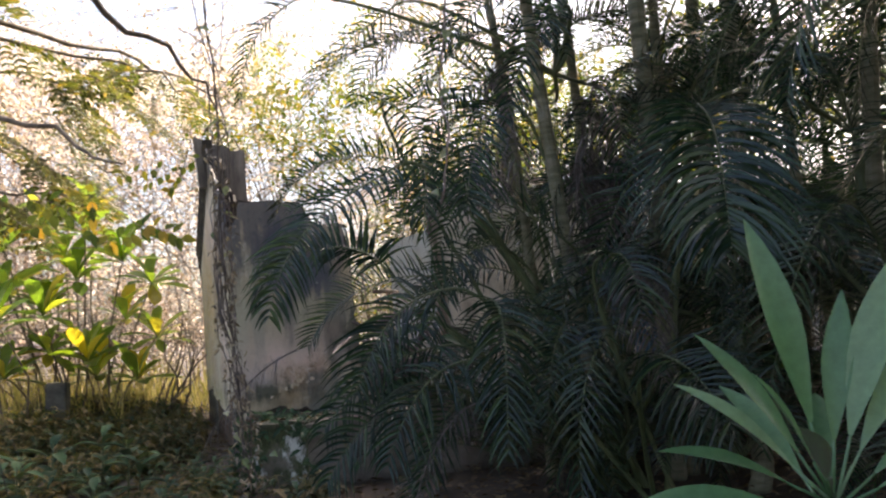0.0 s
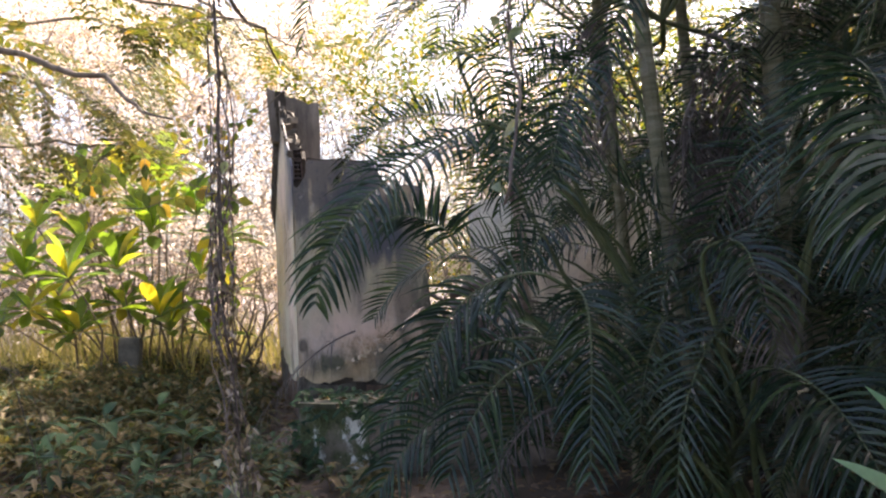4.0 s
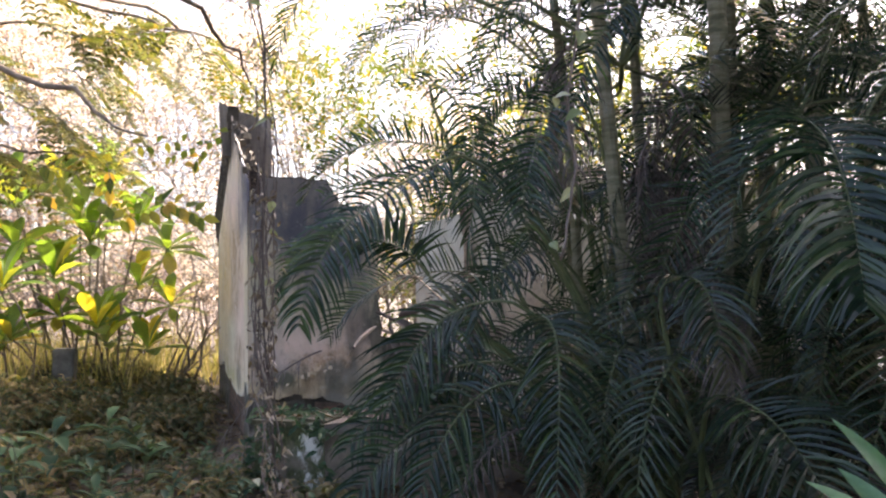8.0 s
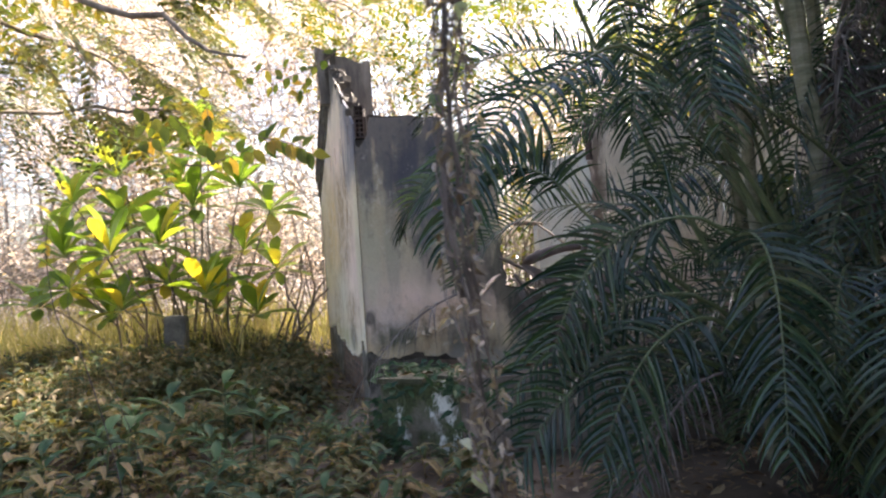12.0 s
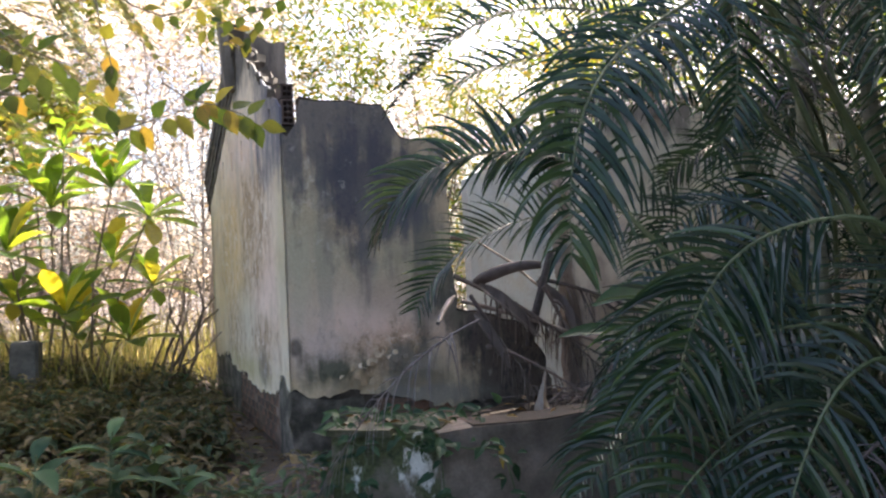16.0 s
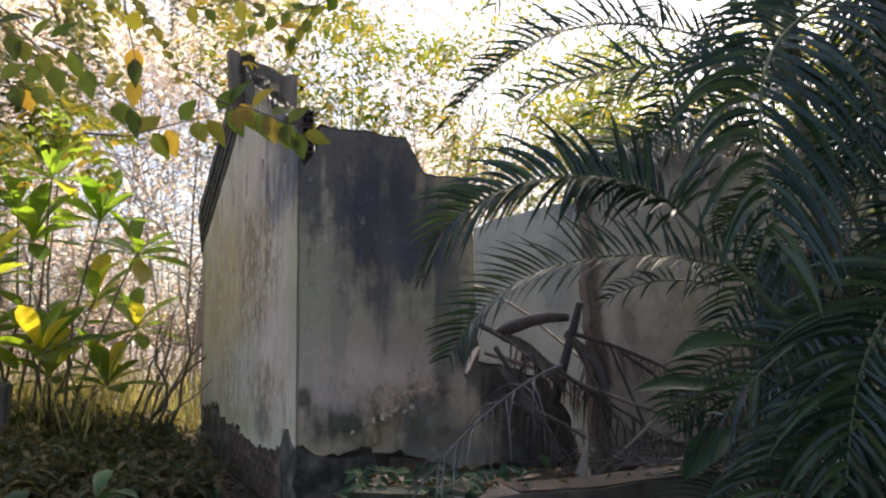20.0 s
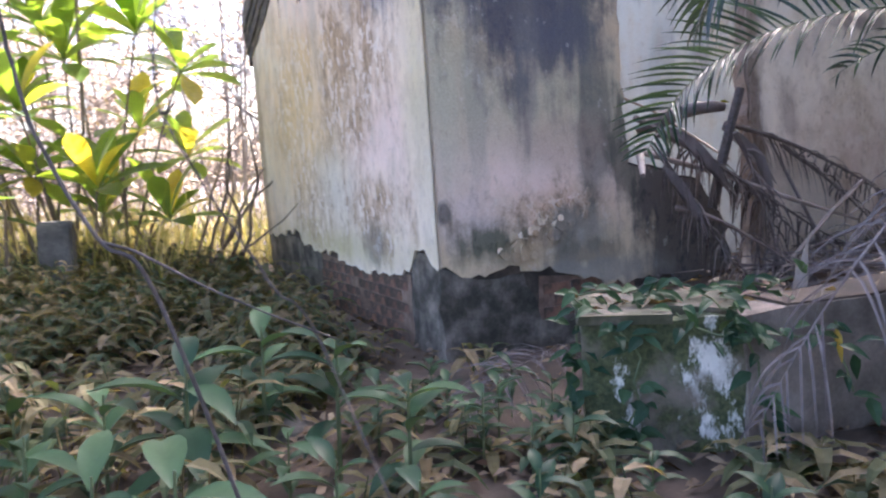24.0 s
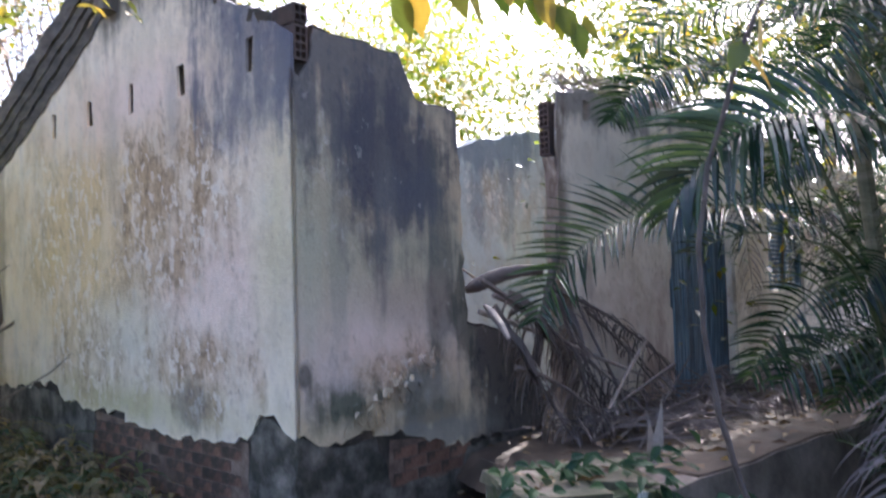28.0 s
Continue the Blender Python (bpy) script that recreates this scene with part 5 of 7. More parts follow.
def build_debris():
    rng = random.Random(41)
    for (a, b, c, d), size, droop, lift, gaps in HEAP:
        ob = thing("dead_frond", "fallen grey brown palm frond lying over the broken wall", "palm frond", "fallen fronds", at=plan(*a))
        st, lv = frond_meshes([plan(*q) - plan(*a) for q in (a, b, c, d)], rng, length=size, pairs=34, droop=droop, lift=lift, width=0.017, ragged=gaps, thick=0.02, messy=4.5)
        part("stalk", st, DRY_STALK, ob)
        part("leaf_blade", lv, DRY, ob)
    # broad split sheaths at the stalk ends
    for a, b, w in (((1.42, -0.28, 1.42), (1.95, -0.33, 1.02), 0.12), ((2.02, -0.12, 1.42), (2.42, -0.22, 1.05), 0.1), ((1.36, -0.3, 1.2), (1.62, -0.42, 0.78), 0.09), ((2.2, -0.2, 1.3), (2.3, -0.3, 0.85), 0.08)):
        sb = Bag()
        p0, p1 = plan(*a), plan(*b)
        sb.blade(p0, p1 - p0, (0.3, -0.8, 0.5), (p1 - p0).length, w, 0.25, 0.35, 7, (0.25, 0.8, 1.0, 0.9, 0.7, 0.4, 0.1))
        sb.blade(p0 + Vector((0, 0.01, -0.012)), p1 - p0, (0.3, -0.8, 0.5), (p1 - p0).length * 0.96, w * 0.9, 0.3, 0.3, 7, (0.25, 0.8, 1.0, 0.9, 0.7, 0.4, 0.1))
        tagged(part("dry_sheath", sb.mesh("dry_sheath", True), SHEATH), "split brown palm sheath in the heap of dead fronds", "palm sheath", "dry sheaths")
    p = [Vector(q) for q in FALLEN]
    ob = thing("dead_frond", "grey dry palm frond lying on the ground by the wall foot", "palm frond", "fallen fronds", at=p[0])
    st, lv = frond_meshes([q - p[0] for q in p], rng, length=0.3, pairs=30, droop=1.2, lift=0.25, width=0.009, ragged=0.15, thick=0.008, messy=3.0)
    part("stalk", st, DRY_STALK, ob)
    part("leaf_blade", lv, DRY_GREY, ob)
    log = Bag()
    pts = [plan(1.62 + 0.5 * f, 0.23 - 0.28 * f, 1.43 + 0.13 * math.sin(f * 1.9)) for f in (0, 0.12, 0.3, 0.5, 0.7, 0.88, 1.0)]
    log.tube(pts, [0.025, 0.05, 0.055, 0.05, 0.045, 0.04, 0.03], 9)
    tagged(part("palm_log", log.mesh("palm_log", True), DRY_STALK), "short curved grey log on the broken wall", "log")
    stake = Bag()
    stake.tube([(-0.36, 8.78, 0.9), (-0.28, 8.79, 1.2), (-0.139, 8.797, 1.66)], [0.035, 0.035, 0.03], 7)
    tagged(part("stake", stake, SAPLING), "dark broken stick standing in the dead fronds", "stick")
    stub = Bag()
    stub.tube([plan(2.05, 1.75, 1.9), plan(2.18, 1.6, 1.89), plan(2.3, 1.45, 1.86)], [0.03, 0.032, 0.02], 7)
    stub.tube([plan(2.25, 1.5, 1.87), plan(2.35, 0.9, 1.6), plan(2.5, 0.3, 1.2)], [0.012, 0.012, 0.01], 6)
    tagged(part("bent_pole", stub, BARK), "grey bent pole leaning inside the ruin", "pole")
    pipe = Bag()
    p0, p1 = Vector((-1.126, 7.886, 1.17)), Vector((-0.97, 8.4, 1.34))
    pipe.tube([p0, p0.lerp(p1, 0.3) + Vector((0, 0, 0.02)), p0.lerp(p1, 0.7) + Vector((0, 0, 0.02)), p1], [0.014, 0.022, 0.024, 0.012], 9)
    tagged(part("dry_sheath", pipe, SHEATH), "pale dry palm sheath stuck out of the fallen fronds", "palm sheath")
    sp = Bag()
    for k in range(2):
        c = Vector((-0.52 + 0.1 * k, 7.4 + 0.1 * k, 0.42))
        sp.blade(c, (0.1 - 0.3 * k, 0.1, 1), (0.3, -1, 0.1), 0.44 - 0.1 * k, 0.11, 0.15, -0.5, 6, (0.5, 1.0, 0.9, 0.6, 0.25, 0.05))
    tagged(part("palm_spathe", sp, TWIG), "dry boat shaped palm spathe standing among twigs", "palm sheath")
    for a, b, r in (((3.05, -0.35, 1.0), (2.0, -0.5, 0.45), 0.016), ((1.35, -0.1, 1.3), (2.9, -0.42, 0.75), 0.018), ((2.6, -0.5, 0.4), (2.45, -0.1, 1.35), 0.013), ((1.9, -0.55, 0.45), (3.3, -0.7, 0.6), 0.014), ((3.4, -0.8, 0.45), (4.1, -0.5, 0.7), 0.012)):
        st = Bag()
        p, q = plan(*a), plan(*b)
        st.tube([p, p.lerp(q, 0.35) + Vector((0, 0, 0.02)), p.lerp(q, 0.7), q], [r, r * 0.95, r * 0.85, r * 0.5], 6)
        tagged(part("bare_stalk", st, TWIG if r > 0.015 else DRY_STALK), "bare dry frond stalk lying across the rubble", "stalk", "bare stalks")
    twigs = Bag()
    for k in range(150):
        s, o = rng.uniform(1.9, 5.2), rng.uniform(-1.1, -0.1)
        c = plan(s, o, 0.46 + rng.uniform(0, 0.12))
        w = Vector((rng.uniform(-1, 1), rng.uniform(-1, 1), rng.uniform(-0.1, 0.25))).normalized() * rng.uniform(0.15, 0.5)
        twigs.tube([c - w, c + Vector((0, 0, rng.uniform(0, 0.05))), c + w], [0.008, 0.007, 0.003], 4)
    tagged(part("twig_litter", twigs, DRY_STALK), "heap of dry twigs and sticks on the terrace", "twigs", kind="stuff")
    thatch = Bag()
    for k in range(420):
        s = rng.uniform(2.6, 8.5)
        c = plan(s, rng.uniform(-0.12, 0.25), 2.97 + rng.uniform(0, 0.16))
        w = (U * rng.uniform(-1, 1) + N * rng.uniform(-0.4, 0.4) + Vector((0, 0, rng.uniform(-0.25, 0.2)))).normalized() * rng.uniform(0.12, 0.4)
        thatch.tube([c - w, c, c + w], [0.006, 0.006, 0.003], 4)
    tagged(part("dry_creeper", thatch, TWIG), "mat of dry creeper stems along the wall top", "creeper", kind="stuff")


SHEATH = grain_material("dry_sheath", [(0.3, (0.08, 0.068, 0.064)), (0.7, (0.2, 0.175, 0.17))], 6.0, rough=0.6, stretch=(1, 1, 0.3))
build_debris()


# ---- hanging lianas ----
def liana(name, label, pts, radius, rng, strands=1, leaves=0, tangle=0.0, dry=0):
    ob = thing(name, label, "vine", at=pts[-1])
    base = Vector(pts[-1])
    n = 26
    line = []
    for i in range(n + 1):
        q = i / n * (len(pts) - 1)
        k = min(int(q), len(pts) - 2)
        line.append(Vector(pts[k]).lerp(Vector(pts[k + 1]), q - k))
    for s in range(strands):
        b = Bag()
        ph, ph2 = rng.uniform(0, 6.28), rng.uniform(3, 7)
        off = tangle * rng.uniform(0.3, 1.0)
        path = [p + Vector((math.cos(ph + i * ph2 / 9), math.sin(ph + i * ph2 / 9), 0)) * off + Vector((rng.uniform(-1, 1), rng.uniform(-1, 1), 0)) * (radius + 0.15 * tangle) - base for i, p in enumerate(line)]
        cut = n + 1 if s == 0 else rng.randint(n - 7, n + 1)
        start = 0 if s < 3 else rng.randint(n // 2 - 3, n // 2 + 2)
        r = radius * (1 if s == 0 else rng.uniform(0.3, 0.7))
        path = path[start:cut]
        b.tube(path, [r * rng.uniform(0.8, 1.2) for _ in path], 6)
        part("stem", b.mesh("stem", True), LIANA, ob)
    for k in range(leaves):
        c = rng.choice(line[4:]) - base + Vector((rng.uniform(-1, 1), rng.uniform(-1, 1), 0)) * (tangle + 0.02)
        lb = Bag()
        lb.blade(c, (rng.uniform(-1, 1), rng.uniform(-1, 0.2), rng.uniform(-0.9, 0.1)), (rng.uniform(-0.3, 0.3), -0.7, 0.6), rng.uniform(0.03, 0.05), rng.uniform(0.018, 0.028), 0.6, 0.12, 4, (0.3, 1.0, 0.85, 0.45, 0.03))
        part("leaf", lb, PALE_LEAF, ob)
    shapes = []
    for k in range(6 if dry else 0):
        lb = Bag()
        lb.blade((0, 0, 0), (0.2, 0.1, -1), (rng.uniform(-1, 1), -1, 0.3), 0.05, 0.022, rng.uniform(-1.5, 1.5), 0.4, 4, (0.3, 1.0, 0.8, 0.5, 0.05))
        shapes.append(lb.mesh("dry_leaf"))
    for k in range(dry):
        lf = part("dry_leaf", rng.choice(shapes), DRY_LEAF, ob)
        f = rng.randint(13, len(line) - 1) if rng.random() < 0.85 else rng.randint(8, 13)
        lf.matrix_local = Matrix.Translation(line[f] - base + Vector((rng.uniform(-1, 1), rng.uniform(-1, 1), rng.uniform(-1, 1))) * tangle * 1.1) @ pose(0, 0, 0, rng.uniform(-60, 60), rng.uniform(-60, 60), rng.uniform(0, 360)) @ Matrix.Scale(rng.uniform(0.25, 0.62), 4)
    return ob


DRY_LEAF = leaf_material("crumpled_leaves", [(0.0, (0.09, 0.07, 0.065)), (0.6, (0.19, 0.155, 0.14)), (1.0, (0.36, 0.31, 0.28))], 0.2, 0.04, 0.6, per="object")
LIANA = grain_material("liana_bark", [(0.3, (0.085, 0.065, 0.058)), (0.5, (0.16, 0.13, 0.115)), (0.7, (0.26, 0.22, 0.2))], 14.0, bumpy=0.8, per="object", spread=0.5)
PALE_LEAF = leaf_material("pale_leaves", [(0.0, (0.12, 0.17, 0.09)), (0.6, (0.25, 0.28, 0.17)), (1.0, (0.4, 0.4, 0.3))], 0.3, 0.12, 0.4, per="object")
lrng = random.Random(51)
liana("hanging_liana", "thick tangle of dry lianas hanging from above", [(-0.78, 2.5, 4.6), (-0.72, 2.54, 2.6), (-0.69, 2.56, 1.9), (-0.7, 2.56, 1.45), (-0.64, 2.56, 0.95)], 0.0036, lrng, 16, 11, 0.036, 430)
liana("hanging_vine", "single twisted vine hanging with a few pale leaves", [(0.1, 2.05, 4.4), (0.07, 2.03, 2.7), (0.09, 2.04, 2.3), (0.04, 2.02, 2.05), (0.06, 2.03, 1.9), (0.02, 2.02, 1.71)], 0.0028, lrng, 2, 10, 0.007)


# ---- broad-leaved plant near the path ----
def build_broad_plant(name, label, at, leaves, rng, mat):
    ob = thing(name, label, "plant", at=at)
    st = Bag()
    st.tube([(0, 0, -0.05), (0.01, 0, 0.35), (0, 0.01, 0.8)], [0.02, 0.016, 0.012], 7)
    part("stem", st, PALM_STALK, ob)
    for way, size, z in leaves:
        b = Bag()
        w = Vector(way).normalized()
        p0 = Vector((0, 0, z))
        p1 = p0 + w * size * 0.3
        b.tube([p0, p0.lerp(p1, 0.5), p1], [0.008, 0.006, 0.005], 5)
        b.blade(p1, w, (0, -0.4, 1), size * 0.8, size * 0.155, 0.45, 0.2, 8, (0.12, 0.5, 0.85, 1.0, 0.9, 0.6, 0.03))
        part("leaf", b.mesh("leaf", True), mat, ob)
    return ob


CORDY = leaf_material("cordyline_leaves", [(0.0, (0.08, 0.18, 0.085)), (0.6, (0.14, 0.28, 0.15)), (1.0, (0.26, 0.4, 0.25))], 0.3, 0.28, 0.26, per="object")
prng = random.Random(61)
build_broad_plant("cordyline", "upright plant with long pale green strap leaves", (1.16, 2.5, 0.02),
                  [((-0.12, 0.1, 1.0), 0.85, 0.72), ((0.35, 0.0, 1.0), 0.8, 0.7), ((-0.75, 0.1, 0.85), 0.55, 0.72), ((-0.9, 0.0, 0.5), 0.52, 0.72), ((-0.8, -0.1, 0.25), 0.6, 0.68),
                   ((0.9, 0.1, 0.6), 0.6, 0.7), ((0.7, -0.5, 0.5), 0.5, 0.7), ((-0.3, -0.5, 0.5), 0.5, 0.72), ((-0.2, 0.7, 0.7), 0.6, 0.66), ((0.3, 0.7, 0.6), 0.6, 0.66), ((-0.6, -0.4, 0.0), 0.5, 0.6), ((0.9, -0.1, 0.2), 0.6, 0.6), ((0.2, 0.1, 1.0), 0.6, 0.74), ((-0.5, 0.2, 1.0), 0.6, 0.72), ((-1.0, 0.1, 0.35), 0.55, 0.62), ((-0.45, -0.2, 0.9), 0.45, 0.74), ((0.6, 0.0, 0.9), 0.65, 0.72)], prng, CORDY)


def build_broadleaf():
    ob = thing("broad_leaved_plant", "dark glossy plant with big drooping oblong leaves", "plant", at=(-0.15, 6.2, 0.1))
    base = Vector((-0.15, 6.2, 0.1))
    for a, b, w in (((-0.19, 6.18, 1.14), (-0.62, 6.12, 1.19), 0.12), ((-0.08, 6.2, 1.36), (-0.44, 6.15, 1.31), 0.15), ((-0.05, 6.2, 1.3), (0.25, 6.05, 1.15), 0.15), ((-0.2, 6.15, 1.0), (-0.5, 5.95, 0.85), 0.14)):
        a, b = Vector(a) - base, Vector(b) - base
        st = Bag()
        st.tube([(0, 0, -0.05), (a.x * 0.3, a.y * 0.3, a.z * 0.5), a], [0.012, 0.01, 0.007], 6)
        part("stalk", st, PALM_STALK, ob)
        lb = Bag()
        lb.blade(a, b - a + Vector((0, 0, 0.08)), (0.1, -0.5, 1), (b - a).length * 1.05, w, 0.5, 0.18, 9, (0.1, 0.6, 0.95, 1.0, 0.9, 0.6, 0.03))
        part("leaf", lb.mesh("leaf", True), BROAD, ob)


BROAD = leaf_material("glossy_broad_leaves", [(0.0, (0.025, 0.06, 0.03)), (1.0, (0.05, 0.1, 0.045))], 0.2, 0.1, 0.4, per="object")
build_broadleaf()


# ---- shrub with leaf rosettes, left of the ruin ----
def build_shrub():
    rng = random.Random(71)
    at = Vector((-5.3, 11.5, 0.25))
    ob = thing("rosette_shrub", "sunlit shrub with rosettes of long glossy yellow green leaves", "shrub", at=at)
    lb = Bag()
    lb.blade((0, 0, 0), (0, 1, 0.25), (0, 0, 1), 0.46, 0.15, 0.5, 0.14, 6, (0.15, 0.4, 0.7, 1.0, 0.95, 0.05))
    lm = lb.mesh("leaf", True)
    heads = [(-6.2, 11.2, 3.0), (-5.5, 11.6, 2.85), (-7.0, 11.4, 2.7), (-4.3, 11.8, 2.4), (-5.6, 9.9, 1.9), (-5.0, 11.2, 3.15), (-7.4, 11.8, 2.3), (-5.7, 11.5, 2.15), (-4.8, 12.0, 1.9),
             (-6.9, 11.0, 1.95), (-5.9, 11.9, 3.4), (-6.4, 11.6, 2.45), (-5.2, 11.3, 2.5), (-4.6, 11.5, 2.75), (-7.2, 12.2, 1.6), (-6.0, 10.9, 2.4), (-4.4, 12.2, 1.6), (-5.5, 11.0, 1.5), (-6.6, 10.6, 1.5), (-4.9, 10.9, 1.35), (-6.7, 12.0, 3.4), (-5.3, 12.2, 3.7), (-5.9, 10.6, 1.2), (-5.1, 11.6, 1.1), (-6.4, 11.2, 1.1), (-4.5, 11.6, 1.0), (-7.3, 11.0, 1.3), (-5.4, 10.7, 2.0)]
    br = Bag()
    for h in heads:
        h = Vector(h) - at
        f = Vector((h.x * 0.45 + rng.uniform(-0.3, 0.3), h.y * 0.4 + rng.uniform(-0.2, 0.2), 0))
        mid = Vector((h.x * 0.65, h.y * 0.65, h.z * 0.55))
        br.tube([f + Vector((0, 0, -0.1)), f.lerp(mid, 0.6), mid, mid.lerp(h, 0.6) + Vector((0, 0, 0.04)), h], [0.02, 0.017, 0.014, 0.011, 0.009], 6)
    part("branchwork", br, BARK, ob)
    for h in heads:
        n = rng.randint(12, 15)
        tip = rng.uniform(-18, 18)
        for k in range(n):
            o = part("leaf", lm, FRANGI, ob)
            el = 58 - 85 * k / n + rng.uniform(-10, 10)
            o.matrix_local = Matrix.Translation(Vector(h) - at - Vector((0, 0, 0.07 * k / n))) @ pose(0, 0, 0, tip, tip, 137.5 * k) @ pose(0, 0, 0, el, 0, 0) @ Matrix.Scale(rng.uniform(1.0, 1.5), 4)


build_shrub()


# ---- overhanging tree: limbs, twigs with pinnate leaves ----
def sprig_meshes():
    rng = random.Random(81)
    out = []
    for k in range(5):
        tw, lv = Bag(), Bag()
        main = [Vector((0, 0.14 * i, -0.012 * i * i + rng.uniform(-0.01, 0.01))) for i in range(6)]
        tw.tube(main, [0.006, 0.005, 0.0045, 0.004, 0.003, 0.002], 5)
        for i in range(1, 6):
            for sgn in (-1, 1):
                ax = Vector((sgn * 0.8, 0.6, rng.uniform(-0.45, 0.1))).normalized()
                pts = [main[i] + ax * 0.05 * j - Vector((0, 0, 0.004 * j * j)) for j in range(6)]
                tw.tube(pts, 0.0015, 4)
                sd = ax.cross(Vector((0, 0, 1))).normalized()
                for j in range(1, 6):
                    for s2 in (-1, 1):
                        lv.blade(pts[j], sd * s2 + ax * 0.55 + Vector((0, 0, rng.uniform(-0.3, 0.1))), (rng.uniform(-0.2, 0.2), 0, 1), rng.uniform(0.065, 0.09), 0.04, 0.35, 0.1, 4, (0.3, 0.9, 1.0, 0.7, 0.05))
                lv.blade(pts[5], ax, (0, 0, 1), 0.07, 0.03, 0.3, 0.1, 3, (0.4, 1.0, 0.8, 0.05))
        t, l = tw.mesh("twig"), lv.mesh("leaves")
        t.materials.append(BARK)
        l.materials.append(SPRIG_LEAF)
        out.append((t, l))
    return out


SPRIG_LEAF = leaf_material("feathery_leaves", [(0.0, (0.05, 0.07, 0.025)), (0.6, (0.09, 0.1, 0.035)), (0.92, (0.15, 0.125, 0.045)), (1.0, (0.3, 0.2, 0.06))], 0.35, 0.1, 0.4)
SPRIGS = sprig_meshes()


def sprig(tree, m, rng):
    t, l = rng.choice(SPRIGS)
    o = part("twig", t, BARK, tree)
    o.matrix_local = m
    part("foliage", l, SPRIG_LEAF, o)


SPRAY_LEAF = leaf_material("spray_leaves", [(0.0, (0.05, 0.085, 0.03)), (0.55, (0.1, 0.13, 0.04)), (0.8, (0.2, 0.19, 0.06)), (1.0, (0.5, 0.32, 0.1))], 0.55, 0.1, 0.4, per="object")
SPRAYS = [
    (((-2.678, 6.1, 2.217), (-2.514, 6.1, 2.265), (-2.359, 6.1, 2.307), (-2.237, 6.1, 2.372)), 9, 0.125),
    (((-2.304, 6.1, 2.362), (-2.179, 6.1, 2.333), (-2.065, 6.1, 2.287), (-1.985, 6.1, 2.228)), 13, 0.125),
    (((-3.056, 6.1, 2.637), (-2.9, 6.1, 2.569), (-2.761, 6.1, 2.383), (-2.66, 6.1, 2.338)), 6, 0.125),
    (((-1.743, 6.1, 2.888), (-1.931, 6.1, 2.784), (-2.116, 6.1, 2.731), (-2.23, 6.1, 2.691)), 9, 0.085),
    (((-1.931, 6.1, 2.789), (-1.977, 6.1, 2.709), (-2.023, 6.1, 2.66), (-2.041, 6.1, 2.611)), 7, 0.085),
    (((-2.552, 6.1, 2.817), (-2.414, 6.1, 2.76), (-2.255, 6.1, 2.8), (-2.117, 6.1, 2.792)), 7, 0.085),
    (((-3.234, 6.1, 2.704), (-3.143, 6.1, 2.635), (-3.055, 6.1, 2.602), (-2.963, 6.1, 2.497)), 6, 0.125),
    (((-2.694, 6.1, 2.693), (-2.669, 6.1, 2.598), (-2.655, 6.1, 2.527), (-2.657, 6.1, 2.456)), 5, 0.125),
    (((-3.22, 6.1, 2.446), (-3.133, 6.1, 2.424), (-3.089, 6.1, 2.414), (-3.047, 6.1, 2.426)), 5, 0.125),
]


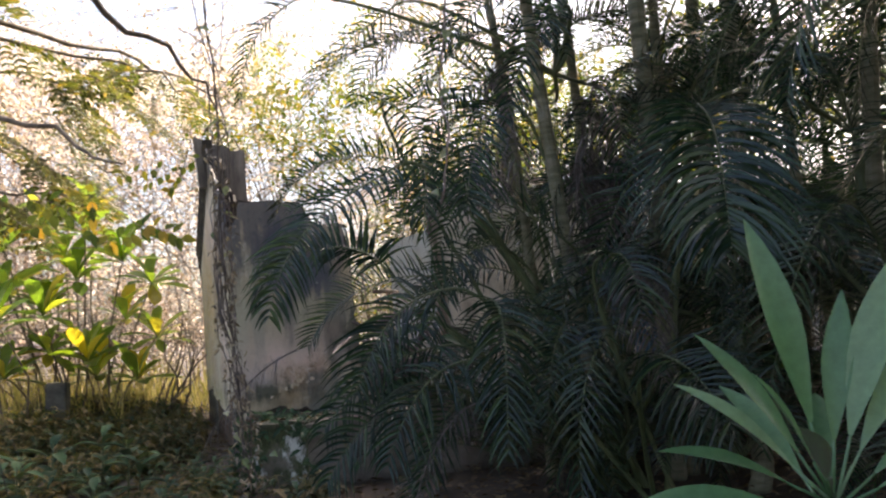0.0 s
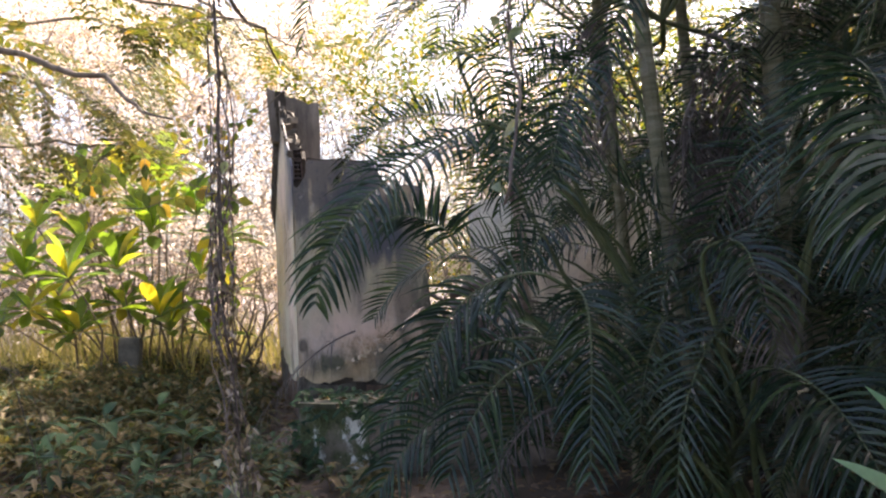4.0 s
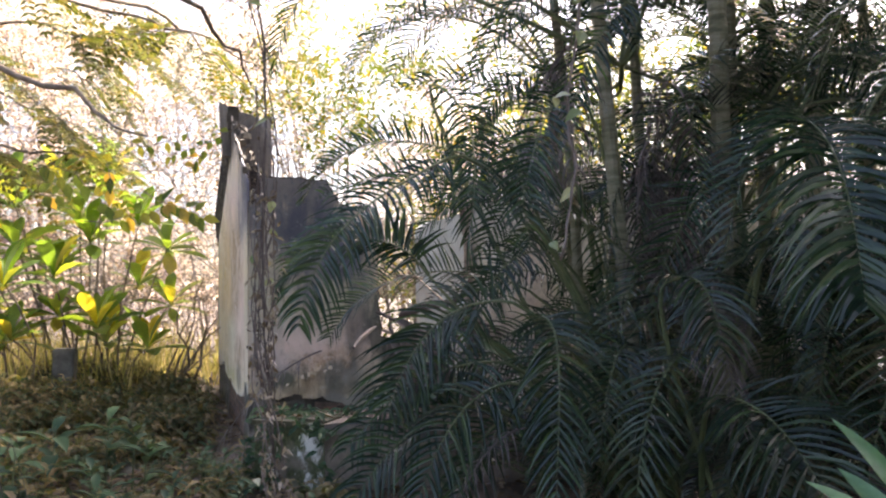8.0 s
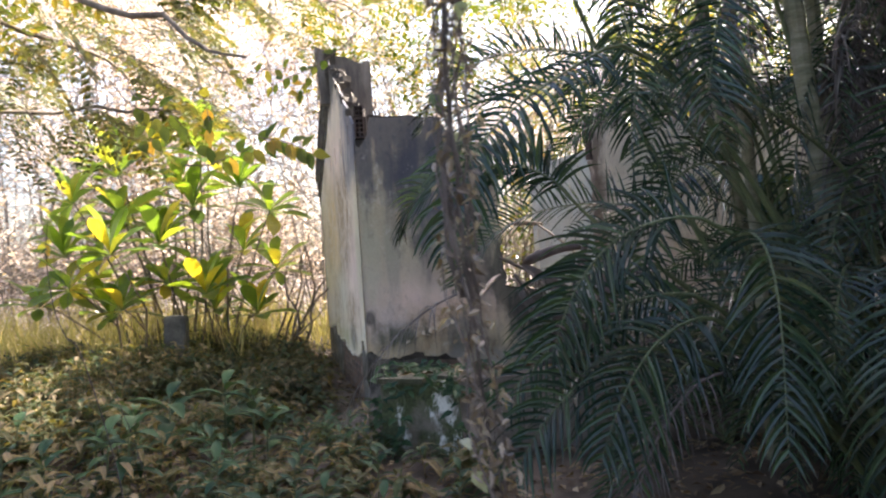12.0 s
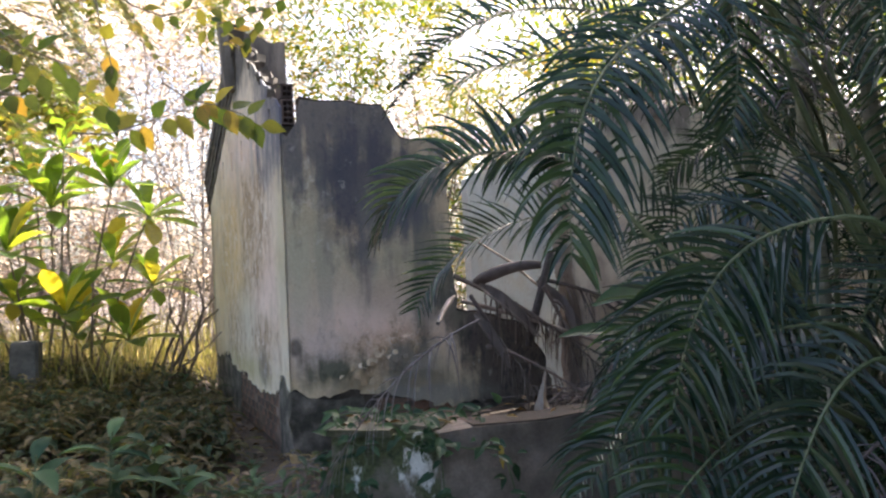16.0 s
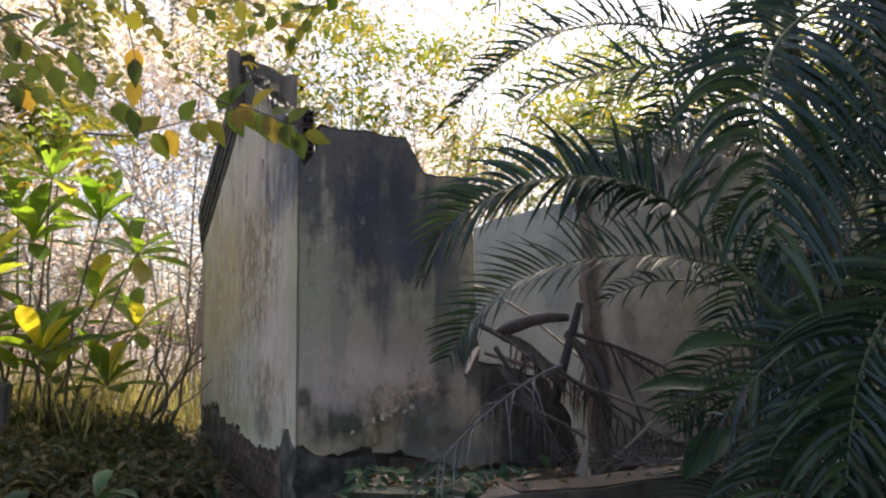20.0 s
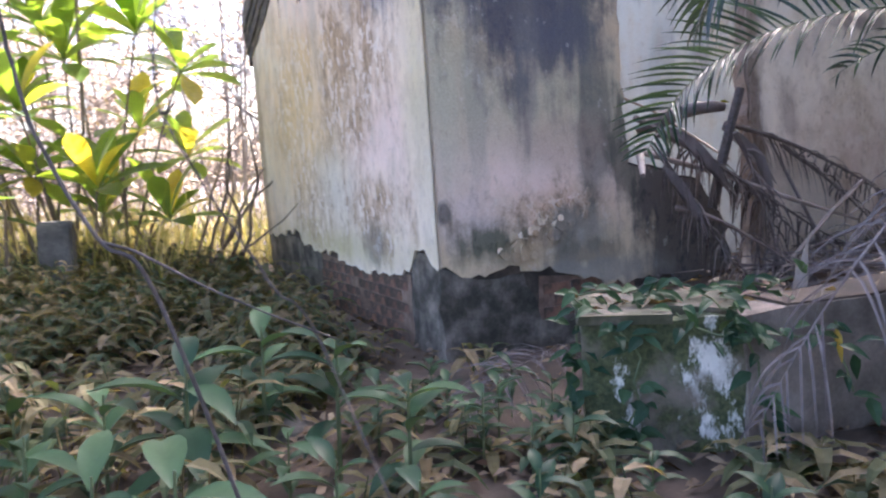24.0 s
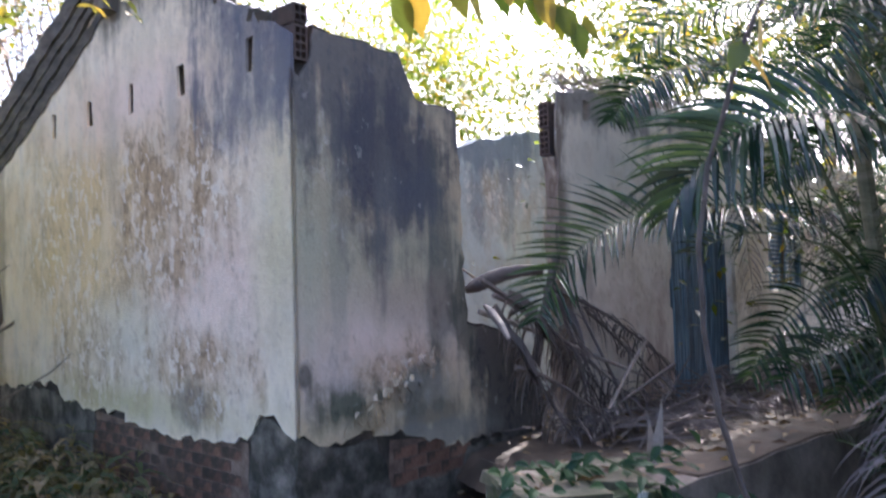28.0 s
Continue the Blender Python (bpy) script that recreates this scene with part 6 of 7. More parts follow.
def build_over_tree():
    rng = random.Random(91)
    at = Vector((-7.2, 5.2, 0.1))
    tree = thing("overhanging_tree", "tree with thin crooked limbs and feathery leaves over the path", "tree", at=at)
    tr = Bag()
    tr.tube([(0, 0, -0.2), (0.1, 0.1, 1.5), (0.4, 0.2, 3.2), (0.7, 0.3, 5.0)], [0.2, 0.16, 0.13, 0.09], 10)
    part("trunk", tr, BARK, tree)
    limbs = [[(0.4, 0.2, 3.2), (2.6, 0.6, 4.3), (4.4, 0.0, 4.2), (4.97, -0.15, 3.72), (5.39, 0.35, 3.42), (5.6, 0.75, 3.1)],
             [(0.3, 0.2, 2.8), (1.6, 0.9, 3.6), (3.0, 1.0, 3.5), (4.4, 0.6, 3.0), (5.1, 0.2, 2.55)],
             [(0.6, 0.3, 4.4), (2.2, 2.6, 5.0), (3.6, 4.6, 5.0), (4.6, 6.0, 4.6)],
             [(0.5, 0.2, 3.8), (1.0, 2.5, 4.2), (1.6, 4.5, 4.1), (2.2, 5.8, 3.6)],
             [(0.7, 0.3, 5.0), (2.5, -1.5, 6.0), (5.0, -3.0, 6.3), (7.0, -3.5, 6.2)],
             [(0.6, 0.3, 4.6), (3.5, 0.5, 5.8), (6.0, 0.5, 6.2), (8.0, 0.8, 6.0)],
             [(0.5, 0.2, 3.6), (-0.5, 2.0, 4.5), (-1.0, 4.5, 4.6), (-0.5, 6.5, 4.0)],
             [(0.3, 0.15, 2.6), (0.9, 2.2, 3.0), (1.9, 3.7, 3.25), (2.6, 3.8, 3.2), (3.15, 3.8, 3.12), (3.6, 3.85, 3.05)],
             [(0.6, 0.25, 4.2), (1.9, 2.4, 4.8), (3.4, 3.8, 4.75), (4.1, 3.8, 4.5), (4.5, 3.8, 4.18), (4.9, 3.8, 3.82)],
             [(0.5, 0.2, 3.5), (1.3, 2.4, 4.3), (2.6, 3.8, 4.6), (3.3, 3.8, 4.35), (3.8, 3.8, 3.9)]]
    for pts in limbs:
        b = Bag()
        line = []
        for i in range(25):
            q = i / 24 * (len(pts) - 1)
            k = min(int(q), len(pts) - 2)
            line.append(Vector(pts[k]).lerp(Vector(pts[k + 1]), q - k) + Vector((noise.noise(Vector((i * 0.5, pts[1][0], 0))), noise.noise(Vector((i * 0.5, pts[1][1], 4))), noise.noise(Vector((i * 0.5, 3, pts[1][0]))))) * 0.09)
        b.tube(line, [(0.055 if pts[-1][1] < 3.5 or pts[-1][1] > 4 else 0.03) * (1 - 0.87 * i / 24) for i in range(25)], 7)
        part("limb", b.mesh("limb", True), BARK, tree)
        for k in range(6 if pts[-1][2] > 5.5 else 7 if len(pts) == 6 and pts[0][2] != 3.2 or len(pts) == 5 else 12):
            p = line[rng.randint(5, 24)]
            w = p + at
            if w.z < 4.4 and w.x > -4.1:
                continue
            sprig(tree, Matrix.Translation(p) @ pose(0, 0, 0, rng.uniform(-50, 20), rng.uniform(-40, 40), rng.uniform(0, 360)) @ Matrix.Scale(rng.uniform(0.7, 1.15), 4), rng)
    for line, n, size in SPRAYS:
        line = [Vector(p) - at for p in line]
        tw = Bag()
        tw.tube([line[0] * 2 - line[1] + Vector((0, 0, 0.06)), *line], [0.005, 0.004, 0.0035, 0.0025, 0.0015], 5)
        t = part("twig", tw, BARK, tree)
        for k in range(n):
            f = (k + 0.7) / n * (len(line) - 1)
            i = min(int(f), len(line) - 2)
            q, d = line[i].lerp(line[i + 1], f - i), (line[i + 1] - line[i]).normalized()
            lv = Bag()
            way = d * rng.uniform(0.3, 0.8) + Vector((0, rng.uniform(-0.3, 0.3), (-1 if k % 3 else 0.55) * rng.uniform(0.7, 1.1)))
            face = Vector((rng.uniform(-0.5, 0.5), -1.0, rng.uniform(0.1, 0.9)))
            stem = q + way.normalized() * size * 0.12
            lv.tube([q, stem], 0.0014, 4)
            lv.blade(stem, way, face, size * rng.uniform(0.75, 1.1), size * rng.uniform(0.5, 0.62), 0.35, 0.1, 6, (0.15, 0.75, 1.0, 0.95, 0.7, 0.35, 0.03))
            part("leaf", lv.mesh("leaf", True), SPRAY_LEAF, t)
    for p, az, el in (((-3.7, 7.4, 3.3), -70, -15), ((-4.2, 7.6, 3.5), -70, -15), ((-3.4, 7.2, 3.6), -100, -20), ((-4.6, 7.8, 3.1), -60, -10), ((-4.9, 7.2, 3.4), -80, -20),
                      ((-3.9, 7.9, 3.8), -90, -25), ((-4.4, 8.2, 3.7), -60, -20), ((-5.2, 7.7, 3.8), -80, -25), ((-3.1, 7.6, 3.9), -75, -15), ((-5.6, 7.6, 3.0), -60, -15), ((-5.0, 8.4, 4.1), -60, -15), ((-4.0, 8.6, 4.2), -110, -20), ((-3.5, 8.0, 4.3), -90, -20)):
        sprig(tree, Matrix.Translation(Vector(p) - at) @ pose(0, 0, 0, el, rng.uniform(-20, 20), az), rng)
    for k in range(19):
        p = Vector((rng.uniform(-6.9, -4.3), rng.uniform(8.3, 9.6), rng.uniform(3.1, 5.0)))
        if p.x > -3.9 and p.z < 3.3:
            p.z += 0.7
        sprig(tree, Matrix.Translation(p - at) @ pose(0, 0, 0, rng.uniform(-45, 5), rng.uniform(-50, 50), rng.uniform(-140, -20)) @ Matrix.Scale(rng.uniform(0.8, 1.3), 4), rng)


build_over_tree()


# ---- the wild growth behind and around ----
def bush_points(rng, centre, size, n, hollow=0.35, tight=1.0):
    """Leaf places for one rounded, uneven crown made of clumps."""
    c, s = np.array(centre), np.array(size)
    k = max(6, n // 160)
    d = rng.normal(size=(k, 3))
    d /= np.linalg.norm(d, axis=1)[:, None]
    hubs = c + d * s * rng.uniform(hollow, 1.0, (k, 1))
    pick = rng.integers(0, k, n)
    p = hubs[pick] + rng.normal(size=(n, 3)) * (0.17 * s + 0.12) * tight
    return p[p[:, 2] > 0.1]


def build_wild():
    rng = np.random.default_rng(7)
    rr = random.Random(7)
    spots = []
    for k in range(26):
        spots.append((-16 + 13 * rr.random(), 13.5 + 6 * rr.random(), 1.2 + 2.5 * rr.random(), 1.6 + 1.2 * rr.random(), "thicket"))
    for k in range(6):
        spots.append((-13 + 8.5 * rr.random(), 16 + 5 * rr.random(), 5.5 + 3.0 * rr.random(), 2.0 + 1.0 * rr.random(), "thicket"))
    for k in range(10):
        spots.append((-3 + 9 * rr.random(), 14.5 + 6 * rr.random(), 1.5 + 2.4 * rr.random(), 1.5 + 0.9 * rr.random(), "green"))
    for k in range(3):
        spots.append((3 + 9 * rr.random(), 10 + 8 * rr.random(), 3 + 4.5 * rr.random(), 1.8 + 1.0 * rr.random(), "green"))
    for k in range(5):
        spots.append((2.5 + 8 * rr.random(), 9.8 + 4 * rr.random(), 1.5 + 4.2 * rr.random(), 1.6 + 0.8 * rr.random(), "green"))
    for k in range(7):
        spots.append((-12 + 8 * rr.random(), 14 + 3 * rr.random(), 3.5 + 4.5 * rr.random(), 1.7 + 0.8 * rr.random(), "thicket"))
    for k in range(5):
        spots.append((-2.5 + 5 * rr.random(), 19 + 3 * rr.random(), 4.2 + 1.5 * rr.random(), 1.8 + 0.8 * rr.random(), "thicket"))
    for k in range(7):
        spots.append((0.3 + 4.5 * rr.random(), 15 + 4 * rr.random(), 3.8 + 3.2 * rr.random(), 1.3 + 0.7 * rr.random(), "green"))
    for k in range(13):
        spots.append((-6 + 11 * rr.random(), 20 + 5 * rr.random(), 7 + 4.5 * rr.random(), 2.6 + 1.0 * rr.random(), "thicket"))
    for k in range(18):
        spots.append((-15 + 19 * rr.random(), 18 + 6 * rr.random(), 5.2 + 4.5 * rr.random(), 2.2 + 1.0 * rr.random(), "thicket"))
    spots += [(3.3, 13.5, 4.6, 1.5, "green"), (4.8, 14.0, 5.2, 1.6, "green"), (1.8, 13.2, 4.0, 1.2, "green"), (4.2, 12.0, 4.6, 1.4, "green"), (6.0, 11.6, 4.4, 1.6, "green"), (9.0, 12.3, 5.0, 2.0, "green"), (10.8, 13.6, 6.0, 2.2, "green"), (11.2, 11.4, 4.4, 2.0, "green"), (12.8, 12.8, 5.6, 2.3, "green"), (9.6, 10.8, 3.4, 1.6, "green"), (10.0, 12.0, 7.0, 2.0, "green")]
    for k in range(10):
        spots.append((-3.4 + 4.6 * rr.random(), 13.5 + 3.5 * rr.random(), 4.4 + 3.0 * rr.random(), 1.3 + 0.6 * rr.random(), "sparse"))
    for k in range(3):
        spots.append((-11 + 6.8 * rr.random(), 14 + 4 * rr.random(), 4.6 + 4.2 * rr.random(), 1.8 + 0.9 * rr.random(), "thicket"))
    for x, y, z, s, kind in spots:
        sunny = kind == "thicket"
        bush = thing("bush" if z < 5 else "tree", "tangled bush with dry leaves, coloured extra pale for strong sun" if sunny else "sunlit green bush behind the ruin", "bush" if z < 5 else "tree", "wild growth", at=(x, y, 0.2))
        st, limbs = Bag(), []
        for q in range(4):
            e = Vector((rr.gauss(0, 0.6) * s, rr.gauss(0, 0.5) * s, z + rr.gauss(0, 0.5) * s - 0.2))
            if e.z < 0.3:
                e.z = 0.4
            m1 = Vector((e.x * 0.3 + rr.uniform(-0.3, 0.3), e.y * 0.3, e.z * 0.5))
            limbs.append((m1, e))
            st.tube([Vector((rr.uniform(-0.2, 0.2), 0, -0.2)), m1, e], [0.022, 0.015, 0.004], 5)
        if sunny:
            for q in range(46):
                m1, e = rr.choice(limbs)
                p = m1.lerp(e, rr.random())
                w = Vector((rr.uniform(-1, 1), rr.uniform(-0.6, 0.6), rr.uniform(-0.4, 1.0))) * rr.uniform(0.5, 1.0) * s * 0.7
                if p.z + w.z < 0.5:
                    continue
                st.tube([p, p + w * 0.5 + Vector((rr.uniform(-0.15, 0.15), 0, rr.uniform(-0.1, 0.15))), p + w], [0.012, 0.009, 0.004], 4)
        part("branchwork", st, TWIG if sunny else BARK, bush)
        pts = bush_points(rng, (0, 0, z - 0.2), (s, s * 0.8, s * (0.95 if z < 5 else 0.7)), 620 if kind == "sparse" else 1500, tight=0.5 if kind == "sparse" else 1.0)
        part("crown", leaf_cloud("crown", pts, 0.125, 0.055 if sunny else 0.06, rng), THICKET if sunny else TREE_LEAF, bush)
    # trees added out of sight, placed to block sun and sky light
    for k, (x, y, z, s) in enumerate(((-5, -3, 7, 3.4), (-1, -4, 7.5, 3.4), (3.5, -3, 7, 3.4), (5.5, 1, 7.5, 3.2), (6, -6, 3, 3.0), (0, -8, 3, 3.2), (-6, -7, 3, 3.2), (-9, -1, 4, 3.0), (-10, 4, 4.5, 2.6), (7, 4.5, 5, 2.8), (8.5, 7, 5.5, 2.4), (5.6, 6.0, 7.2, 2.6), (6.5, 8.0, 7.2, 2.2), (5.8, 2.8, 7.2, 2.6), (3.6, 1.0, 7.5, 2.2), (6.2, 7.6, 7.0, 2.4), (4.6, 4.2, 6.2, 2.2), (4.8, 2.2, 4.6, 1.7), (2.6, 3.4, 7.2, 2.1), (7.2, 13.9, 13.6, 1.7), (7.8, 12.8, 13.6, 1.8), (6.4, 13.1, 14.0, 1.6), (8.9, 14.9, 14.2, 2.1), (10.5, 13.9, 14.3, 1.9), (7.9, 15.7, 13.7, 1.2), (5.0, 2.8, 1.5, 1.5), (4.6, 1.2, 1.6, 1.5), (5.4, 4.4, 1.6, 1.3), (3.4, 0.2, 1.5, 1.4))):
        t = thing("tree", "added leafy tree that keeps sun and sky light off", "tree", "shade trees", at=(x, y, 0))
        st = Bag()
        dx, dy = (3.5, -1.0) if z > 13 else (0.3, 0.0)
        st.tube([(dx, dy, -0.2), (dx * 0.9, dy * 0.9, z * 0.35), (dx * 0.55, dy * 0.55, z * 0.75), (0, 0, z)], [0.14, 0.12, 0.09, 0.05], 8)
        part("trunk", st, BARK, t)
        pts = bush_points(rng, (0, 0, z), (s, s, s * 0.6), 2400 if z < 5 else 3800, 0.1)
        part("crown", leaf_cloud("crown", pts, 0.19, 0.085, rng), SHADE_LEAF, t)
    # grass beyond the weeds
    gb = Bag()
    for k in range(3600):
        x, y = rr.uniform(-13, -2.2), rr.uniform(10.6, 14.5)
        if x > -4.3 and y < 12.6:
            continue
        gb.blade((x, y, ground_z(x, y)), (rr.uniform(-0.4, 0.4), rr.uniform(-0.4, 0.4), 1), (rr.uniform(-1, 1), -1, 0.1), rr.uniform(0.4, 1.1), 0.016, rr.uniform(0.2, 0.9), 0.1, 3, (1.0, 0.9, 0.5, 0.03))
    tagged(part("tall_grass", gb, GRASS), "tall dry yellow green grass in the sun", "grass", kind="stuff")
    # weeds and litter
    wb = Bag()
    for k in range(3900):
        x, y = rr.uniform(-8.0, -0.9), rr.uniform(4.3, 12.6)
        p = Vector((x, y, 0)) - CORNER
        if (p.dot(U) > -0.14 and p.dot(N) > -0.2) or (x > -1.85 and y > 6.45) or (x < -2.3 and y < 4.95) or (p.dot(U) > -0.35 and p.dot(N) > -1.25 and rr.random() < 0.8):
            continue
        patch = noise.noise(Vector((x * 0.9, y * 0.9, 3)))
        if patch < -0.05 and rr.random() < 0.6:
            continue
        if x > -2.8 and 4.6 < y < 5.4 and rr.random() < 0.5:
            continue
        if x > -4.2 and y < 8.2 and rr.random() < 0.55:
            continue
        h = (0.55 if x > -2.8 else 1.0) * rr.uniform(0.12, 0.42) + 0.25 * max(0, patch) + (0.1 if x < -3 and y < 7 else 0)
        z0 = ground_z(x, y)
        lean = Vector((rr.uniform(-0.35, 0.35), rr.uniform(-0.35, 0.35), 1))
        n = rr.randint(6, 10)
        a0 = rr.uniform(0, 6.28)
        wb.tube([(x, y, z0), Vector((x, y, z0)) + lean * h], 0.0025, 3)
        for q in range(n):
            a = a0 + q * 2.4
            c = Vector((x, y, z0)) + lean * h * (0.3 + 0.7 * q / n)
            ln = rr.uniform(0.14, 0.25) * (1.1 - 0.3 * q / n)
            wb.blade(c, (math.cos(a), math.sin(a), rr.uniform(-0.1, 0.5)), (0, 0, 1), ln, ln * 0.27, rr.uniform(0.9, 1.9), 0.15, 3, (0.3, 1.0, 0.75, 0.03))
    tagged(part("weeds", wb, HERB), "knee-high green and yellowing weeds over the ground", "weeds", kind="stuff")
    pts = []
    for k in range(17000):
        x, y = rr.uniform(-7.5, 3.0), rr.uniform(0.5, 12)
        p = Vector((x, y, 0)) - CORNER
        if p.dot(U) > -0.25 and -1.5 < p.dot(N) < 0.0 and x < -1.2 and rr.random() < 0.85:
            continue
        pts.append((x, y, ground_z(x, y) + rr.uniform(0.005, 0.05)))
    for k in range(9000):
        x, y = rr.uniform(-13, 9), rr.uniform(-9, 14)
        pts.append((x, y, ground_z(x, y) + rr.uniform(0.01, 0.03)))
    for k in range(450):
        c = plan(rr.uniform(1.3, 6.5), rr.uniform(-1.5, -0.1), 0.45)
        pts.append((c.x, c.y, c.z + rr.uniform(0, 0.05)))
    for k in range(120):
        u, w = rr.uniform(0, 5.6), rr.uniform(0.0, 0.28)
        pts.append((-1.2 + 0.981 * u - 0.194 * w, 6.62 + 0.194 * u + 0.981 * w, 0.705 + 0.003 * u + rr.uniform(0, 0.02)))
    for k in range(26):
        pts.append((-1.43 + rr.uniform(-0.3, 0.3), 6.95 + rr.uniform(-0.25, 0.25), 0.69 + rr.uniform(0, 0.015)))
    tagged(part("leaf_litter", leaf_cloud("leaf_litter", pts, 0.085, 0.036, rng, 0.85, 0.0), LITTER), "brown fallen leaves covering the earth", "leaf litter", kind="stuff")


build_wild()


# ---- post by the weeds ----
def build_post():
    post = thing("fence_post", "short weathered concrete post among the weeds", "post", at=(-5.15, 10.5, 0.25))
    bm = bmesh.new()
    bmesh.ops.create_cube(bm, size=1.0, matrix=pose(0.0, 0, 0.36, 0, 2, 12) @ Matrix.Diagonal((0.26, 0.22, 0.9, 1)))
    bmesh.ops.bevel(bm, geom=bm.edges[:], offset=0.02, segments=2, affect="EDGES")
    part("shaft", bm, CONCRETE, post)
    bm = bmesh.new()
    bmesh.ops.create_cube(bm, size=1.0, matrix=pose(0.0, 0, 0.1, 0, 2, 12) @ Matrix.Diagonal((0.4, 0.36, 0.3, 1)))
    bmesh.ops.bevel(bm, geom=bm.edges[:], offset=0.03, segments=2, affect="EDGES")
    part("footing", bm, CONCRETE, post)


build_post()


# ---- larger herbs near the path ----
def build_herbs():
    rng = random.Random(101)
    lb = Bag()
    lb.blade((0, 0, 0), (0, 1, 0.3), (0, 0, 1), 0.2, 0.074, 0.9, 0.2, 6, (0.1, 0.65, 1.0, 0.88, 0.5, 0.02))
    lm = lb.mesh("leaf", True)
    sb = Bag()
    sb.tube([(0, 0, -0.05), (0.01, 0, 0.2), (0.02, 0.01, 0.42)], [0.008, 0.006, 0.003], 5)
    sm = sb.mesh("stem")
    for x, y, size in ((-3.3, 5.75, 1.15), (-3.05, 5.55, 1.3), (-2.72, 5.95, 0.9), (-2.5, 6.35, 1.15), (-2.6, 6.95, 0.75), (-3.65, 6.2, 1.1), (-2.2, 6.75, 0.7), (-1.95, 6.35, 0.75), (-2.15, 5.95, 0.7), (-3.9, 6.7, 1.0),
                       (-1.75, 6.15, 0.6), (-3.5, 5.4, 1.1), (-2.9, 6.4, 0.8), (-4.3, 6.3, 1.0), (-2.35, 7.4, 0.6), (-3.05, 6.95, 1.35), (-3.9, 5.6, 1.1), (-4.4, 7.2, 0.9), (-1.6, 5.7, 0.7), (-1.1, 5.5, 0.6), (-2.0, 7.25, 0.6), (-1.9, 4.6, 0.8), (-1.6, 4.45, 0.7), (-2.15, 4.95, 0.8), (-1.4, 4.9, 0.75), (-1.75, 5.1, 0.7), (-2.4, 5.3, 0.9), (-1.2, 4.6, 0.6), (-2.0, 5.4, 0.7), (-4.6, 5.6, 1.0), (-5.0, 6.6, 0.9), (-4.2, 5.0, 1.0), (-3.22, 6.4, 1.4), (-3.5, 6.45, 1.15), (-2.75, 6.75, 1.3), (-2.5, 5.75, 0.9), (-2.1, 7.0, 0.6), (-1.95, 6.85, 0.5), (-2.3, 7.15, 0.55), (-1.85, 7.1, 0.5), (-2.05, 6.55, 0.6), (-2.45, 7.05, 0.55), (-1.75, 6.6, 0.5), (-2.25, 6.9, 0.5)):
        ob = thing("broadleaf_herb", "low herb with broad blue green leaves", "herb", "herbs by the path", at=(x, y, ground_z(x, y)))
        st = part("stem", sm, PALM_STALK, ob)
        st.matrix_local = Matrix.Scale(size, 4)
        for k in range(9):
            lf = part("leaf", lm, HERB_OBJ, ob)
            f = 0.35 + 0.65 * k / 9
            lf.matrix_local = Matrix.Scale(size, 4) @ Matrix.Translation((0.015 * f, 0.01 * f, 0.42 * f)) @ pose(0, 0, 0, 0, 0, 137.5 * k + rng.uniform(-20, 20)) @ pose(0, 0, 0, rng.uniform(-15, 35), 0, 0) @ Matrix.Scale(rng.uniform(0.75, 1.15), 4)


build_herbs()


# ---- ivy on the pillar, sapling by the path ----
def build_ivy():
    rng = random.Random(111)
    ivy = thing("ivy", "creeping vine with green leaves over the mossy pillar", "vine", at=(-1.5, 6.75, 0.7))
    base = Vector((-1.5, 6.75, 0.7))
    ways = [[(-1.8, 6.95, 0.72), (-1.7, 6.75, 0.7), (-1.6, 6.68, 0.55), (-1.62, 6.66, 0.35), (-1.7, 6.68, 0.1)], [(-1.3, 6.8, 0.72), (-1.25, 6.62, 0.68), (-1.2, 6.55, 0.5), (-1.16, 6.52, 0.2)],
            [(-1.45, 6.9, 0.71), (-1.35, 6.6, 0.62), (-1.1, 6.56, 0.6), (-0.85, 6.6, 0.55), (-0.8, 6.58, 0.35)], [(-1.75, 7.0, 0.72), (-1.5, 6.95, 0.74), (-1.2, 6.9, 0.73), (-0.9, 6.85, 0.74)], [(-1.78, 6.9, 0.6), (-1.81, 6.85, 0.45), (-1.8, 6.83, 0.2)]]
    for w in ways:
        b = Bag()
        line = [Vector(w[min(int(q), len(w) - 2)]).lerp(Vector(w[min(int(q), len(w) - 2) + 1]), q - min(int(q), len(w) - 2)) - base + Vector((rng.uniform(-0.02, 0.02), rng.uniform(-0.02, 0.01), rng.uniform(-0.02, 0.02))) for q in np.linspace(0, len(w) - 1, 12)]
        b.tube(line, 0.005, 5)
        part("stem", b, PALM_STALK, ivy)
        for k in range(36):
            p = rng.choice(line) + Vector((rng.uniform(-0.05, 0.05), rng.uniform(-0.07, 0), rng.uniform(-0.03, 0.04)))
            lf = Bag()
            lf.blade(p, (rng.uniform(-1, 1), rng.uniform(-1, 0.1), rng.uniform(-0.5, 0.5)), (rng.uniform(-0.3, 0.3), -0.6, 0.8), rng.uniform(0.06, 0.12), rng.uniform(0.03, 0.055), 0.7, 0.12, 4, (0.2, 1.0, 0.9, 0.5, 0.02))
            part("leaf", lf, HERB_OBJ, ivy)
    yl = Bag()
    yl.blade((-0.885 + 1.5, 6.56 - 6.75, 0.6 - 0.7), (0.05, -0.2, -1), (0, -1, 0.2), 0.13, 0.03, 0.1, 0.1, 4, (0.3, 1.0, 0.9, 0.6, 0.05))
    part("leaf", yl, YELLOW, ivy, "yellow hanging leaf")


YELLOW = grain_material("yellow_leaf", [(0.3, (0.4, 0.26, 0.03)), (0.7, (0.6, 0.42, 0.06))], 12.0, rough=0.5, bumpy=0.1)
build_ivy()


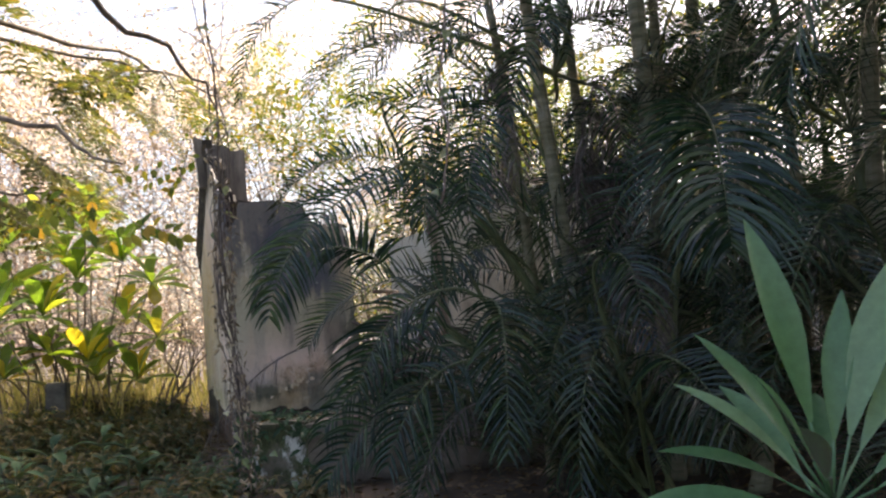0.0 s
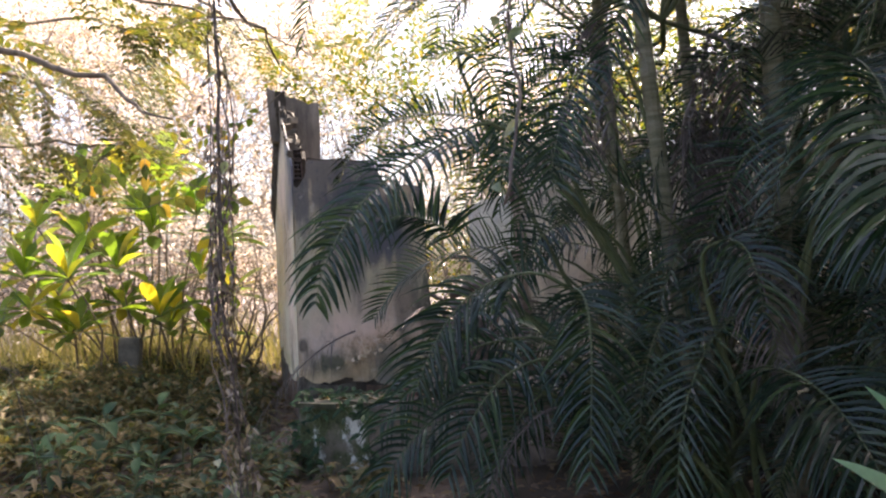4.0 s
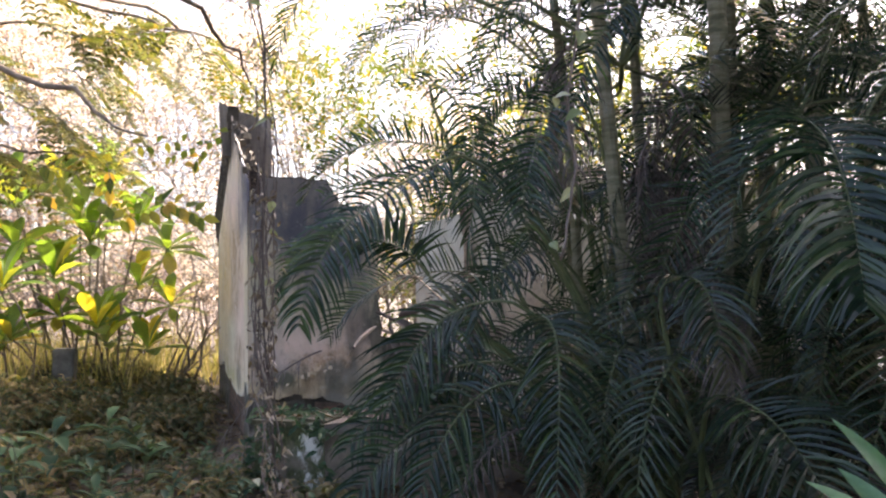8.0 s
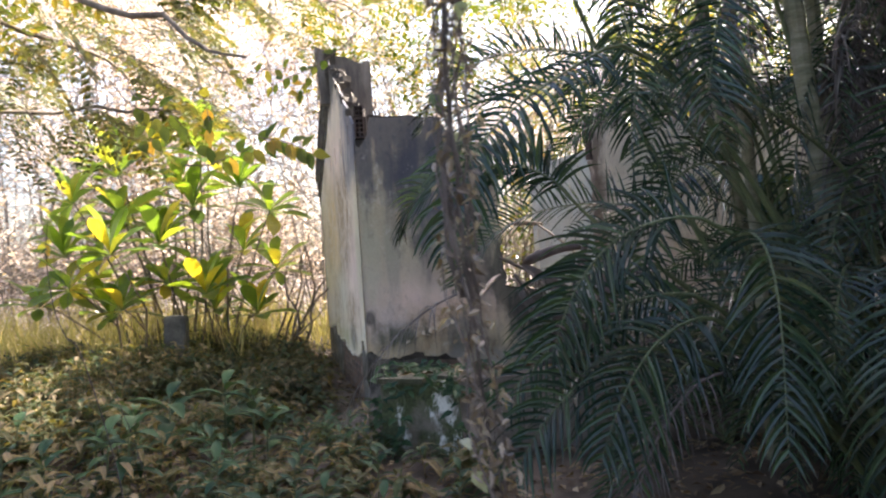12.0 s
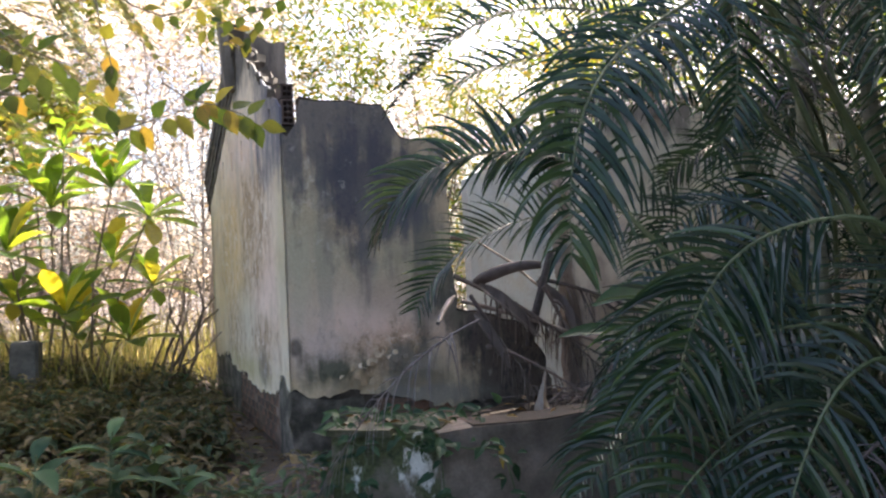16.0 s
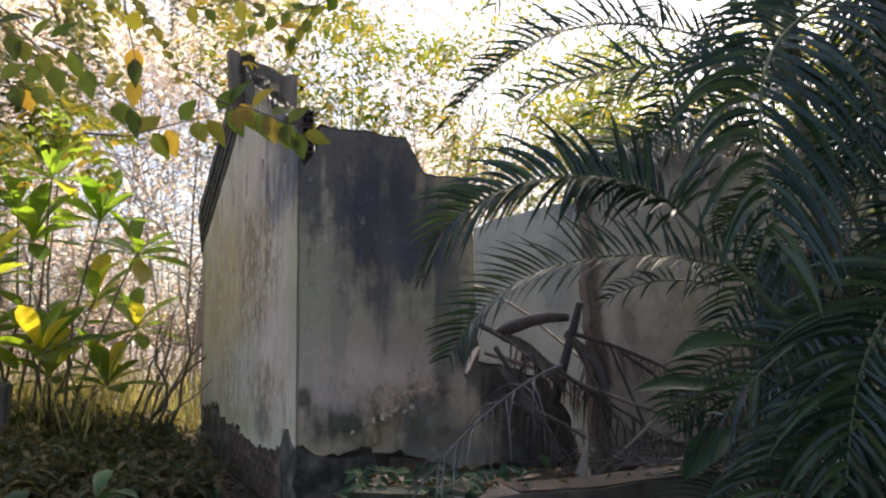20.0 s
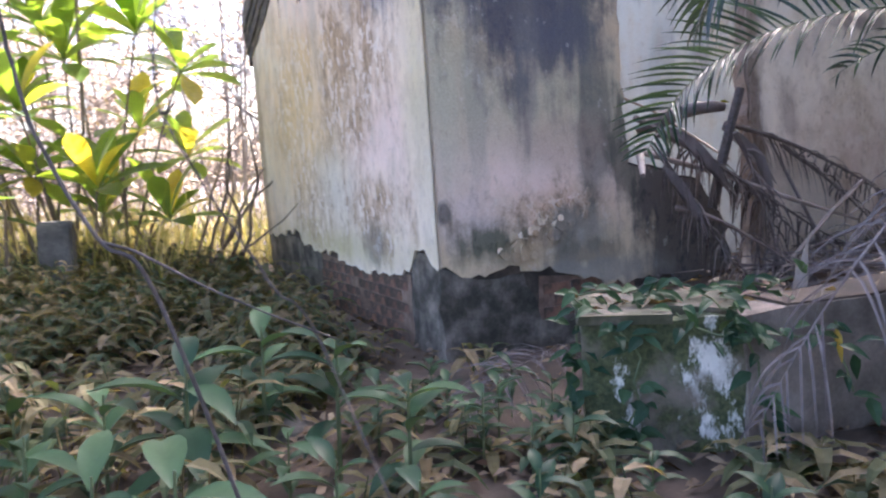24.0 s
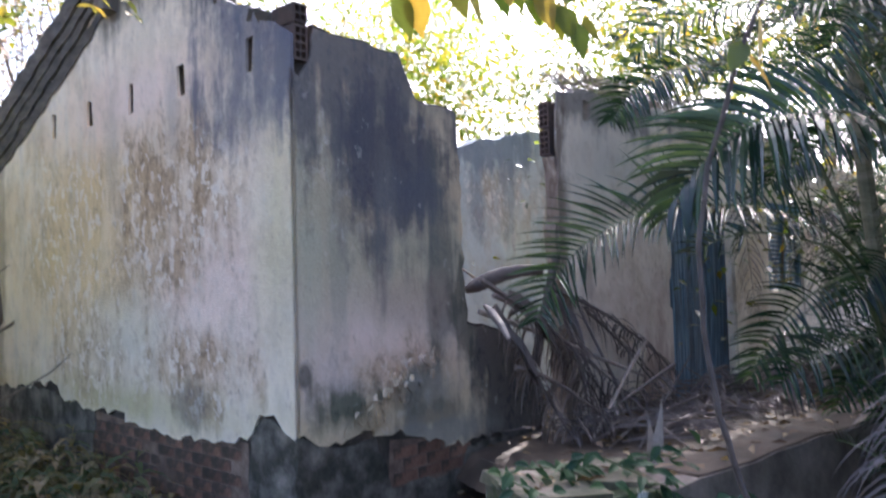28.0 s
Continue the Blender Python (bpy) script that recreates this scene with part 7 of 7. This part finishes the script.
def bent_stem(sap, base, main, r0, r1, name="stem"):
    b = Bag()
    line = []
    n = 9 * len(main)
    for q in np.linspace(0, len(main) - 1, n):
        k = min(int(q), len(main) - 2)
        f = q - k
        a, p, c, d = (Vector(main[min(max(i, 0), len(main) - 1)]) for i in (k - 1, k, k + 1, k + 2))
        v = p + (c - a) * 0.5 * f + (a - p * 2.5 + c * 2 - d * 0.5) * f * f + (p * 1.5 - a * 0.5 - c * 1.5 + d * 0.5) * f ** 3
        line.append(v - base + Vector((noise.noise(Vector((q * 2, 0, r0 * 900))), noise.noise(Vector((q * 2, 5, r0 * 900))), 0)) * 0.002)
    b.tube(line, [r0 + (r1 - r0) * i / (n - 1) for i in range(n)], 8)
    return part(name, b.mesh(name, True), SAPLING, sap)


def build_sapling():
    base = Vector((-2.62, 4.86, 0.08))
    sap = thing("sapling", "thin bare bent sapling close to the path", "sapling", at=base)
    bent_stem(sap, base, [(-2.62, 4.86, 0.02), (-2.68, 4.82, 0.6), (-2.79, 4.765, 1.14), (-2.848, 4.75, 1.233), (-2.89, 4.754, 1.311), (-2.912, 4.756, 1.371), (-2.922, 4.758, 1.424), (-2.928, 4.756, 1.467), (-2.932, 4.752, 1.53), (-2.925, 4.738, 1.6), (-2.91, 4.715, 1.68), (-2.87, 4.68, 1.8)], 0.003, 0.0018)
    bent_stem(sap, base, [(-2.848, 4.75, 1.233), (-2.81, 4.755, 1.217), (-2.76, 4.76, 1.183), (-2.695, 4.765, 1.145), (-2.6, 4.8, 1.09)], 0.0022, 0.001, "side_branch")
    for p, w in (((-2.915, 4.72, 1.665), (0.5, -0.2, -0.6)), ((-2.912, 4.718, 1.67), (-0.6, -0.2, -0.5)), ((-2.905, 4.71, 1.69), (0.3, 0.3, -0.8))):
        lf = Bag()
        lf.blade(Vector(p) - base, w, (0, -0.6, 0.8), 0.04, 0.018, 0.4, 0.12, 5, (0.25, 0.9, 1.0, 0.7, 0.05))
        part("leaf", lf.mesh("leaf", True), SPRAY_LEAF, sap)
    base = Vector((-2.4, 4.72, 0.08))
    twig = thing("sapling", "thin dry twig with knobbly buds beside the path", "sapling", at=base)
    bent_stem(twig, base, [(-2.4, 4.72, 0.02), (-2.46, 4.68, 0.6), (-2.6, 4.635, 1.1), (-2.645, 4.622, 1.18), (-2.669, 4.615, 1.225), (-2.705, 4.6, 1.3), (-2.728, 4.585, 1.356), (-2.73, 4.585, 1.4), (-2.722, 4.59, 1.47), (-2.71, 4.6, 1.56)], 0.0015, 0.0009)
    bent_stem(twig, base, [(-2.728, 4.585, 1.356), (-2.72, 4.58, 1.357), (-2.714, 4.578, 1.366)], 0.0016, 0.0008, "side_branch")
    for z in (1.335, 1.375, 1.39, 1.41, 1.43):
        bent_stem(twig, base, [(-2.729, 4.585, z), (-2.725 if z < 1.4 else -2.733, 4.583, z + 0.003)], 0.0012, 0.0006, "bud")


build_sapling()


# ---- bare shrub by the far edge of the gable, stones in the weeds ----
def build_bare_shrub():
    rng = random.Random(121)
    at = Vector((-4.15, 11.75, 0.3))
    ob = thing("bare_shrub", "crooked bare shrub against the gable wall", "shrub", at=at)
    for k in range(9):
        b = Bag()
        p = Vector((rng.uniform(-0.25, 0.25), rng.uniform(-0.2, 0.2), -0.1))
        w = Vector((rng.uniform(-0.5, 0.35), rng.uniform(-0.5, 0.3), 1)).normalized()
        line = []
        for i in range(11):
            line.append(p.copy())
            w = (w + Vector((rng.uniform(-0.4, 0.4), rng.uniform(-0.35, 0.35), rng.uniform(-0.25, 0.25)))).normalized()
            p = p + w * rng.uniform(0.16, 0.27)
        b.tube(line, [0.024 * (1 - 0.8 * i / 10) for i in range(11)], 6)
        part("branch", b.mesh("branch", True), BARK, ob)


build_bare_shrub()


def build_stones():
    rng = random.Random(131)
    for x, y, r in ((-2.05, 4.55, 0.13), (-2.35, 4.75, 0.1), (-1.85, 4.75, 0.09), (-3.0, 7.3, 0.1)):
        bm = bmesh.new()
        bmesh.ops.create_icosphere(bm, subdivisions=3, radius=r)
        for v in bm.verts:
            v.co *= 1 + 0.3 * noise.noise(v.co * 6 + Vector((x * 9, y, 0)))
            v.co.z *= 0.7
        ob = part("stone", bm, CONCRETE)
        ob.location = (x, y, ground_z(x, y) + r * 0.3)
        tagged(ob, "grey mossy stone half sunk in leaf litter", "stone", "stones")


build_stones()
